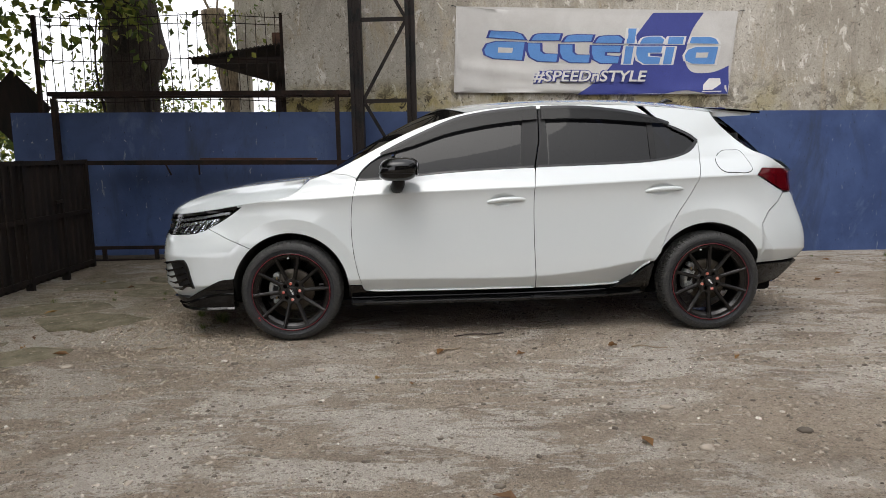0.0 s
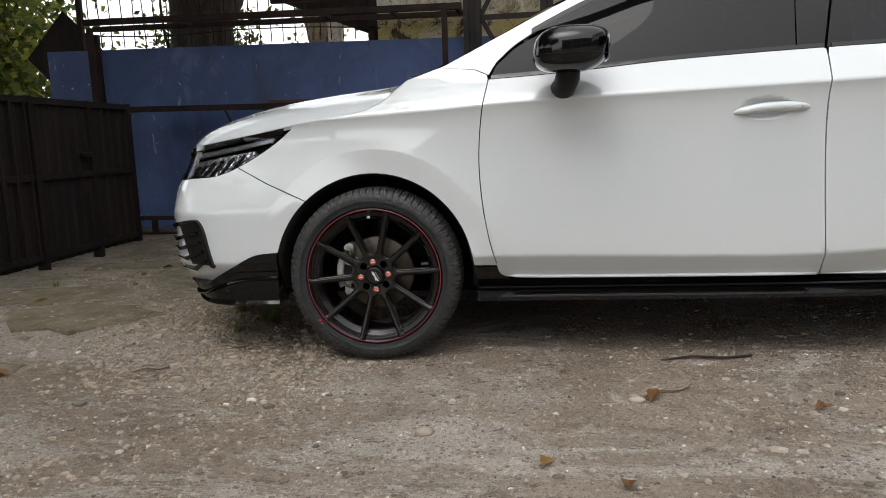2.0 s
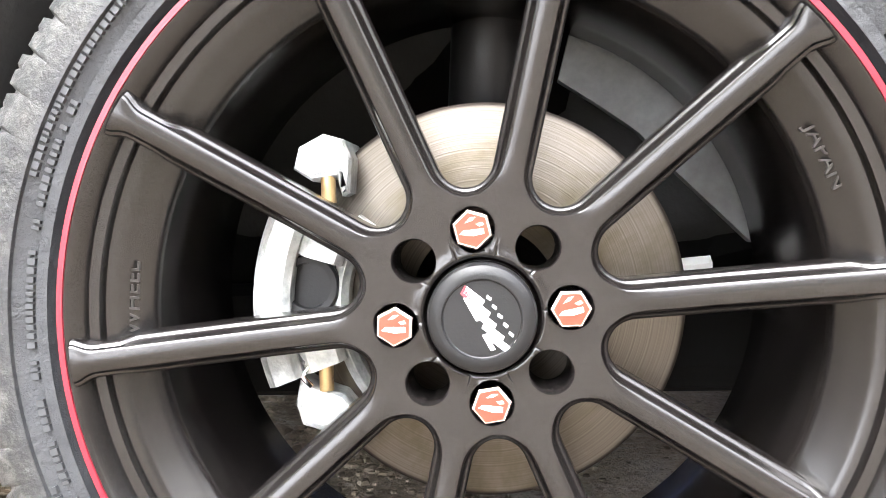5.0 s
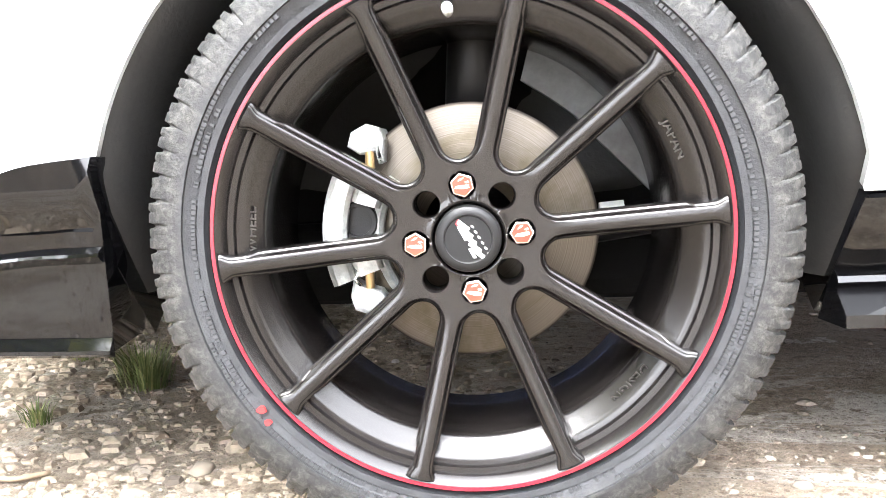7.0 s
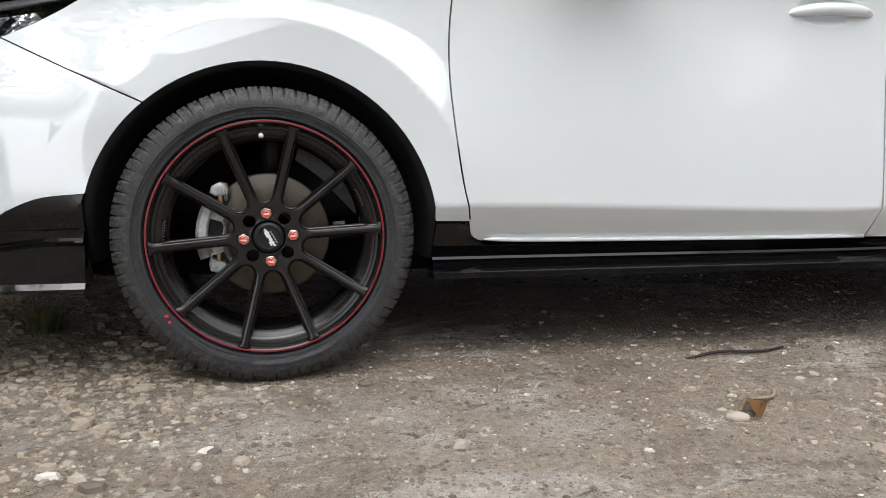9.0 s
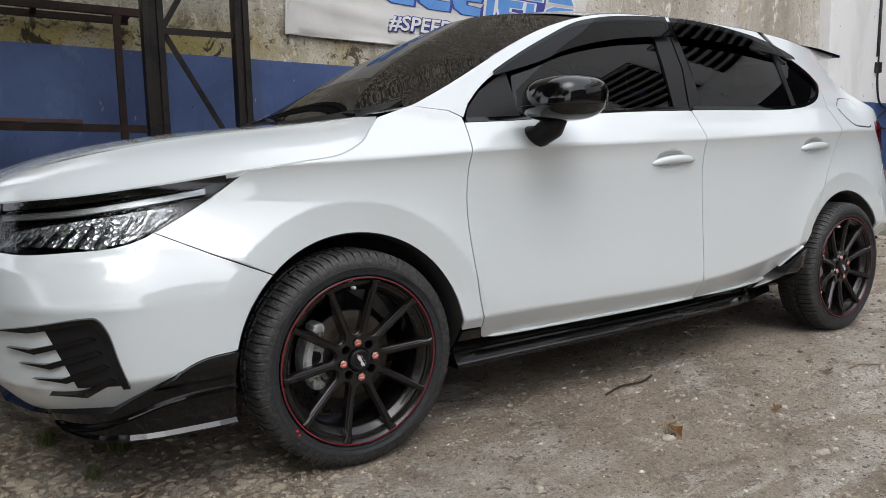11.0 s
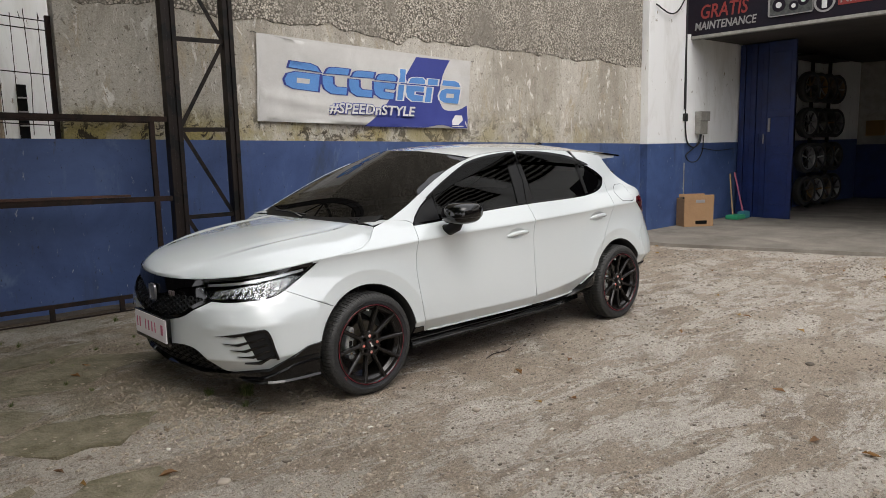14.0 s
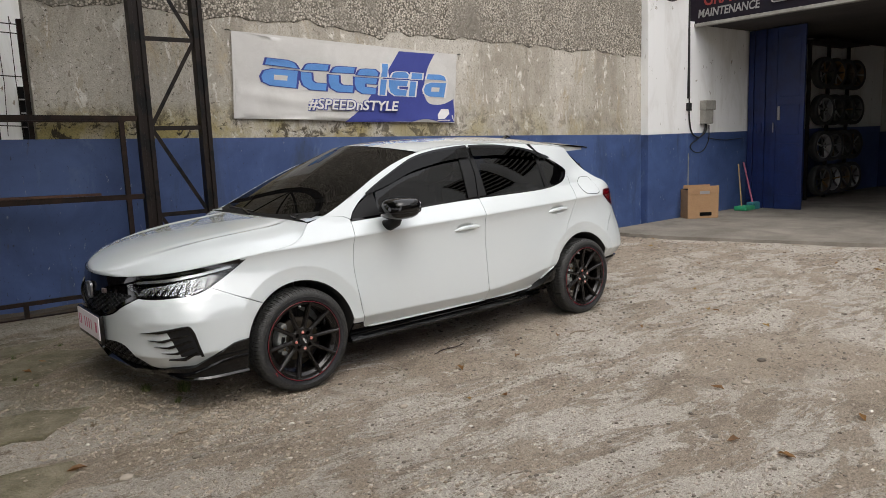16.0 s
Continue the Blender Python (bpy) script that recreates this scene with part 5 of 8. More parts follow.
def honeycomb(bm, s0, s1, z0, z1, r, keep, lift, sgn):
    dx, dz = r * 1.5, r * math.sqrt(3)
    i = 0
    s = s0
    while s < s1:
        z = z0 + (dz / 2 if i % 2 else 0)
        while z < z1:
            if keep(s, z):
                ring = []
                for k in range(6):
                    a = math.pi / 3 * k
                    for rr, dl in ((r * 0.99, lift), (r * 0.72, lift), (r * 0.72, lift - 0.02)):
                        x, w, zz = flank(s + rr * math.cos(a), z + rr * math.sin(a))
                        ring.append(bm.verts.new(world_pt((x - dl, w, zz), sgn)))
                for k in range(6):
                    j = (k + 1) % 6
                    bm.faces.new((ring[3 * k], ring[3 * j], ring[3 * j + 1], ring[3 * k + 1]))
                    bm.faces.new((ring[3 * k + 1], ring[3 * j + 1], ring[3 * j + 2], ring[3 * k + 2]))
            z += dz
        s += dx
        i += 1


lo_of = lambda s: float(np.interp(-s, [-q[0] for q in C_grille_lo], [q[1] for q in C_grille_lo]))
bm = bmesh.new()
for sg in (1, -1):
    honeycomb(bm, -1.29, -0.93, 0.52, 0.665, 0.017, lambda s, z: z > lo_of(s) + 0.025 and z < 0.64 + 0.1 * (s + 1.3), -0.012, sg)
part("grille_mesh", bm, M_matt_black, grille, "black honeycomb mesh")
bm = bmesh.new()
for sg in (1, -1):
    honeycomb(bm, -1.29, -0.87, 0.245, 0.375, 0.016, lambda s, z: z < 0.37 - 1.0 * max(0, s + 0.97), -0.02, sg)
part("lower_mesh", bm, M_matt_black, grille, "black honeycomb mesh")


def front_x(w, z):
    ss = np.linspace(-1.3, -0.7, 61)
    f = [flank(s, z) for s in ss]
    return float(np.interp(w, [q[1] for q in f], [q[0] for q in f]))


# emblem: a plain rounded chrome badge
bm = bmesh.new()
outl = spline([(-0.046, 0.04), (0.0, 0.05), (0.046, 0.04), (0.045, 0.0), (0.036, -0.048), (0.0, -0.054), (-0.036, -0.048), (-0.05, 0.0)], 5, True)
inn = [(x * 0.80, z * 0.82) for x, z in outl]
ex = front_x(0, 0.655) - 0.008
loops = [[bm.verts.new((xx, YC + p[0], 0.655 + p[1])) for p in pts] for xx, pts in ((ex, outl), (ex - 0.012, [(x * 0.96, z * 0.96) for x, z in outl]), (ex - 0.012, inn), (ex - 0.002, inn))]
for a, b in zip(loops, loops[1:]):
    for k in range(len(a)):
        j = (k + 1) % len(a)
        bm.faces.new((a[k], a[j], b[j], b[k]))
bm.faces.new(loops[-1])
part("emblem", bm, M_dark_chrome, grille, "dark chrome badge")
bm = bmesh.new()
for w0, z0, wd, hh in ((0.215, 0.672, 0.022, 0.026), (0.24, 0.672, 0.018, 0.026)):
    fx = front_x(w0, z0) - 0.012
    box(bm, fx - 0.006, fx + 0.01, YC - w0 - wd / 2, YC - w0 + wd / 2, z0 - hh / 2, z0 + hh / 2, 0.002)
part("badge", bm, M_badge, grille, "small dark badge")

px = -0.952
plate = part("number_plate", boxm(px - 0.012, px + 0.012, YC - 0.245, YC + 0.245, 0.362, 0.528, 0.004), M_gloss_black, car, "white number plate in a black frame")
part("plate_face", boxm(px - 0.017, px - 0.011, YC - 0.235, YC + 0.235, 0.385, 0.52, 0.002), M_plate, plate, "white plate with red bars")
for y0, y1 in ((-0.20, -0.15), (-0.09, -0.06), (-0.045, -0.01), (0.005, 0.04), (0.055, 0.085), (0.14, 0.175), (0.185, 0.215)):
    part("plate_bar", boxm(px - 0.0185, px - 0.0165, YC + y0 + 0.008, YC + y1 - 0.010, 0.425, 0.485), M_plate_ink, plate)

# ---- inner shell and cabin, dark behind the gaps and glass ----
bm = bmesh.new()
for sg in (1, -1):
    cols = []
    for s in np.linspace(-1.28, 3.93, 90):
        col = []
        for z in np.linspace(0.25, 0.97, 8):
            x, w, zz = flank(s, min(z, 0.74 if s < -0.2 else z))
            cap = 0.62 if s < -0.2 else 0.62 + (0.97 - 0.62) * smooth(0.1, 0.4, s) if s < 2.6 else 0.9
            zz = 0.25 + (z - 0.25) * (cap - 0.25) / 0.72
            inn_ = 0.035
            for ax, az in ARCHES:
                if math.hypot(x - ax, zz - az) < 0.40:
                    inn_ = 0.30
            col.append(bm.verts.new(world_pt((x * 0.985 + 0.02, max(0.0, w - inn_), zz), sg)))
        cols.append(col)
    for a, b in zip(cols, cols[1:]):
        for k in range(len(a) - 1):
            bm.faces.new((a[k], b[k], b[k + 1], a[k + 1]))
part("inner_shell", bm, M_inner, car)
part("underbody", boxm(-0.75, 3.1, YC - 0.60, YC + 0.60, 0.19, 0.30, 0.03), M_inner, car)
part("dashboard", boxm(0.33, 0.75, YC - 0.68, YC + 0.68, 0.70, 0.97, 0.05), M_seat, car)
for x, y in ((1.25, -0.36), (1.25, 0.36)):
    part("seat", boxm(x, x + 0.5, YC + y - 0.24, YC + y + 0.24, 0.40, 0.62, 0.06), M_seat, car)
    part("seat_back", boxm(x + 0.42, x + 0.56, YC + y - 0.23, YC + y + 0.23, 0.6, 1.12, 0.05), M_seat, car)
    part("headrest", boxm(x + 0.46, x + 0.55, YC + y - 0.11, YC + y + 0.11, 1.15, 1.30, 0.035), M_seat, car)
part("rear_seat", boxm(2.2, 2.36, YC - 0.6, YC + 0.6, 0.5, 1.08, 0.05), M_seat, car)

# wheel arch liners
for sg in (1, -1):
    for ax, az in ARCHES:
        bm = bmesh.new()
        rings = []
        for a in np.linspace(-10, 190, 41):
            c, s_ = math.cos(radians(a)), math.sin(radians(a))
            rr = ARCH_R + 0.006
            wb = flank(ax + ARCH_R * c, max(0.22, az + ARCH_R * s_))[1]
            rings.append([bm.verts.new(world_pt((ax + r_ * c, w_, az + r_ * s_), sg)) for r_, w_ in ((rr + 0.012, wb - 0.008), (rr - 0.012, wb - 0.016), (rr - 0.012, wb - 0.09), (rr - 0.02, wb - 0.10), (rr - 0.02, wb - 0.30), (0.1, wb - 0.31))])
        for a_, b_ in zip(rings, rings[1:]):
            for k in range(5):
                bm.faces.new((a_[k], a_[k + 1], b_[k + 1], b_[k]))
        part("arch_liner", bm, M_grey_liner, car, "", True)

part("rear_bulkhead", boxm(2.82, 2.84, 0.085, 2 * YC - 0.085, 0.45, 0.985, 0.01), M_seat, car, "dark rear trim panel")
part("rear_shelf_panel", boxm(2.82, 2.84, 0.25, 2 * YC - 0.25, 0.985, 1.22, 0.01), M_seat, car, "dark rear trim panel")

# painted corners between bonnet, windshield and wing
for sg in (1, -1):
    rows = []
    for t_ in np.linspace(0, 1, 8):
        x, w, z = flank(0.125 + 0.16 * t_, 0.987 + 0.028 * t_)
        deep_ = 0.13 * (1 - t_) + 0.012
        rows.append([(x + 0.01 * k * (1 - t_), w - 0.002 - deep_ * k / 3, z + 0.007 + 0.006 * math.sin(math.pi * k / 6)) for k in range(4)])
    bm = bmesh.new()
    vs_ = [[bm.verts.new(world_pt(q, sg)) for q in r] for r in rows]
    for a, b in zip(vs_, vs_[1:]):
        for k in range(3):
            bm.faces.new((a[k], a[k + 1], b[k + 1], b[k]))
    for f in bm.faces:
        f.normal_update()
        if f.normal.z < 0:
            f.normal_flip()
    raw("wing_corner", bm, M_pearl, car)

# ---- wheels: built at the origin with the outer face towards -y ----
def revolve(bm, prof, n=96, cap=False):
    """prof: (r, y); turned about the y axis."""
    rings = []
    for r, y in prof:
        rings.append([bm.verts.new((r * math.cos(2 * math.pi * k / n), y, r * math.sin(2 * math.pi * k / n))) for k in range(n)])
    for a, b in zip(rings, rings[1:]):
        for k in range(n):
            j = (k + 1) % n
            bm.faces.new((a[k], a[j], b[j], b[k]))
    return rings


def mesh_of(name, bm, mat, smooth_=True, sharp=None):
    bmesh.ops.recalc_face_normals(bm, faces=bm.faces)
    if sharp:
        for e in bm.edges:
            if len(e.link_faces) == 2 and e.calc_face_angle() > radians(sharp):
                e.smooth = False
    me = bpy.data.meshes.new(name)
    bm.to_mesh(me)
    bm.free()
    for p in me.polygons:
        p.use_smooth = smooth_
    for mm in (mat if isinstance(mat, (list, tuple)) else [mat]):
        me.materials.append(mm)
    return me


R_TYRE = 0.307


def tyre_mesh():
    """Seventy-eight tread blocks round the shoulder, each parted by a groove and halved by a sipe."""
    bm = bmesh.new()
    n = 936
    prof = [(0.2365, 0.016), (0.2410, 0.006), (0.2448, 0.001), (0.2453, -0.002), (0.2510, -0.003), (0.2515, -0.001), (0.2635, -0.006), (0.2640, -0.0085), (0.2670, -0.0085), (0.2675, -0.006),
            (0.2770, -0.006), (0.2855, -0.003), (0.2925, 0.001), (0.2992, 0.006), (0.3045, 0.013), (0.3075, 0.022), (0.3095, 0.045), (0.310, 0.066),
            (0.301, 0.068), (0.301, 0.075), (0.310, 0.077), (0.310, 0.095), (0.301, 0.097), (0.301, 0.104), (0.310, 0.106), (0.309, 0.13), (0.3040, 0.15), (0.296, 0.168), (0.276, 0.18), (0.25, 0.178), (0.2365, 0.165)]
    groove = {11: 0.0003, 12: 0.0012, 13: 0.0036, 14: 0.0056, 15: 0.0062, 16: 0.0066, 17: 0.0066}
    sipe = {12: 0.0004, 13: 0.0012, 14: 0.0016, 15: 0.0018, 16: 0.0018, 17: 0.0}
    rings = []
    for i, (r, y) in enumerate(prof):
        row = []
        for k in range(n):
            a = 2 * math.pi * (k + (0.35 * (i - 12) if 12 <= i <= 17 else 0)) / n
            rr, yy, c = r, y, k % 12
            if i in groove:
                if c == 0 or (c == 1 and i >= 12):
                    rr -= groove[i]
                    yy += 0.0014 if i < 16 else 0.0
                elif c == 6:
                    rr -= sipe.get(i, 0.0)
                elif i <= 14:
                    rr += 0.0007 * math.sin(k // 12 * 2.4) + 0.0005 * math.sin(k // 6 * 5.1)
            if 20 <= i <= 21 and (k // 2) % 7 == 0 or 24 <= i <= 27 and c in (4, 5):
                rr -= 0.006
            row.append(bm.verts.new((rr * math.cos(a), yy, rr * math.sin(a))))
        rings.append(row)
    for a, b in zip(rings, rings[1:]):
        for k in range(n):
            j = (k + 1) % n
            bm.faces.new((a[k], a[j], b[j], b[k]))
    return mesh_of("tyre", bm, M_rubber, True, 32)


def rim_mesh():
    bm = bmesh.new()
    prof = [(0.2345, 0.02), (0.2370, 0.008), (0.2365, 0.000), (0.2335, -0.003), (0.2300, -0.0025), (0.2285, 0.000), (0.2235, 0.0045), (0.2224, 0.0085), (0.2172, 0.0098), (0.2160, 0.0150), (0.2135, 0.0158),
            (0.2075, 0.0180), (0.2062, 0.0222), (0.2005, 0.0240), (0.1985, 0.0300), (0.1965, 0.0310), (0.1935, 0.040), (0.1915, 0.070), (0.1935, 0.110), (0.1975, 0.165), (0.2150, 0.185), (0.2300, 0.19)]
    revolve(bm, [(r * 1.02, y) for r, y in prof], 160)
    return mesh_of("rim", bm, M_rim, True, 56)


def spoke_top(r):
    t = max(0.0, (r - 0.032) / 0.1945)
    lip = 0.0016 * math.exp(-(((r - 0.0362) / 0.0022) ** 2))
    return 0.0215 - 0.0265 * t**1.1 + 0.0035 * math.sin(math.pi * min(1.0, t)) - lip


def spider_mesh():
    """Hub and ten spokes in one casting: round webs between the spokes, a stepped ledge along every edge."""
    bm = bmesh.new()
    half, r_hub, bottom = radians(18), 0.034, 0.0745
    edge, r_end = 0.0118, 0.2318
    D = (bottom - edge) / (1 - math.sin(half))
    rf, r_tan = D * math.sin(half) - edge, D * math.cos(half)
    NS, NA = 34, 20
    for i in range(10):
        base = radians(4.8 + 36 * i)
        U0, W = [], []
        straight = []
        for k in range(NS):
            q = k / NS
            r = r_end + (r_tan - r_end) * (q * 0.45 + q * q * 0.55)
            w = edge - 0.0022 * smooth(0.198, 0.206, r) + 0.0042 * smooth(0.217, r_end, r) ** 2
            straight.append((r, w))
        for r, w in straight:
            U0.append((r, 0.0)), W.append((r * math.cos(0) , w))
        cx, cy = D * math.cos(half), D * math.sin(half)
        for k in range(NA + 1):
            q = k / NA
            ang = -math.pi / 2 - (math.pi - 2 * half) * q
            W.append((cx + rf * math.cos(ang), cy + rf * math.sin(ang)))
            if q < 0.35:
                rr, th = r_tan + (r_hub - r_tan) * q / 0.35, 0.0
            elif q > 0.65:
                rr, th = r_tan + (r_hub - r_tan) * (1 - q) / 0.35, 2 * half
            else:
                rr, th = r_hub, 2 * half * (q - 0.35) / 0.3
            U0.append((rr * math.cos(th), rr * math.sin(th)))
        c2, s2 = math.cos(2 * half), math.sin(2 * half)
        for r, w in reversed(straight):
            U0.append((r * c2, r * s2)), W.append((r * c2 + w * s2, r * s2 - w * c2))
        rows = []
        for (ux, uz), (wx, wz) in zip(U0, W):
            ln = math.hypot(wx - ux, wz - uz)
            rw = math.hypot(wx, wz)
            ledge = 1 - smooth(0.2005, 0.2045, rw)
            far = smooth(0.075, 0.10, rw)
            top_e = 0.0060 - 0.0022 * (1 - ledge)
            rest = max(ln - top_e, 1e-4)
            # crowned top, rounded shoulder, sloping flank, ledge, wall
            col = []
            steps = [(top_e + rest * k, 0.0012 * far * (1 - k) ** 2, 1) for k in (1, 0.96, 0.92, 0.86, 0.76, 0.62, 0.45, 0.28, 0.12)]
            steps += [(top_e, 0.0013 * far, 1), (top_e - 0.0005, 0.0014 * far + 0.0005, 1), (top_e - 0.0010, 0.0017 * far + 0.0012, 1), (top_e * 0.68, 0.0034 * ledge + 0.0022, 1), (top_e * 0.54, 0.0046 * ledge + 0.0026, 1),
                      (top_e * 0.38, 0.0050 * ledge + 0.0030, 1), (top_e * 0.20, 0.0052 * ledge + 0.0034, 1), (top_e * 0.06, 0.0058 * ledge + 0.0042, 1), (0.0, 0.0080 * ledge + 0.0055, 1), (0.0, 0.019, 1), (0.0006, 0.034, 0), (ln, 0.034, 0)]
            for e, dy, front in steps:
                f = 1 - min(e, ln) / ln
                x, z = ux + (wx - ux) * f, uz + (wz - uz) * f
                y = spoke_top(math.hypot(x, z)) + dy
                cb, sb = math.cos(base), math.sin(base)
                col.append(bm.verts.new((x * cb - z * sb, y, x * sb + z * cb)))
            rows.append(col)
        for a, b in zip(rows, rows[1:]):
            for q in range(len(a) - 1):
                bm.faces.new((a[q], a[q + 1], b[q + 1], b[q]))
    bmesh.ops.remove_doubles(bm, verts=bm.verts, dist=2e-5)
    # the well for the cap
    rim_e = [e for e in bm.edges if len(e.link_faces) == 1 and all(abs(math.hypot(v.co.x, v.co.z) - r_hub) < 1e-3 and v.co.y < 0.03 for v in e.verts)]
    ext = bmesh.ops.extrude_edge_only(bm, edges=rim_e)
    for v in [g for g in ext["geom"] if isinstance(g, bmesh.types.BMVert)]:
        v.co.x *= 0.93
        v.co.z *= 0.93
        v.co.y += 0.012
    bmesh.ops.holes_fill(bm, edges=[e for e in bm.edges if len(e.link_faces) == 1], sides=0)
    bmesh.ops.recalc_face_normals(bm, faces=bm.faces)
    me = bpy.data.meshes.new("spider")
    bm.to_mesh(me)
    bm.free()
    # eight bolt wells
    bm = bmesh.new()
    for k in range(8):
        a = radians(4.8 + 45 * k)
        cx, cz = 0.050 * math.cos(a), 0.050 * math.sin(a)
        rings = []
        for r, y in ((0.0165, 0.012), (0.0138, 0.0192), (0.0126, 0.0212), (0.0120, 0.075)):
            rings.append([bm.verts.new((cx + r * math.cos(2 * math.pi * j / 28), y, cz + r * math.sin(2 * math.pi * j / 28))) for j in range(28)])
        for p, q in zip(rings, rings[1:]):
            for j in range(28):
                bm.faces.new((p[j], p[(j + 1) % 28], q[(j + 1) % 28], q[j]))
        bm.faces.new(rings[0]), bm.faces.new(rings[-1])
    bmesh.ops.recalc_face_normals(bm, faces=bm.faces)
    cut = bpy.data.meshes.new("cutter")
    bm.to_mesh(cut)
    bm.free()
    oa, ob = new("spider", me), new("cutter", cut)
    mod = oa.modifiers.new("wells", "BOOLEAN")
    mod.operation, mod.object, mod.solver = "DIFFERENCE", ob, "EXACT"
    dg = bpy.context.evaluated_depsgraph_get()
    out = bpy.data.meshes.new_from_object(oa.evaluated_get(dg))
    bpy.data.objects.remove(oa), bpy.data.objects.remove(ob)
    bm = bmesh.new()
    bm.from_mesh(out)
    bpy.data.meshes.remove(out)
    return mesh_of("spokes", bm, M_rim, True, 38)


def ring_mesh(name, r0, r1, y0, y1, mat, n=96):
    bm = bmesh.new()
    rings = revolve(bm, [(r0, y1), (r0, y0), (r1, y0), (r1, y1), (r0, y1)], n)
    return mesh_of(name, bm, mat, True, 30)


def disc_mesh():
    bm = bmesh.new()
    revolve(bm, [(0.07, 0.052), (0.072, 0.083), (0.128, 0.0855), (0.131, 0.087), (0.131, 0.108), (0.128, 0.109), (0.05, 0.109)], 96)
    return mesh_of("brake_disc", bm, M_disc, True, 30)


def arc_block(bm, a0, a1, r0, r1, y0, y1, n=10):
    vs = []
    for k in range(n + 1):
        a = radians(a0 + (a1 - a0) * k / n)
        vs.append([bm.verts.new((r * math.cos(a), y, r * math.sin(a))) for r, y in ((r0, y0 + 0.005), (r0 + 0.004, y0), (r1 - 0.007, y0), (r1, y0 + 0.008), (r1, y1), (r0, y1))])
    for a, b in zip(vs, vs[1:]):
        for q in range(6):
            bm.faces.new((a[q], a[(q + 1) % 6], b[(q + 1) % 6], b[q]))
    bm.faces.new(vs[0]), bm.faces.new(vs[-1])


def caliper_mesh():
    """The casting that straddles the disc towards the nose, with fingers round a round recess."""
    bm = bmesh.new()
    arc_block(bm, 150, 200, 0.124, 0.149, 0.056, 0.125, 14)
    arc_block(bm, 150, 163, 0.094, 0.1245, 0.058, 0.084, 6)
    arc_block(bm, 183, 200, 0.094, 0.1245, 0.058, 0.084, 6)
    return mesh_of("caliper", bm, M_caliper, True, 30)


def lug_mesh(outline, y0, y1):
    """A cast lug: an outline (x, z) with a rounded front edge."""
    bm = bmesh.new()
    o = clean(outline)
    loops = [[bm.verts.new((x, y, z)) for x, z in p] for p, y in ((o, y1), (o, y0 + 0.005), ([tuple(q) for q in inset(o, 0.0016)], y0 + 0.0015), ([tuple(q) for q in inset(o, 0.0050)], y0))]
    for a, b in zip(loops, loops[1:]):
        for k in range(len(a)):
            j = (k + 1) % len(a)
            bm.faces.new((a[k], a[j], b[j], b[k]))
    bm.faces.new(loops[-1]), bm.faces.new(loops[0])
    return mesh_of("lug", bm, M_caliper, True, 20)


def pad_plate_mesh():
    bm = bmesh.new()
    arc_block(bm, 143, 216, 0.088, 0.0995, 0.066, 0.0835, 14)
    return mesh_of("pad_plate", bm, M_caliper, True, 30)


def piston_mesh():
    bm = bmesh.new()
    c = (0.114 * math.cos(radians(172.5)), 0.114 * math.sin(radians(172.5)))
    rings = [[bm.verts.new((c[0] + r * math.cos(2 * math.pi * k / 28), y, c[1] + r * math.sin(2 * math.pi * k / 28))) for k in range(28)] for r, y in ((0.0205, 0.083), (0.0205, 0.068), (0.0190, 0.0662), (0.0150, 0.0668), (0.0145, 0.072))]
    for a, b in zip(rings, rings[1:]):
        for k in range(28):
            bm.faces.new((a[k], a[(k + 1) % 28], b[(k + 1) % 28], b[k]))
    bm.faces.new(rings[-1])
    return mesh_of("piston", bm, M_matt_black, True, 30)


def pin_mesh():
    return mesh_of("slide_pin", tube(bmesh.new(), [(0, 0.066, -0.009), (0, 0.066, 0.009)], 0.0048, 12), M_pin, True, 30)


def nut_mesh():
    bm = bmesh.new()
    loops = []
    for r, y in ((0.0116, 0.045), (0.0116, 0.0022), (0.0111, 0.0010), (0.0100, 0.0004)):
        loops.append([bm.verts.new((r * math.cos(math.pi / 3 * k), y, r * math.sin(math.pi / 3 * k))) for k in range(6)])
    for n_, (a, b) in enumerate(zip(loops, loops[1:])):
        for k in range(6):
            bm.faces.new((a[k], a[(k + 1) % 6], b[(k + 1) % 6], b[k])).material_index = (1, 2, 2)[n_]
    bm.faces.new(loops[-1])
    return mesh_of("wheel_nut", bm, [M_nut, M_chrome, M_nut_edge], False)


def nut_marks_mesh():
    bm = bmesh.new()
    for pts in (((-0.0062, -0.0030), (-0.0045, -0.0008), (0.0055, 0.0012), (0.0062, -0.0014), (0.0010, -0.0030)), ((-0.0040, 0.0030), (-0.0015, 0.0060), (0.0012, 0.0066), (-0.0006, 0.0044)), ((0.0016, 0.0030), (0.0046, 0.0044), (0.0056, 0.0030), (0.0034, 0.0020))):
        f = [bm.verts.new((x, 0.0, z)) for x, z in pts]
        b = [bm.verts.new((x, 0.0008, z)) for x, z in pts]
        bm.faces.new(f)
        for k in range(len(f)):
            bm.faces.new((f[k], f[(k + 1) % len(f)], b[(k + 1) % len(f)], b[k]))
    return mesh_of("nut_print", bm, M_nut_marks, False)


def cap_mesh():
    bm = bmesh.new()
    rings = revolve(bm, [(0.0312, 0.025), (0.0312, 0.0140), (0.0300, 0.0115), (0.0275, 0.0098), (0.0245, 0.0090), (0.0226, 0.0092), (0.0222, 0.0104), (0.0215, 0.0108)], 48)
    bm.faces.new(rings[-1])
    return mesh_of("centre_cap", bm, M_matt_black, True, 25)


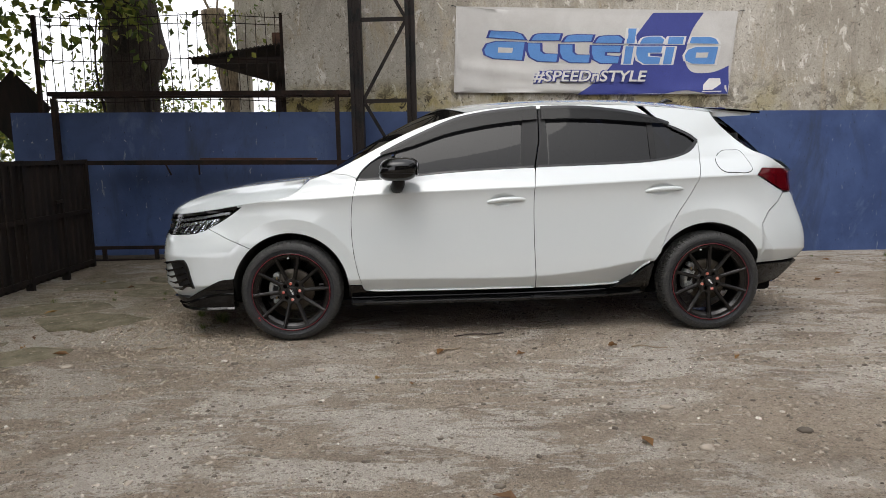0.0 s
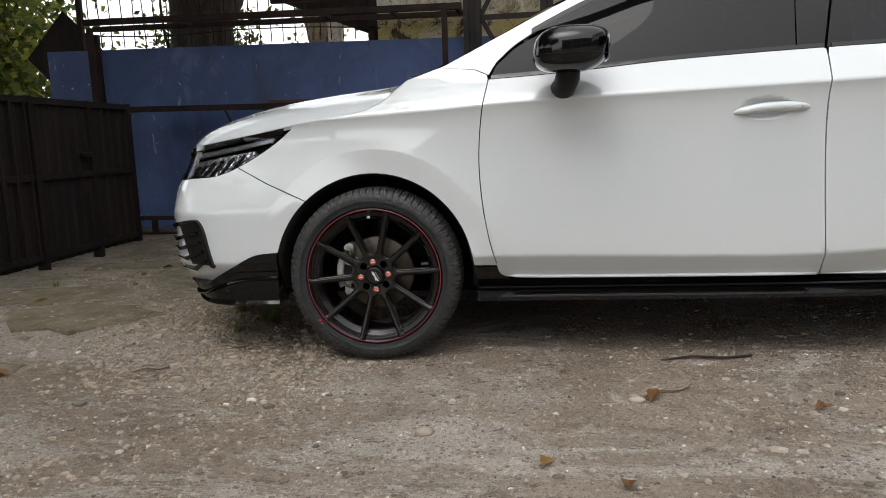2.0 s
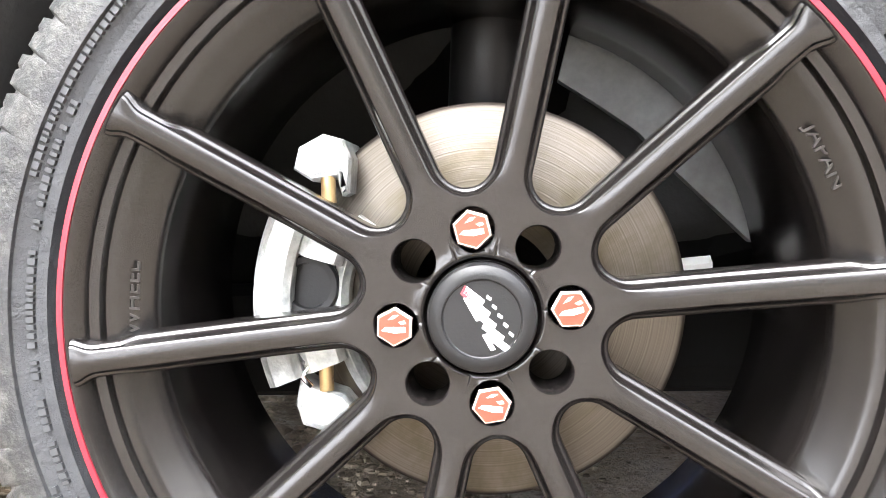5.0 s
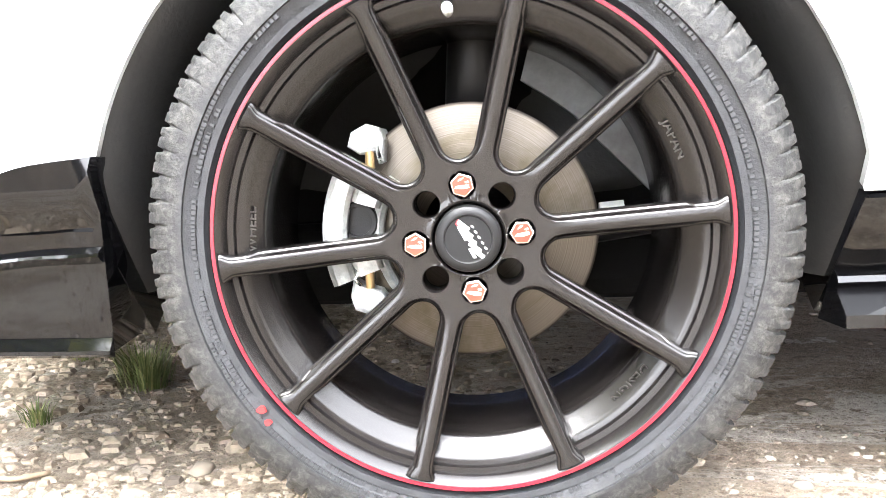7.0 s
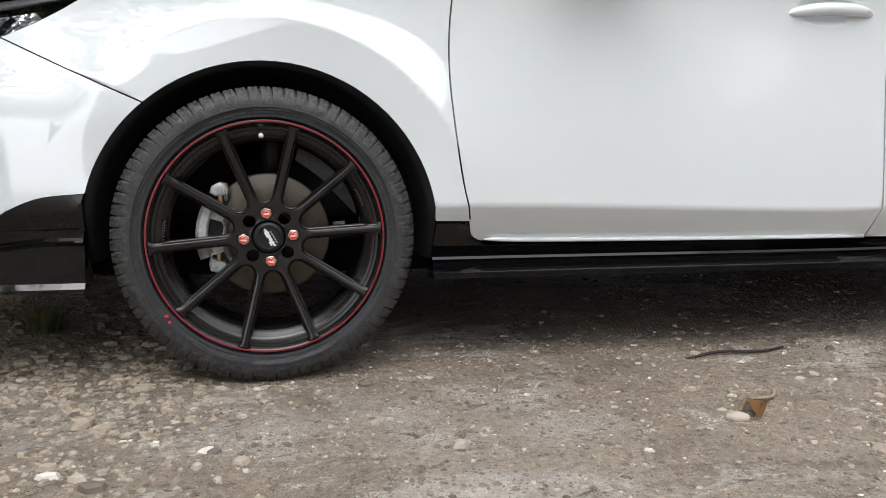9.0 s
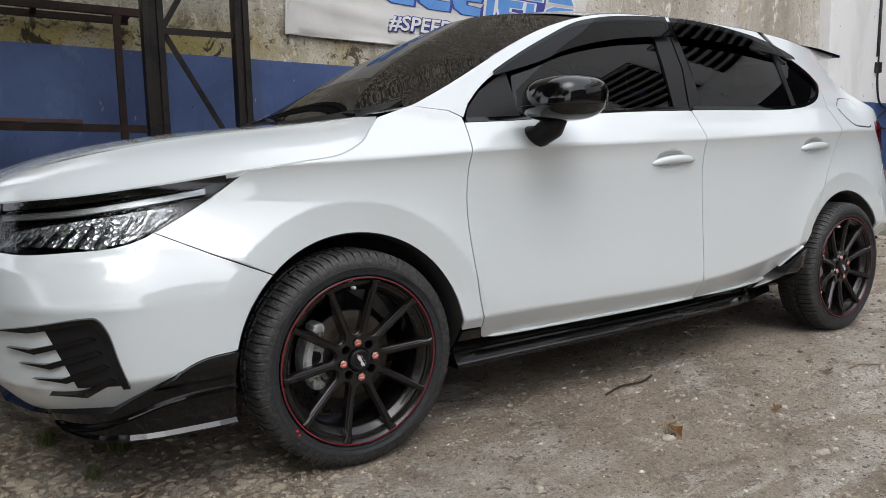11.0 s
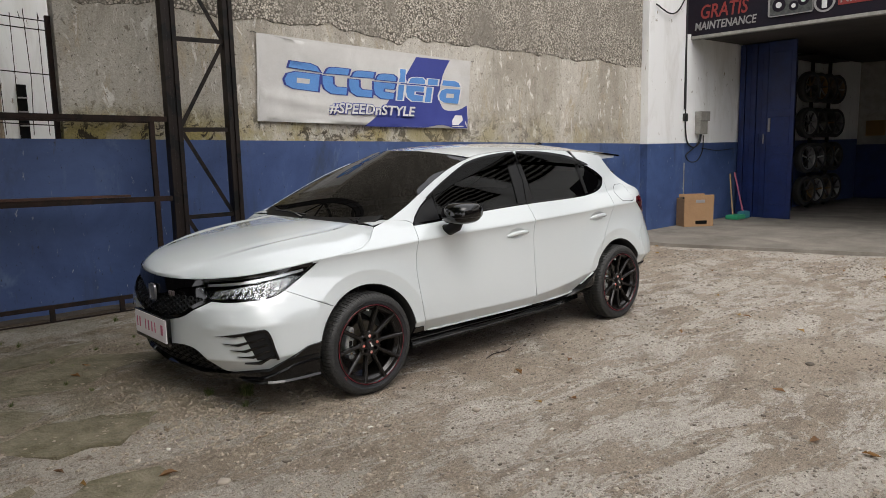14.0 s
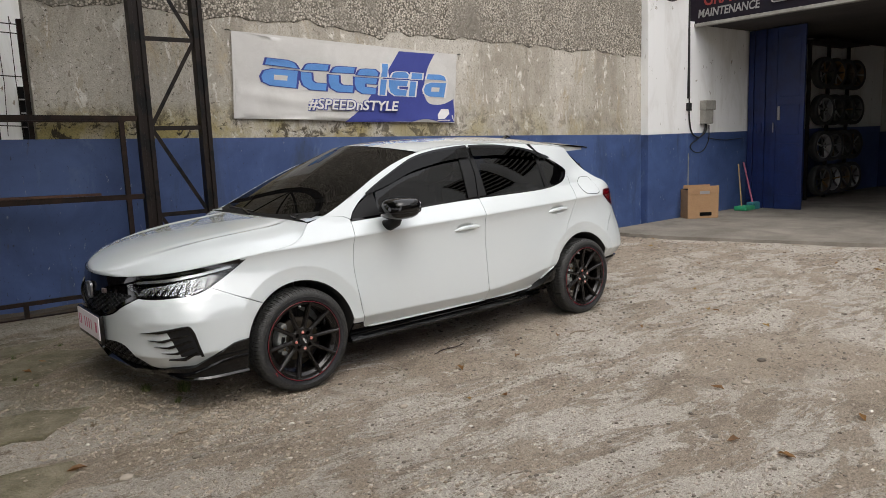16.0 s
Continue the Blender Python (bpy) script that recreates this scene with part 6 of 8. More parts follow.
def bars_mesh(name, bars, mat):
    """Thin flat bars: (x, z, length, height, turn in degrees), 1 mm thick, facing -y."""
    bm = bmesh.new()
    for x, z, l, h, a in bars:
        c, s = math.cos(radians(a)), math.sin(radians(a))
        q = [(-l / 2, -h / 2), (l / 2, -h / 2), (l / 2 + h * 0.2, h / 2), (-l / 2 + h * 0.2, h / 2)]
        f = [bm.verts.new((x + u * c - v * s, 0, z + u * s + v * c)) for u, v in q]
        b = [bm.verts.new((x + u * c - v * s, 0.001, z + u * s + v * c)) for u, v in q]
        bm.faces.new(f)
        for k in range(4):
            bm.faces.new((f[k], f[(k + 1) % 4], b[(k + 1) % 4], b[k]))
    return mesh_of(name, bm, mat, False)


ME_clip = mesh_of("pad_clip", tube(bmesh.new(), [(-0.122, 0.066, -0.030), (-0.112, 0.062, -0.036), (-0.118, 0.062, -0.043), (-0.112, 0.062, -0.050)], 0.0022, 6), M_chrome)
M_pin = material("brass_slide_pin", (0.45, 0.32, 0.16), 0.4, 0.8)
ME_tyre, ME_rim, ME_spider, ME_disc, ME_cal, ME_nut, ME_nut_marks, ME_cap = tyre_mesh(), rim_mesh(), spider_mesh(), disc_mesh(), caliper_mesh(), nut_mesh(), nut_marks_mesh(), cap_mesh()
ME_piston, ME_pin, ME_pad = piston_mesh(), pin_mesh(), pad_plate_mesh()
ME_lugs = (lug_mesh([(-0.119, 0.090), (-0.115, 0.104), (-0.099, 0.112), (-0.086, 0.108), (-0.081, 0.096), (-0.083, 0.074), (-0.088, 0.072), (-0.091, 0.084), (-0.107, 0.082)], 0.060, 0.115),
           lug_mesh([(-0.124, -0.062), (-0.120, -0.044), (-0.110, -0.050), (-0.092, -0.056), (-0.084, -0.066), (-0.088, -0.078), (-0.108, -0.080), (-0.120, -0.076)], 0.062, 0.115))
ME_ring = ring_mesh("red_ring", 0.2353, 0.2386, -0.0040, 0.001, M_red, 160)
ME_logo = bars_mesh("logo", [(-0.0035, 0.0085, 0.0032, 0.0095, 62), (-0.0012, 0.0035, 0.0030, 0.0095, 62), (0.0014, -0.0015, 0.0030, 0.0090, 62), (0.0040, -0.0065, 0.0030, 0.0100, 62), (0.0058, -0.0105, 0.0030, 0.0110, 62),
                             (-0.0040, 0.0045, 0.0110, 0.0022, -62), (0.0030, -0.0030, 0.0080, 0.0022, -62), (0.0025, -0.0095, 0.0075, 0.0020, -62)]
                    + [(0.0030 + 0.0022 * k, 0.0085 - 0.0038 * k, 0.0012, 0.0022, 62) for k in range(6)], M_silver)
ME_logo_red = bars_mesh("logo_accent", [(-0.0062, 0.0105, 0.004, 0.0045, 60)], material("cap_accent_red", (0.35, 0.03, 0.04), 0.4))
M_emboss = material("embossed_alloy", (0.045, 0.041, 0.039), 0.35, 0.4)
M_tyre_mark = material("moulded_tyre_mark", (0.026, 0.027, 0.030), 0.6)
ME_valve = mesh_of("valve", tube(bmesh.new(), [(0, 0.0, 0), (0, 0.03, 0)], 0.0052, 10), M_silver)
bm = bmesh.new()
mk = random.Random(8)
for r_in, r_out, yy, spans in ((0.2525, 0.2570, -0.0036, ((62, 120), (150, 214), (236, 300), (330, 395))), (0.2588, 0.2628, -0.0066, ((40, 96), (128, 160), (200, 262), (300, 350)))):
    for a0, a1 in spans:
        a = a0
        while a < a1:
            w = mk.uniform(0.35, 0.9)
            if mk.random() < 0.82:
                q = [(r * math.cos(radians(t)), yy, r * math.sin(radians(t))) for r, t in ((r_in, a), (r_in, a + w), (r_out, a + w), (r_out, a))]
                f = [bm.verts.new(p) for p in q]
                b = [bm.verts.new((p[0], p[1] + 0.003, p[2])) for p in q]
                bm.faces.new(f)
                for k in range(4):
                    bm.faces.new((f[k], f[(k + 1) % 4], b[(k + 1) % 4], b[k]))
            a += w + mk.uniform(0.25, 0.5)
ME_marks = mesh_of("moulded_lettering", bm, M_tyre_mark, False)


bm = bmesh.new()
for a, r, l in ((217.6, 0.2535, 0.0045), (220.6, 0.2575, 0.0035)):
    c, s_ = r * math.cos(radians(a)), r * math.sin(radians(a))
    ring_p = [(c + l * math.cos(t) * (1 + 0.25 * math.sin(3 * t + a)), s_ + l * math.sin(t) * 0.8) for t in np.linspace(0, 2 * math.pi, 11)[:-1]]
    f = [bm.verts.new((x, -0.0068, z)) for x, z in ring_p]
    b = [bm.verts.new((x, -0.0040, z)) for x, z in ring_p]
    bm.faces.new(f)
    for k in range(10):
        bm.faces.new((f[k], f[(k + 1) % 10], b[(k + 1) % 10], b[k]))
ME_dab = mesh_of("paint_mark", bm, material("red_paint_dab", (0.45, 0.02, 0.02), 0.6), False)


def word_mesh(text, size):
    cu = bpy.data.curves.new("word", "FONT")
    cu.body, cu.size, cu.extrude, cu.align_x, cu.align_y = text, size, 0.0008, "CENTER", "CENTER"
    cu.resolution_u = 2
    ob = bpy.data.objects.new("word", cu)
    scene.collection.objects.link(ob)
    me = bpy.data.meshes.new_from_object(ob.evaluated_get(bpy.context.evaluated_depsgraph_get()))
    bpy.data.objects.remove(ob)
    bpy.data.curves.remove(cu)
    return me


def hang(name, me, parent, m=None, label=""):
    ob = new(name, me)
    ob.parent = parent
    if m is not None:
        ob.matrix_local = m
    if label:
        ob["label"] = label
    return ob


WORDS = []
for text, ang, r in (("WHEEL", 176, 0.2075), ("JAPAN", 24, 0.2075), ("DESIGN", -44, 0.2075)):
    me = word_mesh(text, 0.0135)
    me.materials.append(M_emboss)
    WORDS.append((me, ang, r))


def wheel(x, y, z, turn, flip, front):
    w = hang("wheel", ME_rim, car, pose(x, y, z, 0, 0, 180 if flip else 0) @ pose(0, 0, 0, 0, -turn, 0), "satin black alloy rim with red edge line")
    hang("tyre", ME_tyre, w, None, "dusty black tyre")
    hang("red_line", ME_ring, w, None, "thin red ring")
    hang("centre_cap", ME_cap, w)
    hang("cap_logo", ME_logo, w, pose(0, 0.0102, 0) @ Matrix.Diagonal((1.35, 1, 1.35, 1)), "silver bars")
    hang("cap_logo", ME_logo_red, w, pose(0, 0.0102, 0) @ Matrix.Diagonal((1.35, 1, 1.35, 1)))
    tagged(hang("moulded_lettering", ME_marks, w, None, "small moulded marks"), "small moulded marks", kind="stuff")
    if front and not flip:
        hang("paint_mark", ME_dab, w, None, "small red paint mark")
    hang("valve", ME_valve, w, pose(-0.012, 0.008, 0.208))
    for k in range(4):
        a = radians(4.8 + 90 * k)
        nut = hang("wheel_nut", ME_nut, w, pose(0.050 * math.cos(a), 0.0125, 0.050 * math.sin(a), 0, 17 * k, 0), "orange-red hexagonal nut with bright edges and pale marks")
        # flat pale marks, kept near upright whatever the wheel's turn
        hang("nut_print", ME_nut_marks, nut, pose(0, 0, 0, 0, turn - 11 * k, 0) @ Matrix.Diagonal((1.12, 1, 1.12, 1)), "pale marks")
    hang("spokes", ME_spider, w, None, "ten satin black spokes on a bolted hub")
    for me, ang, r in WORDS:
        c, s = math.cos(radians(ang)), math.sin(radians(ang))
        hang("raised_word", me, w, pose(r * c, 0.0226, r * s) @ Matrix.Rotation(-radians(ang - 90 if ang > -90 and ang < 90 else ang - 90), 4, "Y") @ pose(0, 0, 0, 90 - 14, 0, 0))
    hang("brake_disc", ME_disc, w, None, "worn steel brake disc")
    cal = hang("brake_caliper", ME_cal, w, pose(0, 0, 0, 0, turn, 0), "cast aluminium brake caliper")
    hang("piston", ME_piston, cal, None, "dark round piston")
    hang("pad_plate", ME_pad, cal, None, "curved steel pad plate")
    for me in ME_lugs:
        hang("lug", me, cal, None, "cast aluminium lug")
    for xx, zz in ((-0.0970, 0.077), (-0.1030, -0.044)):
        hang("slide_pin", ME_pin, cal, pose(xx, 0, zz), "brass slide pin")
    hang("pad_clip", ME_clip, cal, None, "thin steel pad clip")
    return w


wheel(0.0, 0.004, 0.3055, 0.0, False, True)
wheel(2.589, 0.006, 0.3055, 14.0, False, False)
wheel(0.0, 2 * YC - 0.004, 0.3055, 8.0, True, True)
wheel(2.589, 2 * YC - 0.006, 0.3055, 25.0, True, False)
# grey inner panel, its round hole a dark plug, glimpsed past the disc
for yy, sgn in ((0.185, 1), (2 * YC - 0.185, -1)):
    bm = bmesh.new()
    shape = [(0.060, 0.160), (0.080, 0.235), (0.130, 0.225), (0.195, 0.155), (0.222, 0.045), (0.205, 0.030), (0.150, 0.085), (0.120, 0.118), (0.090, 0.140)]
    f = [bm.verts.new((x, yy, 0.3055 + z)) for x, z in shape]
    b = [bm.verts.new((x, yy + 0.012 * sgn, 0.3055 + z)) for x, z in shape]
    bm.faces.new(f), bm.faces.new(b[::-1])
    for k in range(len(f)):
        bm.faces.new((f[k], f[(k + 1) % len(f)], b[(k + 1) % len(f)], b[k]))
    guard = part("inner_panel", bm, M_grey_panel, car, "plain grey inner wing panel")
    # near-black plug on the solid panel imitates the shade in the hole
    part("panel_hole_shade", tube(bmesh.new(), [(0.118, yy - 0.002 * sgn, 0.487), (0.118, yy + 0.002 * sgn, 0.487)], 0.011, 20), M_inner, guard)
    part("track_rod", tube(bmesh.new(), [(0.10, yy, 0.285), (0.24, yy + 0.03 * sgn, 0.30)], 0.013, 12), M_matt_black, car, "black track rod", True)
    part("track_rod_nut", tube(bmesh.new(), [(0.145, yy - 0.006, 0.318), (0.172, yy - 0.006, 0.32)], 0.007, 6), M_silver, car, "bright steel nut")
# strut and hub carrier glimpsed behind the front wheel
for yy in (0.17, 2 * YC - 0.17):
    part("hub_carrier", tube(bmesh.new(), [(0, yy, 0.305), (0, yy + (0.12 if yy < 1 else -0.12), 0.305)], 0.06, 20), M_grey_liner, car, "", True)
    part("strut", tube(bmesh.new(), [(0.0, yy - 0.02 if yy < 1 else yy + 0.02, 0.36), (0.02, yy + 0.03 if yy < 1 else yy - 0.03, 0.7)], 0.03, 14), M_matt_black, car, "", True)


# ---- mirrors, wipers, aerial ----
def superblob(bm, c, ax, n=18, m=12, e=0.62, skew=0.0):
    """A rounded, squarish pod."""
    def sp(v, p):
        return math.copysign(abs(v) ** p, v)
    rows = []
    for i in range(m + 1):
        t = -math.pi / 2 + math.pi * i / m
        row = []
        for k in range(n):
            a = 2 * math.pi * k / n
            z = sp(math.sin(t), e)
            row.append(bm.verts.new((c[0] + ax[0] * sp(math.cos(t), e) * sp(math.cos(a), e) + skew * z, c[1] + ax[1] * sp(math.cos(t), e) * sp(math.sin(a), e), c[2] + ax[2] * z)))
        rows.append(row)
    for a, b in zip(rows, rows[1:]):
        for k in range(n):
            bm.faces.new((a[k], a[(k + 1) % n], b[(k + 1) % n], b[k]))
    bmesh.ops.remove_doubles(bm, verts=bm.verts, dist=1e-5)
    return bm


for sg in (1, -1):
    yy = lambda w: YC - sg * w
    bm = superblob(bmesh.new(), (0.682, yy(0.945), 1.040), (0.118, 0.118, 0.070), n=28, m=18, e=0.70, skew=0.012)
    mir = part("door_mirror", bm, M_gloss_black, car, "gloss black door mirror on a short stalk", True)
    part("mirror_stalk", tube(bmesh.new(), [(0.645, yy(0.79), 0.925), (0.665, yy(0.845), 0.925), (0.675, yy(0.90), 0.955), (0.68, yy(0.925), 1.0)], 0.04, 12, [0.034, 0.038, 0.04, 0.036]), M_matt_black, mir, "black plastic stalk", True)
    part("mirror_seam", superblob(bmesh.new(), (0.678, yy(0.945), 1.018), (0.1185, 0.1185, 0.003), n=28, e=0.70), M_matt_black, mir, "thin dark seam")
    part("mirror_glass", superblob(bmesh.new(), (0.792, yy(0.945), 1.043), (0.006, 0.080, 0.044), e=0.6), M_mirror, mir, "mirror glass", True)
for (a, b, c) in (((0.20, 0.35, 0.015), (0.30, 0.98, 0.02), 0.0), ((0.17, 0.95, 0.02), (0.23, 1.42, 0.02), 0.0)):
    p0 = Vector((a[0], a[1], 1.012))
    p1 = Vector((b[0] - 0.02, b[1], 1.018))
    wp = part("wiper", beam(bmesh.new(), p0, p1, 0.022, 0.016), M_matt_black, car, "black windshield wiper")
    part("wiper_arm", beam(bmesh.new(), p0 + Vector((-0.04, -0.02, -0.01)), (p0 + p1) / 2 + Vector((0, 0, 0.012)), 0.014, 0.01), M_gloss_black, wp)
part("aerial", tube(bmesh.new(), [(2.5, YC, 1.43), (2.58, YC, 1.47), (2.62, YC, 1.462)], 0.012, 8, [0.02, 0.014, 0.005]), M_gloss_black, car, "black shark-fin aerial", True)

# ---- by the wall: lattice post, rack, banner ----
truss = empty("steel_post", WALL)
tagged(truss, "dark steel lattice post standing before the wall", "post")
for s0, s1 in ((0.125, 0.25), (0.69, 0.785)):
    bm = bmesh.new()
    box(bm, s0, s0 + 0.04, -0.42, -0.31, -0.05, 5.0, 0.003)
    box(bm, s1 - 0.04, s1, -0.42, -0.31, -0.05, 5.0, 0.003)
    box(bm, s0 + 0.036, s1 - 0.036, -0.40, -0.33, -0.05, 5.0)
    part("upright", bm, M_steel, truss)
for z in (0.87, 1.665, 2.465, 3.265, 4.065):
    part("cross_bar", boxm(0.245, 0.695, -0.385, -0.375, z - 0.02, z + 0.02), M_steel, truss)
    part("diagonal", beam(bmesh.new(), (0.25, -0.362, z - 0.78) if z > 1 else (0.69, -0.362, z), (0.69, -0.362, z - 0.02) if z > 1 and round(z / 0.8) % 2 else (0.25, -0.362, z + 0.0), 0.034, 0.01, (0, 1, 0)) if z > 1 and round(z / 0.8) % 2
         else beam(bmesh.new(), (0.25, -0.362, z), (0.69, -0.362, z - 0.78), 0.034, 0.01, (0, 1, 0)), M_steel, truss)

rack = empty("steel_rack", WALL)
tagged(rack, "rusty angle-steel rack against the blue wall", "rack")
part("front_rail", beam(bmesh.new(), (-2.96, -0.40, 1.806), (0.11, -0.40, 1.755), 0.045, 0.045), M_rust, rack)
part("back_rail", beam(bmesh.new(), (-3.1, -0.08, 1.806), (0.09, -0.08, 1.755), 0.04, 0.04), M_rust, rack)
for s in (-2.2, -1.6, -1.0, -0.45, 0.06):
    part("cross_bar", beam(bmesh.new(), (s, -0.40, 1.765 - 0.0165 * s), (s, -0.08, 1.765 - 0.0165 * s), 0.03, 0.03), M_rust, rack)
part("lower_rail", beam(bmesh.new(), (-2.96, -0.40, 1.11), (0.11, -0.40, 1.055), 0.05, 0.045), M_rust, rack)
part("shelf_plank", beam(bmesh.new(), (-2.5, -0.30, 1.115), (-0.55, -0.30, 1.088), 0.17, 0.02), M_old_wood, rack, "weathered plank")
for s, d in ((-0.02, -0.40), (-2.92, -0.40), (-3.08, -0.08)):
    part("leg", beam(bmesh.new(), (s, d, -0.02), (s, d, 1.76), 0.04, 0.04), M_rust, rack)
for s, dx in ((-1.80, 0.05), (-1.46, 0.0)):
    part("hook", beam(bmesh.new(), (s, -0.42, 1.07), (s + dx, -0.42, 0.96), 0.014, 0.014), M_rust, rack)
frame_ = empty("foot_frame", WALL)
tagged(frame_, "rusty angle-steel frame lying along the foot of the wall", "frame")
part("rail", beam(bmesh.new(), (-3.3, -0.26, 0.205), (0.95, -0.26, 0.185), 0.03, 0.035), M_rust, frame_)
part("rail", beam(bmesh.new(), (-3.3, -0.26, 0.055), (0.95, -0.26, 0.045), 0.03, 0.05), M_rust, frame_)
for k in range(8):
    s_k = -3.15 + 0.56 * k
    part("strut", boxm(s_k - 0.02, s_k + 0.02, -0.275, -0.245, 0.02, 0.20), M_rust, frame_)
plank = finish(beam(bmesh.new(), (-1.45, -0.38, 1.122), (-0.25, -0.40, 1.098), 0.07, 0.02), "loose_plank", M_rust_wood, None, False, WALL)
tagged(plank, "splintered reddish-brown plank lying on the rack", "plank")


# banner cloth with soft folds; the print lies on it
def ban_pt(u, v, out=0.0):
    """u along, v up, both 0..1."""
    s = (1.165 + (4.045 - 1.165) * u) * (1 - v) + (1.205 + (4.125 - 1.205) * u) * v
    z0 = 1.762 - 0.085 * u - 0.018 * math.sin(math.pi * u) * (1.0)
    z1 = 2.64 - 0.115 * u - 0.025 * math.sin(math.pi * u)
    d = -0.026 - 0.014 * math.sin(9 * v + 2.2 * u) * (0.3 + 0.7 * u * (1 - u)) - 0.005 * math.sin(23 * u + 7 * v) * (1 - v) - 0.010 * math.exp(-((u - 0.05 - 0.10 * v) / 0.02) ** 2) - 0.012 * math.exp(-((v - 0.06) / 0.05) ** 2) * math.sin(5 * u) ** 2 - 0.014 * math.exp(-(((v - 0.32 + 0.35 * u) / 0.05) ** 2)) * smooth(0.32, 0.05, abs(u - 0.15))
    return (s, d - out, z0 + (z1 - z0) * v)


def cloth(bm, poly, out, step=0.02):
    """A thin sheet over an outline (u, v) on the banner."""
    pl = clean(poly)
    p = np.array(pl)
    lo, hi = p.min(0), p.max(0)
    gx_, gy_ = np.meshgrid(np.arange(lo[0] + step / 2, hi[0], step), np.arange(lo[1] + step * 1.2, hi[1], step * 2.4))
    g = np.stack([gx_.ravel(), gy_.ravel()], 1)
    g = g[inside(pl, g)]
    if len(g):
        g = g[seg_dist(pl, g) > step * 0.3]
    n = len(pl)
    vs, _, fs, _, _, _ = geo.delaunay_2d_cdt([Vector(q) for q in pl] + [Vector(q) for q in g], [(i, (i + 1) % n) for i in range(n)], [], 1, 1e-6)
    bv = [bm.verts.new(ban_pt(q[0], q[1], out)) for q in vs]
    for f in fs:
        try:
            bm.faces.new([bv[i] for i in f])
        except ValueError:
            pass
    return bm


banner = empty("wall_banner", WALL)
tagged(banner, "white and blue cloth advertising banner tied to a plaster wall", "banner")
finish(cloth(bmesh.new(), [(0, 0), (1, 0), (1, 1), (0, 1)], 0.0), "cloth", M_banner_white, banner, True)
part("navy_field", cloth(bmesh.new(), spline([(0.452, 0.005), (0.52, 0.18), (0.60, 0.50), (0.70, 0.985)], 6) + [(0.88, 0.985)] + spline([(0.88, 0.985), (0.845, 0.78), (0.83, 0.55), (0.835, 0.38), (0.87, 0.27), (0.93, 0.27), (0.998, 0.36)], 6) + [(0.998, 0.01), (0.92, 0.01)] + spline([(0.92, 0.01), (0.84, 0.055), (0.76, 0.01)], 5), 0.002), M_navy, banner, "", True)


def glyph_c(u, v, h, w, k):
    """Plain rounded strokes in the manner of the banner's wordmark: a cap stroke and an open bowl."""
    t = h * 0.20
    cap = spline([(u + 0.1 * w, v + h * 0.72), (u + 0.25 * w, v + h * 0.93), (u + 0.5 * w, v + h * 0.97)], 4) + [(u + w, v + h * 0.97), (u + w * 0.95, v + h * 0.75)]
    bowl = [(u, v + h * 0.62), (u + 0.38 * w, v + h * 0.62), (u + 0.40 * w, v + h * 0.36), (u + 0.52 * w, v + h * 0.26), (u + w * 0.95, v + h * 0.26), (u + w * 0.92, v), (u + 0.35 * w, v), (u + 0.1 * w, v + h * 0.14), (u + 0.01 * w, v + h * 0.36)]
    return (cap, bowl)


def glyph_a(u, v, h, w, k):
    cap = [(u + 0.15 * w, v + h * 0.97), (u + 0.72 * w, v + h * 0.97), (u + 0.9 * w, v + h * 0.9), (u + w, v + h * 0.72), (u + 0.1 * w, v + h * 0.75)]
    bowl = [(u + 0.3 * w, v + h * 0.62), (u + w, v + h * 0.62), (u + 0.95 * w, v), (u + 0.25 * w, v + 0.03 * h), (u + 0.05 * w, v + h * 0.14), (u, v + h * 0.32), (u + 0.08 * w, v + h * 0.52)]
    return (cap, bowl)


def glyph_l(u, v, h, w, k):
    return ([(u + 0.2 * w, v + h * 1.25), (u + w, v + h * 1.25), (u + 0.92 * w, v + h * 0.72), (u + 0.12 * w, v + h * 0.72)], [(u + 0.08 * w, v + h * 0.62), (u + 0.88 * w, v + h * 0.62), (u + 0.75 * w, v), (u, v)])


def glyph_e(u, v, h, w, k):
    cap = spline([(u + 0.1 * w, v + h * 0.72), (u + 0.25 * w, v + h * 0.93), (u + 0.5 * w, v + h * 0.97)], 4) + [(u + 0.85 * w, v + h * 0.97), (u + w, v + h * 0.86), (u + w * 0.97, v + h * 0.72)]
    bowl = [(u, v + h * 0.62), (u + 0.97 * w, v + h * 0.62), (u + 0.93 * w, v + h * 0.40), (u + 0.45 * w, v + h * 0.40), (u + 0.45 * w, v + h * 0.27), (u + w * 0.94, v + h * 0.23), (u + w * 0.91, v), (u + 0.35 * w, v), (u + 0.1 * w, v + h * 0.14), (u + 0.01 * w, v + h * 0.36)]
    return (cap, bowl)


def glyph_r(u, v, h, w, k):
    return ([(u + 0.18 * w, v + h * 0.97), (u + w, v + h * 0.97), (u + 0.96 * w, v + h * 0.72), (u + 0.14 * w, v + h * 0.72)], [(u + 0.08 * w, v + h * 0.62), (u + 0.55 * w, v + h * 0.62), (u + 0.46 * w, v), (u, v)])


def grow(poly, d):
    return [tuple(q) for q in inset(clean(poly), -d)]


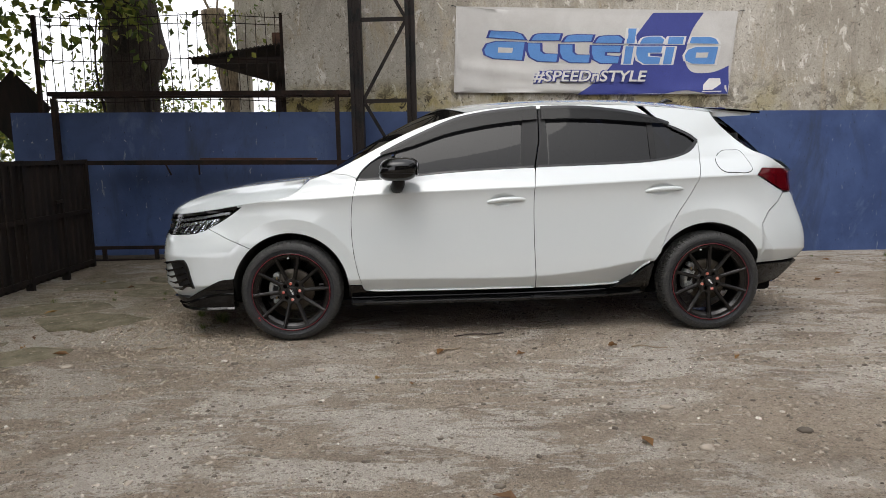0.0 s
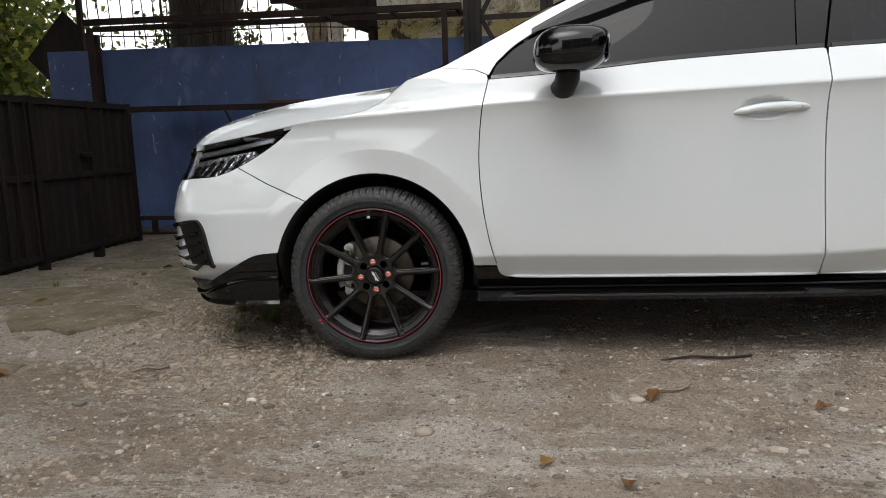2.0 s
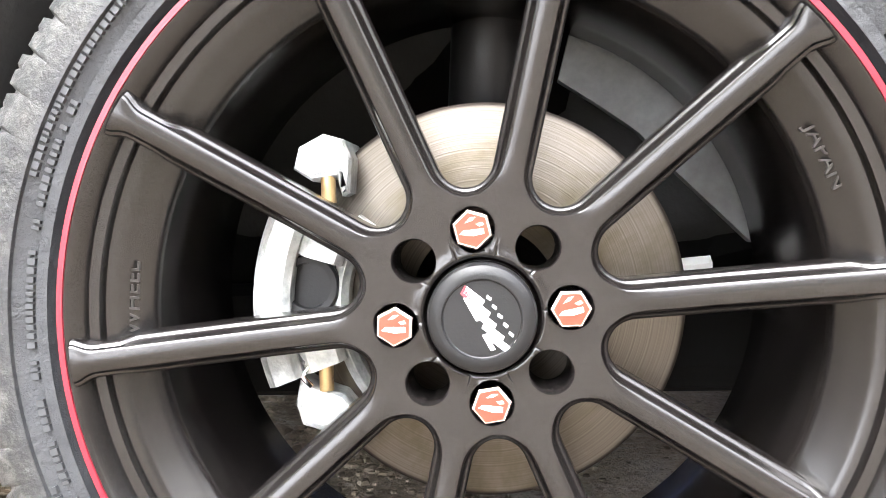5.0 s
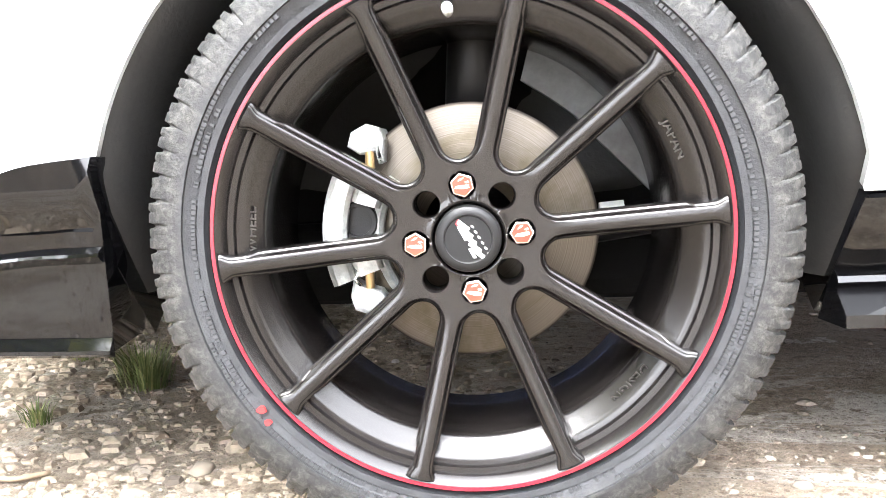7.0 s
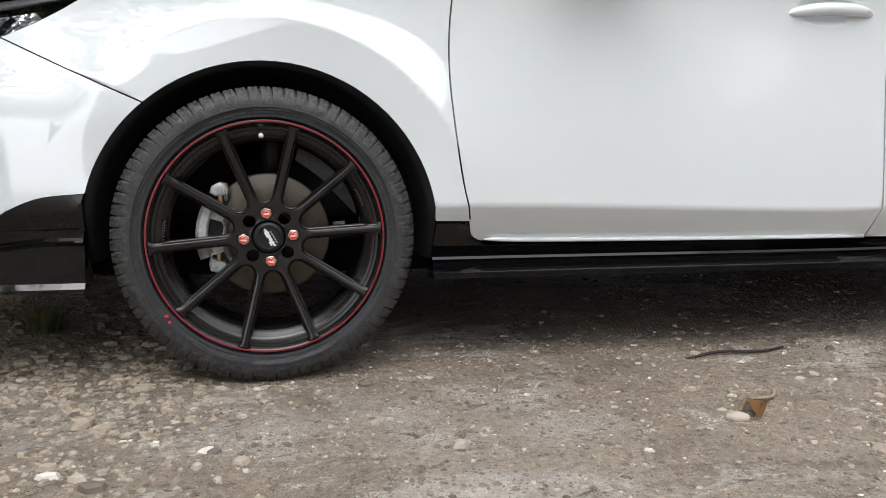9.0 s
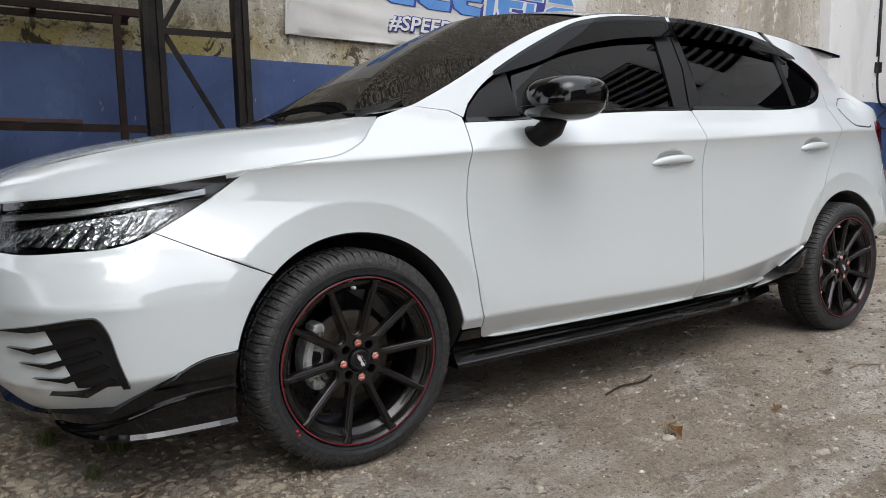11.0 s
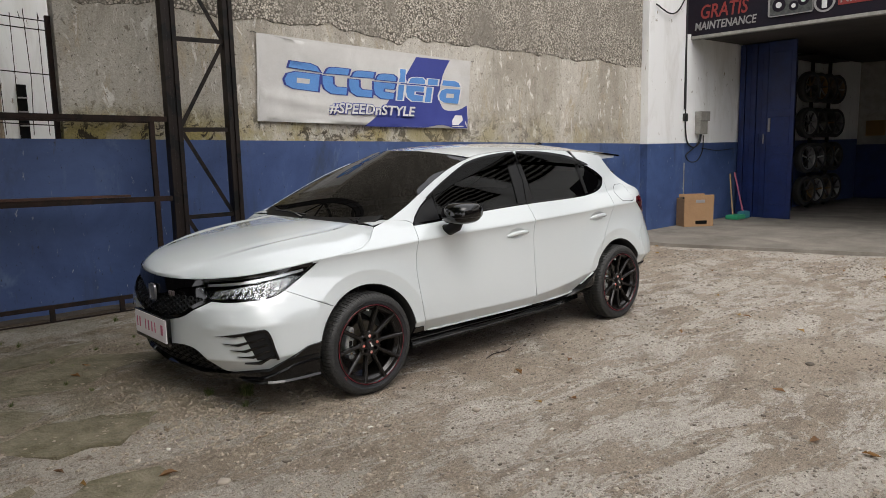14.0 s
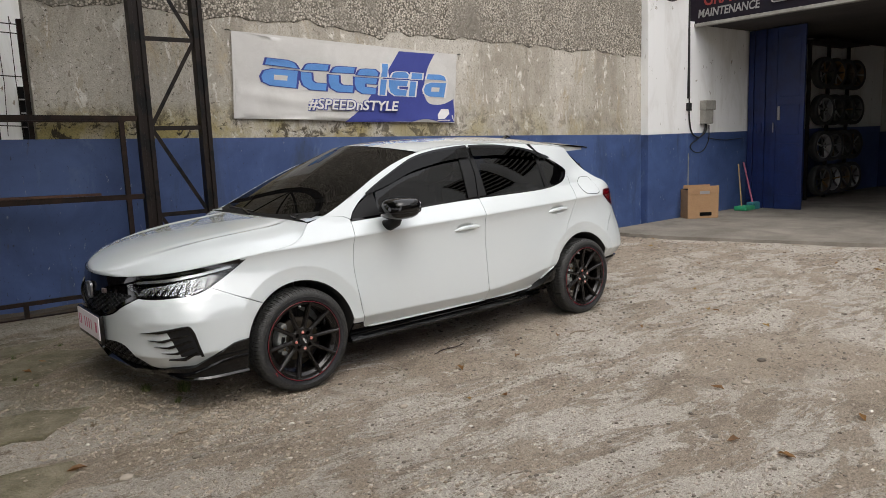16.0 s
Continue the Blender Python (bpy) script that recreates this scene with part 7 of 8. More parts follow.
marks = []
for fn, u, w in ((glyph_a, 0.105, 0.145), (glyph_c, 0.262, 0.115), (glyph_c, 0.378, 0.115), (glyph_e, 0.492, 0.108), (glyph_l, 0.610, 0.036), (glyph_e, 0.652, 0.096), (glyph_r, 0.752, 0.066), (glyph_a, 0.828, 0.116)):
    v = 0.405 - 0.05 * (u - 0.1)
    h = 0.335
    cap, bowl = fn(u, v, h, w, 0)
    for q in (cap, bowl):
        part("mark_outline", cloth(bmesh.new(), grow(q, 0.0085), 0.0035), M_navy if u < 0.6 else M_print_white, banner, "", True)
        part("mark", cloth(bmesh.new(), q, 0.005), M_sky_blue, banner, "blue rounded wordmark stroke", True)
    if fn is glyph_a:
        part("mark_hole", cloth(bmesh.new(), [(u + 0.35 * w, v + h * 0.42), (u + 0.72 * w, v + h * 0.42), (u + 0.70 * w, v + h * 0.24), (u + 0.34 * w, v + h * 0.24)], 0.0065), M_banner_white, banner, "", True)
part("small_mark", cloth(bmesh.new(), [(0.905, 0.12), (0.925, 0.20), (0.965, 0.20), (0.97, 0.13), (0.94, 0.06), (0.905, 0.055)], 0.004), M_print_white, banner, "", True)
part("small_mark", cloth(bmesh.new(), [(0.905, 0.045), (0.975, 0.045), (0.97, 0.03), (0.9, 0.03)], 0.004), M_print_white, banner, "", True)


def words(name, text, size, mat, parent, m, shear=0.0, wide=1.0, grow_=0.0, label=""):
    cu = bpy.data.curves.new(name, "FONT")
    cu.body, cu.size, cu.extrude, cu.shear, cu.offset = text, size, 0.002, shear, grow_
    cu.resolution_u = 3
    ob = bpy.data.objects.new(name, cu)
    scene.collection.objects.link(ob)
    me = bpy.data.meshes.new_from_object(ob.evaluated_get(bpy.context.evaluated_depsgraph_get()))
    bpy.data.objects.remove(ob)
    bpy.data.curves.remove(cu)
    xs = [v.co.x for v in me.vertices]
    k = wide / (max(xs) - min(xs))
    for v in me.vertices:
        v.co.x = (v.co.x - min(xs)) * k
    me.materials.append(mat)
    ob = new(name, me)
    ob.parent = parent
    ob.matrix_local = m
    if label:
        ob["label"] = label
    return ob


tilt = math.degrees(math.atan2(1.835 - 1.862, 1.17))
for grow_, off, mat in ((0.011, 0.030, M_navy), (0.003, 0.036, M_print_white)):
    words("slogan", "#SPEEDnSTYLE", 0.155, mat, banner, pose(2.0, -0.016 - off, 1.858, 90, tilt * -1, 0), 0.18, 1.19, grow_)
part("tie", tube(bmesh.new(), [(4.125, -0.03, 2.52), (4.17, -0.01, 2.535), (4.2, 0.0, 2.53)], 0.004, 5), M_cable, banner)
part("tie", tube(bmesh.new(), [(1.2, -0.03, 2.64), (1.17, -0.01, 2.655), (1.15, 0.0, 2.65)], 0.004, 5), M_cable, banner)

# ---- fence on the low wall ----
fence = empty("wire_fence", WALL)
tagged(fence, "rusty wire mesh fence with steel posts on the wall", "fence")
for s in (-0.66, -3.33):
    part("post", boxm(s - 0.02, s + 0.02, 0.07, 0.11, top_blue(s) - 0.01, 2.68 if s < -2 else 2.64), M_rust, fence)
for z in (1.72, 2.15, 2.52):
    part("wire", tube(bmesh.new(), [(s, 0.09 + 0.012 * math.sin(s * 7), z - 0.017 * s + 0.015 * math.sin(s * 3)) for s in np.linspace(-3.33, -0.66, 16)], 0.005, 5), M_rust, fence)
part("barbed_wire", tube(bmesh.new(), [(s, 0.09, 2.60 - 0.017 * s + 0.02 * math.sin(s * 3)) for s in np.linspace(-3.33, -0.66, 16)], 0.005, 5), M_rust, fence)
rg = random.Random(3)
for i in range(25):
    s = -3.25 + i * 0.105
    part("wire", tube(bmesh.new(), [(s + rg.uniform(-0.01, 0.01), 0.09, 1.62 - 0.017 * s), (s + rg.uniform(-0.015, 0.015), 0.085, 2.1), (s + rg.uniform(-0.01, 0.01), 0.09, 2.62 - 0.017 * s + rg.uniform(0, 0.05))], 0.0042, 4), M_rust, fence)
for i in range(18):
    s = -3.2 + i * 0.145
    part("barb", tube(bmesh.new(), [(s, 0.07, 2.635 - 0.017 * s), (s + 0.02, 0.11, 2.585 - 0.017 * s)], 0.003, 4), M_rust, fence)

# diamond sign seen from behind, dark gate
sgn_ob = empty("diamond_sign", pose(-4.33, 5.0, 0))
tagged(sgn_ob, "dark diamond-shaped sign plate on a pole, seen from behind", "sign")
bm = bmesh.new()
q = [(0, 0.48), (0.46, 0.0), (0, -0.48), (-0.46, 0.0)]
f_ = [bm.verts.new((x, 0, 1.795 + z)) for x, z in q]
b_ = [bm.verts.new((x, 0.02, 1.795 + z)) for x, z in q]
bm.faces.new(f_), bm.faces.new(b_[::-1])
for k in range(4):
    bm.faces.new((f_[k], b_[k], b_[(k + 1) % 4], f_[(k + 1) % 4]))
part("plate", bm, M_gate, sgn_ob)
part("pole", tube(bmesh.new(), [(0, 0.04, -0.02), (0, 0.04, 2.1)], 0.03, 10), M_gate, sgn_ob)

gate = empty("metal_gate", pose(-2.62, 0, 0))
tagged(gate, "dark ribbed sheet-metal gate standing half open", "gate")
bm = bmesh.new()
ys = np.arange(0.72, 3.06, 0.018)
fr, bk = [], []
for i, y in enumerate(ys):
    off = 0.012 if (i // 3) % 2 else 0.0
    fr.append((bm.verts.new((off, y, 0.05)), bm.verts.new((off, y, 1.11))))
for a, b in zip(fr, fr[1:]):
    bm.faces.new((a[0], b[0], b[1], a[1]))
part("ribbed_sheet", bm, M_gate, gate)
for y in (0.72, 1.9, 2.52, 3.06):
    part("gate_post", boxm(-0.03, 0.035, y - 0.02, y + 0.02, -0.05, 1.14), M_gate, gate)
for z in (0.1, 0.62, 1.115):
    part("gate_bar", boxm(-0.025, 0.03, 0.72, 3.06, z - 0.02, z + 0.02), M_gate, gate)
part("latch", boxm(0.03, 0.06, 2.36, 2.48, 0.74, 0.77, 0.005), M_steel, gate)
for i in range(9):
    part("bar", tube(bmesh.new(), [(0.03, 0.8 + 0.13 * i, 0.1), (0.03, 0.8 + 0.13 * i, 1.11)], 0.009, 6), M_gate, gate)

# ---- behind the wall: trees, shed, white house ----
def crown(bm, c, r, n, size, rng, squash=0.7):
    """A loose clump of leaves: many small bent blades round a few twig ends."""
    hubs = [Vector(c) + Vector((rng.gauss(0, 1) * r[0] * 0.55, rng.gauss(0, 1) * r[1] * 0.55, rng.gauss(0, 1) * r[2] * 0.55)) for _ in range(max(3, n // 26))]
    for _ in range(n):
        h = rng.choice(hubs)
        p = h + Vector((rng.gauss(0, 1), rng.gauss(0, 1), rng.gauss(0, 1) * squash)) * size * 2.4
        d = Vector((rng.uniform(-1, 1), rng.uniform(-1, 1), rng.uniform(-1.2, 0.3))).normalized()
        s_ = d.cross(Vector((rng.uniform(-1, 1), rng.uniform(-1, 1), rng.uniform(-1, 1)))).normalized()
        l, w = size * rng.uniform(0.7, 1.3), size * rng.uniform(0.28, 0.42)
        up = d.cross(s_) * 0.12 * l
        v = [bm.verts.new(p), bm.verts.new(p + d * l * 0.5 + s_ * w + up), bm.verts.new(p + d * l), bm.verts.new(p + d * l * 0.5 - s_ * w + up)]
        bm.faces.new((v[0], v[1], v[2]))
        bm.faces.new((v[0], v[2], v[3]))


def tree(name, base, path, radii, clumps, label, bark, seed, limbs=()):
    t = empty(name, pose(*base))
    tagged(t, label, "tree")
    rng = random.Random(seed)
    pts = spline(path, 6)
    rs = np.interp(np.linspace(0, 1, len(pts)), np.linspace(0, 1, len(radii)), radii)
    bm = tube(bmesh.new(), pts, 0.1, 22, list(rs))
    for v in bm.verts:
        k = 1 + 0.10 * noise.noise(v.co * 3.5) + 0.06 * noise.noise(v.co * 11)
        c = Vector((float(np.interp(v.co.z, [p[2] for p in pts], [p[0] for p in pts])), float(np.interp(v.co.z, [p[2] for p in pts], [p[1] for p in pts])), v.co.z))
        v.co = c + (v.co - c) * k
    part("trunk", bm, bark, t, "", True)
    for lp, r in limbs:
        part("limb", tube(bmesh.new(), spline(lp, 5), r, 8, list(np.linspace(r, r * 0.3, 5 * (len(lp) - 1) + 1))), bark, t, "", True)
    if clumps:
        bm = bmesh.new()
        for c, r, n, size in clumps:
            crown(bm, c, r, n, size, rng)
        part("crown", bm, M_leaf, t)
    return t


# crown clumps reaching over the wall are added, mostly unseen, to cast shade
tree("big_tree", (-3.22, 6.0, 0), [(0, 0, -0.1), (0.0, 0, 1.6), (-0.02, 0, 2.2), (0.06, 0, 2.6), (0.02, 0, 3.3), (-0.1, 0.1, 5.0), (-0.2, 0.1, 7.0)], [0.40, 0.36, 0.36, 0.42, 0.35, 0.28, 0.2],
     [((0.9, -2.2, 5.9), (1.9, 1.9, 0.45), 5200, 0.22), ((-1.2, -3.2, 5.6), (2.0, 2.0, 0.45), 5200, 0.22), ((0.4, -4.6, 5.8), (1.7, 1.5, 0.4), 4200, 0.22), ((-1.4, -5.4, 5.3), (1.7, 1.6, 0.4), 4600, 0.22), ((-0.4, -3.4, 5.0), (1.6, 1.4, 0.35), 4200, 0.22), ((-2.6, -4.4, 5.0), (1.4, 1.5, 0.4), 3600, 0.22), ((-0.6, -4.2, 4.2), (1.3, 1.2, 0.25), 4200, 0.2), ((1.0, -3.6, 4.3), (1.2, 1.2, 0.25), 3600, 0.2), ((-2.2, -3.4, 4.2), (1.2, 1.2, 0.25), 3600, 0.2), ((0.6, -5.6, 4.6), (1.1, 1.0, 0.25), 2600, 0.2), ((-0.5, 0.3, 6.4), (1.6, 1.4, 1.0), 1400, 0.12), ((1.3, -0.4, 7.0), (1.4, 1.4, 0.9), 900, 0.12), ((-1.7, -0.9, 5.4), (1.2, 1.2, 0.9), 900, 0.12)],
     "large tree with thick dark trunk and vines behind the wall, crown extended overhead for shade", M_bark, 4,
     [([(0, 0, 3.6), (-0.7, -0.3, 4.6), (-1.5, -0.7, 5.3)], 0.14), ([(0, 0, 4.2), (0.7, -0.2, 5.6), (1.3, -0.4, 6.8)], 0.13), ([(0, 0, 4.6), (0.4, -1.0, 5.5), (0.8, -2.2, 5.9), (0.5, -4.6, 5.8)], 0.12), ([(0, 0, 4.4), (-0.4, -1.6, 5.3), (-1.0, -3.0, 5.6)], 0.12), ([(0.28, -0.2, 1.5), (0.33, -0.25, 2.3), (0.3, -0.22, 3.2)], 0.025), ([(-0.25, -0.3, 1.6), (-0.35, -0.32, 2.4), (-0.28, -0.2, 3.4)], 0.02)])
tree("pollard_tree", (-2.62, 9.0, 0), [(0.12, 0, -0.1), (0.1, 0, 1.6), (0.0, 0, 2.6), (-0.22, 0, 3.3), (-0.27, 0, 3.74)], [0.26, 0.24, 0.22, 0.21, 0.2],
     [((0.35, -0.1, 3.2), (0.35, 0.3, 0.35), 260, 0.09), ((0.5, 0, 3.6), (0.3, 0.3, 0.25), 120, 0.09)], "pollarded tree trunk with fresh yellow-green sprouts", M_pale_bark, 5,
     [([(-0.1, 0, 3.3), (0.3, 0, 4.0), (0.55, 0, 4.9)], 0.03), ([(-0.3, 0, 3.7), (-0.6, 0, 4.3), (-0.9, 0, 4.6)], 0.025), ([(-0.2, 0, 3.7), (-0.1, 0, 4.4), (0.0, 0, 4.9)], 0.02)])
tree("pale_trunk_tree", (-0.62, 6.35, 0), [(0, 0, -0.1), (0, 0, 1.5), (0.02, 0, 2.6), (0.06, 0, 3.6)], [0.125, 0.115, 0.11, 0.1], [((0.1, 0.2, 5.2), (0.9, 0.8, 0.6), 500, 0.11)], "slim tree with pale flaking bark behind the fence", M_pale_bark, 6,
     [([(0.05, 0, 3.4), (0.1, 0.1, 4.4), (0.1, 0.2, 5.2)], 0.06)])
rgl = random.Random(12)
spray = empty("hanging_branch", pose(-3.6, 4.6, 0))
tagged(spray, "leafy branch hanging over the fence", "branch")
bm = bmesh.new()
for c, n in (((-0.75, 0, 2.85), 34), ((-0.35, 0.1, 2.62), 26), ((-0.1, 0.1, 3.1), 40), ((0.35, 0.2, 3.2), 60), ((0.75, 0.25, 3.15), 55), ((1.0, 0.3, 2.95), 26), ((0.55, 0.2, 2.8), 24), ((1.72, 0.2, 2.45), 9), ((-0.9, 0.1, 3.3), 40)):
    crown(bm, c, (0.14, 0.12, 0.10), n * 2, 0.12, rgl)
for c, n in (((0.1, 1.6, 2.15), 130), ((0.5, 1.7, 2.0), 130), ((-0.2, 1.8, 1.9), 90), ((0.3, 1.7, 2.45), 60)):
    crown(bm, c, (0.26, 0.15, 0.26), n * 3, 0.075, rgl)
part("leaves", bm, M_leaf, spray)
part("twig", tube(bmesh.new(), spline([(-1.2, 0.3, 3.8), (-0.4, 0.2, 3.2), (0.4, 0.25, 3.05), (1.2, 0.3, 3.2), (1.6, 0.4, 3.6)], 4), 0.012, 6), M_bark, spray)
part("twig", tube(bmesh.new(), [(0.3, 1.4, 4.3), (0.0, 0.6, 3.7), (-0.4, 0.2, 3.2)], 0.015, 6), M_bark, spray)
bm = bmesh.new()
for x in np.arange(-16, 0.5, 0.55):
    crown(bm, (x, 15 + rgl.uniform(-1, 1), 1.5 + rgl.uniform(-0.3, 0.7)), (0.6, 0.6, 0.8), 190, 0.14, rgl)
for x, y, z in ((-7.6, 8.6, 1.6), (-7.9, 9.0, 2.6), (-8.4, 8.8, 2.0), (-8.2, 9.2, 3.4), (-9.0, 9.0, 3.0)):
    crown(bm, (x, y, z), (0.5, 0.5, 0.6), 420, 0.14, rgl)
for x, y, z in ((-6.3, 6.9, 1.6), (-6.6, 7.1, 2.6), (-7.1, 7.4, 1.8), (-7.2, 7.5, 3.2), (-7.9, 7.8, 2.4), (-6.9, 7.2, 4.0)):
    crown(bm, (x, y, z), (0.45, 0.45, 0.5), 800, 0.15, rgl)
hedge = finish(bm, "far_shrubs", M_leaf)
tagged(hedge, "sunlit green shrubs far behind the fence", "shrubs", kind="stuff")

shed = empty("shed", pose(0, 0, 0))
tagged(shed, "dark shed with a rusted tin lean-to roof", "shed")
bm = bmesh.new()
A, B, C, D = Vector((-2.42, 6.0, 2.52)), Vector((-0.95, 6.0, 2.73)), Vector((-0.75, 8.4, 2.45)), Vector((-1.75, 8.4, 2.42))
n = 104
top_, low_ = [], []
for i in range(n + 1):
    w_ = Vector((0, 0, 0.012 * math.sin(2 * math.pi * i / 4)))
    top_.append([bm.verts.new(p.lerp(q, i / n) + w_) for p, q in ((A, B), (D, C))])
    low_.append([bm.verts.new(p.lerp(q, i / n) + w_ - Vector((0, 0, 0.02))) for p, q in ((A, B), (D, C))])
for g_ in (top_, low_):
    for a_, b_2 in zip(g_, g_[1:]):
        bm.faces.new((a_[0], b_2[0], b_2[1], a_[1]))
for i in range(n):
    for k in (0, 1):
        bm.faces.new((top_[i][k], top_[i + 1][k], low_[i + 1][k], low_[i][k]))
for i in (0, n):
    bm.faces.new((top_[i][0], top_[i][1], low_[i][1], low_[i][0]))
part("roof", bm, M_roof_tin, shed)
for x, y, z in ((-1.62, 8.2, 2.42), (-1.50, 8.2, 2.42), (-0.85, 6.2, 2.7), (-0.85, 8.3, 2.45)):
    part("post", boxm(x - 0.04, x + 0.04, y - 0.04, y + 0.04, -0.05, z), M_old_wood, shed)
wl = part("wall", boxm(-1.25, -0.78, 6.6, 6.7, -0.05, 2.56), M_old_wood, shed)
for z in (0.4, 0.75, 1.1, 1.45, 1.8, 2.1, 2.35):
    part("board", boxm(-1.27, -0.77, 6.575, 6.6, z, z + 0.05), M_old_wood, shed)
part("beam", boxm(-2.4, -0.8, 6.05, 6.12, 2.44, 2.52), M_old_wood, shed)
back = part("rear_wall", boxm(-1.74, -0.70, 8.46, 8.52, -0.05, 3.25), M_rust_wood, shed, "dark reddish board wall")
for k in range(11):
    part("board", boxm(-1.74, -0.70, 8.435, 8.46, 1.05 + 0.2 * k, 1.23 + 0.2 * k), M_rust_wood, back)

house = empty("white_house", pose(0, 0, 0))
tagged(house, "white house wall with narrow slit windows behind the fence", "house")
part("wall", boxm(-0.62, 3.2, 8.0, 8.25, -0.05, 5.6), M_white, house)
for x0, x1, zt in ((-0.42, -0.25, 2.42), (0.02, 0.14, 2.44)):
    wn_ = part("window", boxm(x0, x1, 7.975, 7.995, 1.2, zt), M_inner, house, "dark slit window")
    for k in range(6):
        part("bar", boxm(x0, x1, 7.95, 7.962, 1.3 + 0.19 * k, 1.32 + 0.19 * k), M_sign_white, wn_)
part("upper_wall", boxm(-2.4, -0.62, 8.6, 8.8, 2.55, 5.6), M_plaster, house)
part("stay", boxm(-2.4, -2.2, 8.6, 8.8, -0.05, 2.55), M_plaster, house)

# ---- shop front ----
sign = empty("shop_sign", pose(9.2, 0, 0))
tagged(sign, "dark shop sign board with red and white lettering over the entrance", "sign")
part("board", boxm(-0.10, -0.02, -4.2, 3.10, 3.215, 4.55, 0.004), M_sign_dark, sign)
part("frame", boxm(-0.115, 0.0, -4.2, 3.10, 3.160, 3.212, 0.004), M_meter, sign, "grey bottom rail")
S = Matrix(((0, 0, -1, 0), (-1, 0, 0, 0), (0, 1, 0, 0), (0, 0, 0, 1)))


def on_sign(y, z, off):
    return Matrix.Translation((-0.10 - off, y, z)) @ S


words("red_word", "GRATIS", 0.31, M_sign_red, sign, on_sign(2.80, 3.475, 0.012), 0.15, 0.80, 0.004, "red lettering")
words("white_word", "MAINTENANCE", 0.18, M_sign_white, sign, on_sign(2.90, 3.298, 0.012), 0.15, 1.04, 0.003, "white lettering")
pic = part("picture_panel", boxm(-0.110, -0.102, 1.02, 1.68, 3.335, 3.66, 0.03), M_sign_white, sign, "pale rounded picture frame")
part("picture_field", boxm(-0.116, -0.108, 1.04, 1.66, 3.355, 3.64, 0.004), M_picture, pic, "grey engine picture")
for y_, z_, r_ in ((1.52, 3.50, 0.10), (1.30, 3.46, 0.07), (1.16, 3.53, 0.085)):
    part("picture_wheel", tube(bmesh.new(), [(-0.124, y_, z_), (-0.114, y_, z_)], r_, 18), M_sign_dark, pic)
    part("picture_hub", tube(bmesh.new(), [(-0.129, y_, z_), (-0.122, y_, z_)], r_ * 0.45, 14), M_silver, pic)
bm = bmesh.new()
revolve(bm, [(0.118, 0.008), (0.118, 0.0), (0.148, 0.0), (0.148, 0.008), (0.118, 0.008)], 36)
bmesh.ops.transform(bm, matrix=Matrix.Translation((-0.112, 0.865, 3.45)) @ Matrix.Rotation(radians(-90), 4, "Z"), verts=bm.verts)
ring_ = part("white_ring", bm, M_sign_white, sign, "white ring print")
part("ring_tool", boxm(-0.112, -0.104, 0.83, 0.90, 3.36, 3.53, 0.01), M_silver, ring_)
part("red_field", boxm(-0.108, -0.101, -0.3, 0.68, 3.37, 3.75, 0.004), M_sign_red, sign, "red print field")
words("white_word", "NITROGEN", 0.17, M_sign_white, sign, on_sign(0.645, 3.405, 0.012), 0.0, 0.80, 0.003, "white lettering")

# folding door: narrow folded leaves and one wide panelled leaf
fold = empty("folding_door", pose(10.75, 0, 0.04))
tagged(fold, "blue folding shop door, pushed open", "door")
for i in range(5):
    y1 = 2.86 - 0.105 * i
    part("leaf", boxm(-0.03 + 0.02 * (i % 2), 0.05 + 0.02 * (i % 2), y1 - 0.098, y1, 0.0, 3.14, 0.006), M_door_blue, fold)
    part("pull", boxm(-0.05 + 0.02 * (i % 2), -0.028 + 0.02 * (i % 2), y1 - 0.06, y1 - 0.045, 1.35, 1.52, 0.003), M_sign_white if i == 4 else M_door_blue, fold)
leaf = part("wide_leaf", boxm(-0.05, 0.0, 1.86, 2.33, 0.0, 3.14, 0.006), M_door_blue, fold)
for z0, z1 in ((0.25, 1.15), (1.3, 1.82), (1.95, 2.95)):
    bm = bmesh.new()
    box(bm, -0.062, -0.046, 1.93, 2.26, z0, z1, 0.008)
    part("panel", bm, M_door_blue, leaf)
part("handle", boxm(-0.08, -0.05, 2.262, 2.298, 1.56, 1.80, 0.005), M_sign_white, leaf, "bright pull handle")

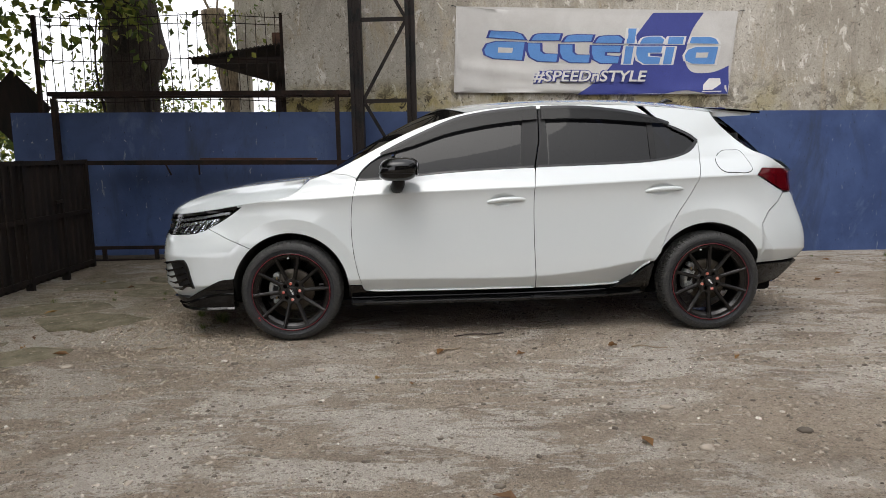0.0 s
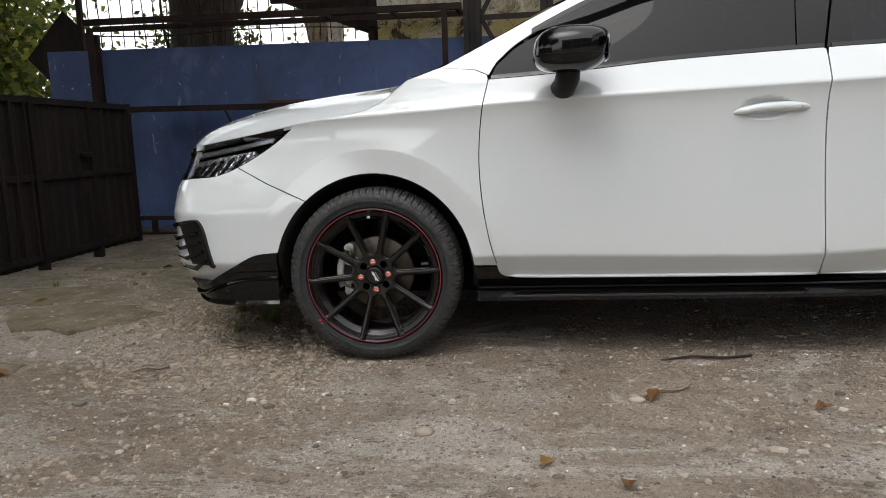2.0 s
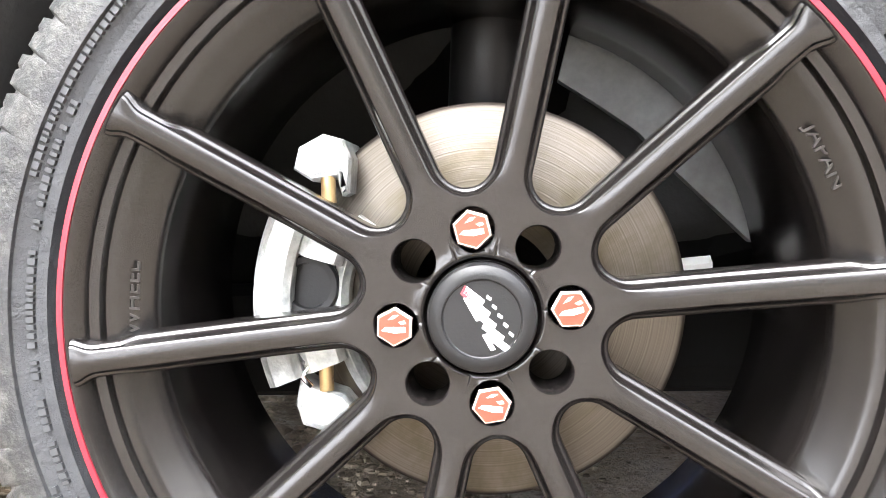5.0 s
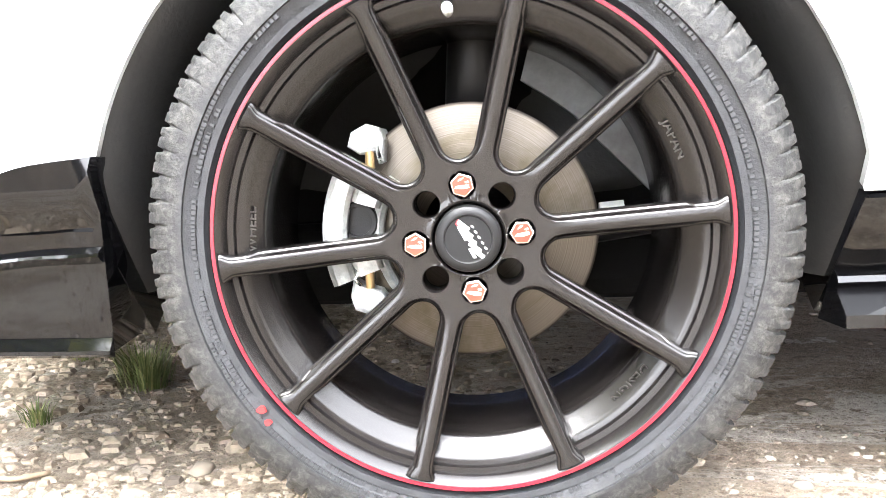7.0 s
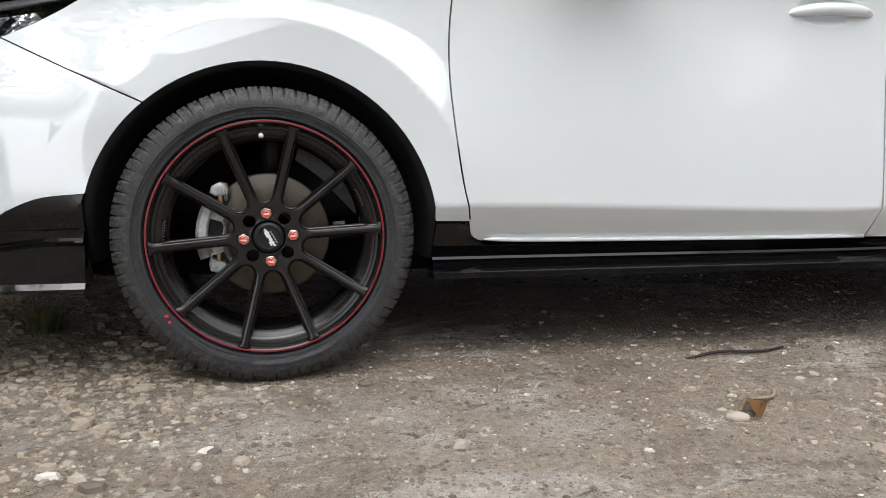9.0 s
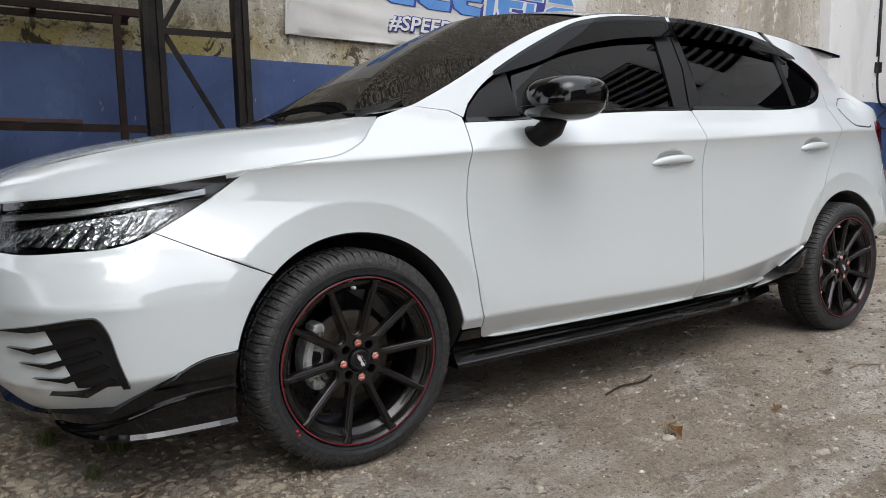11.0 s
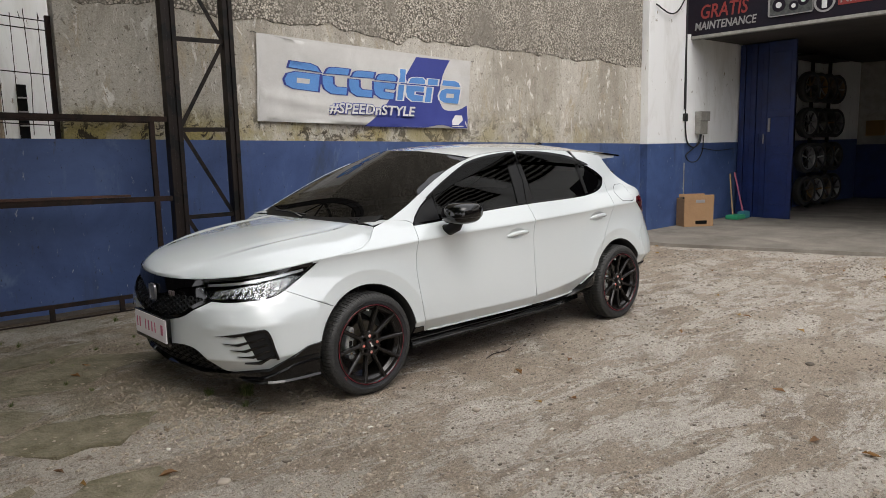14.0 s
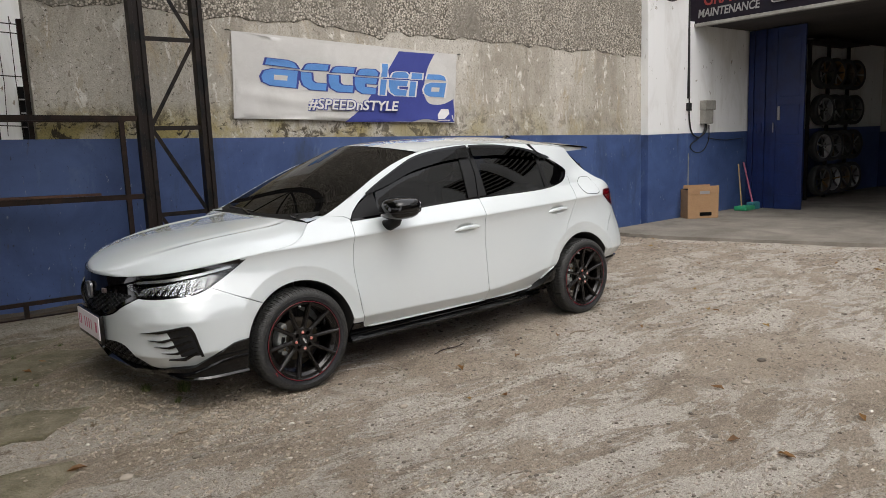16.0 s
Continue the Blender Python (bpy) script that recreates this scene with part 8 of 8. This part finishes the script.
# meter with cables on the shop wall
meter = empty("electric_meter", WALL @ pose(9.42, -0.10, 1.72))
tagged(meter, "grey electric meter box on the white wall", "meter")
part("case", boxm(-0.12, 0.12, -0.11, 0.0, -0.14, 0.09, 0.01), M_meter, meter)
part("window", boxm(-0.11, 0.02, -0.12, -0.108, 0.10, 0.22, 0.004), M_silver, meter, "clear meter window")
part("hood", boxm(-0.13, 0.16, -0.13, 0.0, 0.09, 0.25, 0.01), M_meter, meter)
cab = empty("wall_cables", WALL)
tagged(cab, "black cables running down the wall to the meter", "cable")
for pts, r in (([(8.9, -0.145, 5.0), (8.9, -0.145, 3.2), (8.89, -0.145, 2.0)], 0.014), ([(8.95, -0.115, 3.3), (8.945, -0.13, 2.2), (8.96, -0.13, 1.65), (9.05, -0.13, 1.42), (9.25, -0.14, 1.36), (9.38, -0.15, 1.48), (9.4, -0.15, 1.6)], 0.013),
               ([(9.44, -0.15, 1.6), (9.42, -0.14, 1.45), (9.2, -0.13, 1.33), (9.0, -0.125, 1.22), (9.08, -0.125, 1.13), (9.35, -0.125, 1.12), (9.52, -0.13, 1.3), (9.5, -0.15, 1.56)], 0.009), ([(9.5, -0.125, 1.34), (10.0, -0.125, 1.29), (10.6, -0.125, 1.31)], 0.008),
               ([(8.0, -0.15, 3.62), (8.3, -0.2, 3.5), (8.6, -0.17, 3.58), (8.9, -0.15, 3.9)], 0.012)):
    part("cable", tube(bmesh.new(), spline(pts, 5), r, 6), M_cable, cab, "", True)
part("junction", boxm(8.86, 8.95, -0.18, -0.13, 1.80, 1.93, 0.005), M_cable, cab)
part("pipe", tube(bmesh.new(), [(8.955, -0.118, 0.06), (8.955, -0.118, 1.1)], 0.012, 6), M_meter, cab)

# carton, broom, dustpan
carton = empty("cardboard_box", pose(8.86, 2.70, 0.04, 0, 0, -36))
tagged(carton, "open brown cardboard box against the blue wall", "box")
part("body", boxm(-0.26, 0.26, -0.17, 0.17, 0.0, 0.47, 0.006), M_card, carton)
# dark sheet on the solid body stands for the shaded inside of the box
part("opening_shade_sheet", boxm(-0.25, 0.25, -0.16, 0.16, 0.468, 0.474), M_inner, carton)
for x0, x1, y0, y1, rx in ((-0.26, 0.26, -0.175, -0.168, 0), (-0.26, 0.26, 0.168, 0.175, 0)):
    part("flap", boxm(x0, x1, y0, y1, 0.40, 0.53, 0.001), M_card, carton)
part("tape", boxm(-0.06, 0.10, -0.1785, -0.1755, 0.40, 0.45), M_sign_white, carton, "pale shipping label")
part("print_bar", boxm(-0.06, 0.14, -0.1735, -0.1705, 0.04, 0.10), M_inner, carton, "dark printed bar")
broom = empty("broom", pose(10.48, 2.72, 0.04))
tagged(broom, "broom with pink handle leaning on the door", "broom")
part("stick", tube(bmesh.new(), [(0.0, -0.12, 0.1), (-0.02, 0.06, 0.84)], 0.014, 8), M_pink, broom)
part("bristles", boxm(-0.12, 0.12, -0.2, -0.06, 0.0, 0.13, 0.02), M_teal, broom)
pan = empty("dustpan", pose(10.22, 2.62, 0.04))
tagged(pan, "green dustpan with wooden stick on the slab", "dustpan")
part("scoop", boxm(-0.16, 0.16, -0.12, 0.12, 0.0, 0.08, 0.02), M_green, pan)
part("stick", tube(bmesh.new(), [(0.0, 0.05, 0.06), (0.02, 0.14, 0.82)], 0.013, 8), M_wood, pan)

# racks of wheels inside
stand = empty("wheel_rack", pose(13.9, 2.55, 0.04))
tagged(stand, "dark steel rack along the shop wall", "rack")
for x in (-1.45, -0.6, 0.35):
    part("upright", boxm(x - 0.025, x + 0.025, -0.03, 0.03, 0.0, 3.05), M_steel, stand)
for z in (0.42, 1.08, 1.8, 2.5):
    part("shelf_bar", boxm(-1.5, 0.5, -0.05, -0.02, z, z + 0.04), M_steel, stand)
part("top_shelf", boxm(-1.5, 0.5, -0.35, 0.2, 3.02, 3.06), M_steel, stand)


M_show = material("display_alloy", (0.1, 0.1, 0.1), 0.35, 0.5)
oi_ = M_show.node_tree.nodes.new("ShaderNodeObjectInfo")
paint_in(M_show, "Base Color", ramp(M_show, oi_.outputs["Random"], [(0.0, (0.03, 0.03, 0.032)), (0.45, (0.07, 0.066, 0.06)), (0.6, (0.22, 0.13, 0.04)), (0.75, (0.10, 0.10, 0.10)), (1.0, (0.45, 0.45, 0.45))]))


def show_wheel():
    bm = bmesh.new()
    revolve(bm, [(0.29, 0.14), (0.30, 0.10), (0.30, 0.02), (0.285, 0.0), (0.235, 0.0), (0.225, 0.02), (0.21, 0.04)], 28)
    t = finish(bm, "display_wheel", M_rubber, None, True)
    tagged(t, "alloy wheel with tyre on the display rack", "wheel", "wheels on display")
    bm = bmesh.new()
    revolve(bm, [(0.232, 0.01), (0.22, 0.0), (0.205, 0.02), (0.20, 0.12)], 28)
    part("rim", bm, M_show, t, "", True)
    for k in range(7):
        a = 2 * math.pi * k / 7
        part("spoke", beam(bmesh.new(), (0.03 * math.cos(a), 0.03, 0.03 * math.sin(a)), (0.21 * math.cos(a), 0.015, 0.21 * math.sin(a)), 0.03, 0.02, (0, 1, 0)), M_show, t)
    return t


first = None
for z in (0.36, 1.02, 1.72, 2.42):
    for x in (-1.2, -0.72, -0.24, 0.24):
        m = pose(13.9 + x, 2.32, z + 0.06, 0, 9 * x, -12)
        if first is None:
            first = show_wheel()
            first.matrix_world = m
        else:
            copy_thing(first, m)
dado = finish(boxm(16.42, 16.448, 1.9, 2.9, 0.04, 1.3), "wall_shop_inner_base", M_door_blue)
tagged(dado, "dark blue painted foot of the inner shop wall", "wall", kind="structure")
notice = finish(boxm(16.38, 16.44, 2.05, 2.45, 1.5, 1.85, 0.003), "wall_notice", M_dry)
tagged(notice, "small yellow notice on the inner shop wall", "notice")

# ---- across the yard, behind the camera: plain facade and trees that the paint mirrors ----
M_brown_wall = weathered("brown_stained_render", (0.33, 0.285, 0.23), (0.20, 0.17, 0.135), 0.9, 0.8, 20, 0.3, 0.01)
facade = empty("opposite_building", pose(0, -14, 0))
tagged(facade, "brown rendered two-storey building across the yard", "building")
part("wall", boxm(-2, 30, -0.4, 0, -0.05, 6.4), M_brown_wall, facade)
part("roof", boxm(-2.4, 30.4, -6, 0.6, 6.4, 6.7), M_roof_tin, facade)
for x in np.arange(-1.0, 29, 3.0):
    for z in (1.0, 3.8):
        w_ = part("window", boxm(x, x + 1.6, 0.0, 0.02, z, z + 1.5), M_inner, facade)
        part("frame", boxm(x + 0.76, x + 0.84, 0.02, 0.04, z, z + 1.5), M_white, w_)
# louvred windows high over the shop
louvre = empty("louvred_window", pose(9.28, 0, 6.0))
tagged(louvre, "tall window with pale slanting louvres over the shop", "window", "louvred windows")
# dark sheet on the wall stands for the shade behind the slats
part("opening_shade_sheet", boxm(-0.012, 0.0, -0.75, 0.75, 0.0, 1.8), M_inner, louvre)
for k in range(7):
    part("slat", boxm(-0.10, -0.012, -0.75, 0.75, 0.10 + 0.25 * k, 0.19 + 0.25 * k), M_meter, louvre)
for y_, z_ in ((-2.2, 6.0), (-4.4, 6.0), (-6.6, 6.0)):
    copy_thing(louvre, pose(9.28, y_, z_))
# unseen trees, known from reflections; crowns enlarged to block low western sky
for nm, x, y, h, seed in (("yard_tree", -7.5, -3.0, 6.5, 21), ("yard_tree", -9.0, 2.5, 7.0, 22), ("yard_tree", -6.5, -9.5, 7.0, 23)):
    tree(nm, (x, y, 0), [(0, 0, -0.1), (0.1, 0, 2.0), (0.0, 0.1, 4.0), (0.2, 0, h)], [0.28, 0.22, 0.17, 0.08],
         [((0.3, 0, h), (2.0, 2.0, 1.1), 2400, 0.26), ((-1.0, 0.8, h - 1.4), (1.6, 1.6, 1.0), 1900, 0.26), ((1.2, -0.9, h - 1.2), (1.6, 1.6, 1.0), 1900, 0.26)], "leafy yard tree with brown trunk, crown enlarged to block sky light", M_bark, seed,
         [([(0, 0.1, 3.6), (-0.5, 0.4, 4.6), (-1.0, 0.8, h - 1.0)], 0.09), ([(0.05, 0.1, 3.4), (0.6, -0.4, 4.4), (1.2, -0.9, h - 1.0)], 0.09)])

# unseen wall, added only to keep low western light off the yard
wall_w = finish(boxm(-9.4, -9.2, -14.0, 3.0, -0.05, 3.4), "wall_unseen_west_block", M_brown_wall)
tagged(wall_w, "plain unseen brown wall added to block light from the west", "wall", kind="structure")

# ---- loose stones, leaves, grass ----
def pebble(bm, c, r, rng, sq=0.6):
    n = 6
    rot = rng.uniform(0, 6.28)
    sx, sy = rng.uniform(0.75, 1.3), rng.uniform(0.75, 1.2)
    rows = []
    for t, rr in ((-0.5, 0.62), (0.1, 1.0), (0.55, 0.72)):
        rows.append([bm.verts.new((c[0] + r * sx * rr * math.cos(rot + 2 * math.pi * k / n) * rng.uniform(0.82, 1.12), c[1] + r * sy * rr * math.sin(rot + 2 * math.pi * k / n) * rng.uniform(0.82, 1.12), c[2] + r * sq * (t + 0.3) * rng.uniform(0.85, 1.1))) for k in range(n)])
    topv = bm.verts.new((c[0] + r * 0.1, c[1], c[2] + r * sq * 1.05))
    for a, b in zip(rows, rows[1:]):
        for k in range(n):
            bm.faces.new((a[k], a[(k + 1) % n], b[(k + 1) % n], b[k]))
    for k in range(n):
        bm.faces.new((rows[-1][k], rows[-1][(k + 1) % n], topv))


def scatter(name, count, area, rlo, rhi, seed, label, dens=None, mat=None):
    """Many small stones in one mesh: two rings and a tip each, all a little different."""
    rng = np.random.default_rng(seed)
    spots_ = []
    while len(spots_) < count:
        x, y = rng.uniform(area[0], area[1]), rng.uniform(area[2], area[3])
        if dens and rng.random() > dens(x, y):
            continue
        spots_.append((x, y, ground_z(x, y)))
    p = np.array(spots_)
    r = rlo + (rhi - rlo) * rng.random(count) ** 3
    n = 5
    ang = rng.uniform(0, 6.28, count)[:, None] + np.arange(n) * 2 * math.pi / n
    sx, sy, sz = rng.uniform(0.75, 1.35, (count, 1)), rng.uniform(0.7, 1.2, (count, 1)), rng.uniform(0.4, 0.75, (count, 1))
    rings = []
    for rr, h in ((1.0, -0.25), (0.72, 0.62)):
        k = rr * rng.uniform(0.8, 1.15, (count, n)) * r[:, None]
        rings.append(np.stack([p[:, :1] + k * sx * np.cos(ang), p[:, 1:2] + k * sy * np.sin(ang), p[:, 2:] + r[:, None] * sz * h * rng.uniform(0.8, 1.15, (count, n))], 2))
    tip = np.stack([p[:, 0] + r * rng.uniform(-0.2, 0.2, count), p[:, 1] + r * rng.uniform(-0.2, 0.2, count), p[:, 2] + r * sz[:, 0] * 0.9], 1)[:, None]
    verts = np.concatenate([rings[0], rings[1], tip], 1).reshape(-1, 3)
    one = [(k, (k + 1) % n, n + (k + 1) % n, n + k) for k in range(n)]
    caps = [(n + k, n + (k + 1) % n, 2 * n) for k in range(n)]
    base = (np.arange(count) * (2 * n + 1))[:, None, None]
    faces = (base + np.array(one)).reshape(-1, 4).tolist() + (base + np.array(caps)).reshape(-1, 3).tolist()
    me = bpy.data.meshes.new(name)
    me.from_pydata(verts.tolist(), [], faces)
    me.materials.append(mat or M_stone)
    tagged(new(name, me), label, "gravel", kind="stuff")


M_soil = weathered("crumbly_soil", (0.145, 0.11, 0.074), (0.28, 0.232, 0.177), 0.95, 14, 120, 0.5, 0.004, None, 0.62, 0.4)
scatter("gravel", 26000, (-3.2, 8.0, -4.2, 2.6), 0.003, 0.016, 31, "loose grey gravel scattered over the yard", lambda x, y: (0.25 + 0.75 * (noise.noise((x * 0.8, y * 0.8, 7)) > -0.05)) * (1 - 0.85 * smooth(-0.2, -0.9, x) * smooth(-2.0, -0.6, y)))
scatter("gravel_heap", 7500, (-1.6, 0.1, -0.5, 1.6), 0.0015, 0.012, 32, "dark crumbly soil and stones before the front wheel", lambda x, y: 1 - smooth(0.3, 1.1, math.hypot((x + 0.60) * 1.0, y - 0.45)), M_soil)
scatter("gravel_lumps", 260, (-1.3, -0.1, -0.5, 1.2), 0.009, 0.026, 36, "dark lumps of soil and stone before the front wheel", lambda x, y: 1 - smooth(0.2, 0.8, math.hypot(x + 0.6, y - 0.3)), M_soil)
scatter("gravel_near", 9000, (-1.0, 1.8, -1.0, 0.35), 0.0012, 0.007, 33, "fine grit round the front wheel", None)
scatter("gravel_dark", 7000, (-3.4, -0.1, -1.6, 2.6), 0.003, 0.015, 35, "dark damp grit and crumbs of soil before the car", lambda x, y: 0.3 + 0.7 * (noise.noise((x * 1.5, y * 1.5, 9)) > 0.0), M_soil)
scatter("gravel_coarse", 380, (-3.0, 9.0, -4.0, 2.4), 0.010, 0.026, 34, "small broken stones strewn over the yard", None)

rs_ = random.Random(41)
spots = [(6.72, 2.60, 0.07), (6.90, 2.48, 0.045), (6.58, 2.36, 0.035), (7.0, 2.72, 0.05), (6.45, 2.62, 0.04), (0.194, -0.043, 0.016), (0.361, 0.142, 0.013), (-0.544, -0.037, 0.022), (-0.563, 0.066, 0.019)]
while len(spots) < 60:
    x, y = rs_.uniform(-2.6, 5.5), rs_.uniform(-3.2, 0.6)
    if not (-0.35 < x < 2.95 and y > -0.25):
        spots.append((x, y, rs_.uniform(0.014, 0.034)))
for x, y, r in spots:
    bm = bmesh.new()
    pebble(bm, (0, 0, 0), r, rs_, 0.62)
    ob = finish(bm, "stone", M_stone, None, True, pose(x, y, ground_z(x, y) - r * 0.12))
    tagged(ob, "loose grey stone lying on the gravel", "stone", "loose stones")

lf = random.Random(43)
leaf_spots = [(0.9, -0.35), (1.35, -0.42), (1.9, -0.3), (2.5, -0.6), (3.3, -0.75), (3.9, -0.2), (0.75, -0.9)]
while len(leaf_spots) < 46:
    x, y = lf.uniform(-2.8, 7.5), lf.uniform(-2.6, 2.6)
    if not (-1.0 < x < 3.3 and y > -0.05):
        leaf_spots.append((x, y))
for x, y in leaf_spots:
    bm = bmesh.new()
    l, w = lf.uniform(0.022, 0.05), lf.uniform(0.010, 0.022)
    rib = [(-l, 0, 0.004), (-l * 0.4, 0, 0.010), (l * 0.3, 0, 0.009), (l, 0, 0.016)]
    c = [bm.verts.new(p) for p in rib]
    a = [bm.verts.new((p[0], w * k, p[2] + lf.uniform(0.004, 0.02))) for p, k in zip(rib[1:3], (1.0, 0.85))]
    b = [bm.verts.new((p[0], -w * k, p[2] + lf.uniform(0.004, 0.02))) for p, k in zip(rib[1:3], (1.0, 0.85))]
    for s_ in (a, b):
        bm.faces.new((c[0], c[1], s_[0])), bm.faces.new((c[1], c[2], s_[1], s_[0])), bm.faces.new((c[2], c[3], s_[1]))
    ob = finish(bm, "fallen_leaf", M_dry, None, False, pose(x, y, ground_z(x, y), 0, 0, lf.uniform(0, 360)))
    tagged(ob, "curled dry brown leaf on the gravel", "leaf", "fallen leaves")
for x, y, l, a in ((1.15, 0.05, 0.32, 8), (0.95, -0.3, 0.18, 30), (2.1, -0.35, 0.2, -15), (-0.62, 0.18, 0.14, 5), (-0.8, -0.1, 0.12, 20)):
    bm = tube(bmesh.new(), spline([(-l / 2, 0, 0.004), (-l / 6, 0.012, 0.01), (l / 5, -0.008, 0.007), (l / 2, 0.01, 0.006)], 4), 0.004, 5)
    ob = finish(bm, "twig", M_old_wood if a == 8 else M_dry_stick, None, True, pose(x, y, ground_z(x, y), 0, 0, a))
    tagged(ob, "thin dry twig lying on the gravel", "twig", "fallen twigs")

gr = random.Random(47)


def tuft(x, y, n, h, label="tuft of green grass in the gravel"):
    bm = bmesh.new()
    for _ in range(n):
        a, r0 = gr.uniform(0, 6.28), gr.uniform(0, h * 0.5)
        hh, lean = h * gr.uniform(0.4, 1.0), gr.uniform(0.2, 0.9)
        p = Vector((r0 * math.cos(a), r0 * math.sin(a), 0))
        o = Vector((math.cos(a), math.sin(a), 0))
        s_ = Vector((-o.y, o.x, 0)) * 0.0014
        m1 = p + o * hh * lean * 0.3 + Vector((0, 0, hh * 0.6))
        m2 = p + o * hh * lean * 0.8 + Vector((0, 0, hh))
        v = [bm.verts.new(q) for q in (p - s_, p + s_, m1 + s_ * 0.8, m1 - s_ * 0.8, m2)]
        bm.faces.new((v[0], v[1], v[2], v[3])), bm.faces.new((v[3], v[2], v[4]))
    ob = finish(bm, "grass_tuft", M_grass, None, False, pose(x, y, ground_z(x, y) - 0.004))
    tagged(ob, label, "grass", "grass tufts", "stuff")


tuft(-0.57, 0.50, 260, 0.085)
tuft(-0.75, 0.62, 150, 0.055)
tuft(-0.66, 0.34, 90, 0.04)
for _ in range(26):
    x = gr.uniform(-3.2, -0.4)
    tuft(x, gr.uniform(1.2, 3.0), 40, gr.uniform(0.02, 0.05))
for _ in range(14):
    tuft(gr.uniform(3.5, 7.5), 3.05 - 0.04 * 5 + gr.uniform(-0.15, 0.0), 40, gr.uniform(0.03, 0.07))

# broken paving slabs on the shaded side
for x, y, sx, sy, a in ((-2.0, 1.0, 0.5, 0.32, 12), (-1.5, 0.55, 0.42, 0.26, -8), (-1.15, 1.7, 0.6, 0.35, 5), (-1.9, 1.9, 0.5, 0.3, -14), (-1.35, 2.5, 0.55, 0.3, 8), (-2.2, 0.1, 0.45, 0.3, 20), (-1.6, -0.25, 0.35, 0.22, 33)):
    bm = bmesh.new()
    k = 17
    r_ = random.Random(int((x + 9) * 1000))
    ring = [(sx * math.cos(2 * math.pi * i / k) * r_.uniform(0.8, 1.1), sy * math.sin(2 * math.pi * i / k) * r_.uniform(0.75, 1.1)) for i in range(k)]
    t_ = [bm.verts.new((u * 0.97, v * 0.97, 0.010)) for u, v in ring]
    m_ = [bm.verts.new((u, v, 0.006)) for u, v in ring]
    l_ = [bm.verts.new((u * 1.03, v * 1.03, -0.03)) for u, v in ring]
    bm.faces.new(t_)
    for p_, q_ in ((t_, m_), (m_, l_)):
        for i in range(k):
            bm.faces.new((p_[i], p_[(i + 1) % k], q_[(i + 1) % k], q_[i]))
    ob = finish(bm, "paving_slab", M_slab, None, False, pose(x, y, ground_z(x, y) - 0.006, 0, 0, a))
    tagged(ob, "broken flat concrete slab sunk in mossy ground", "slab", "broken slabs")
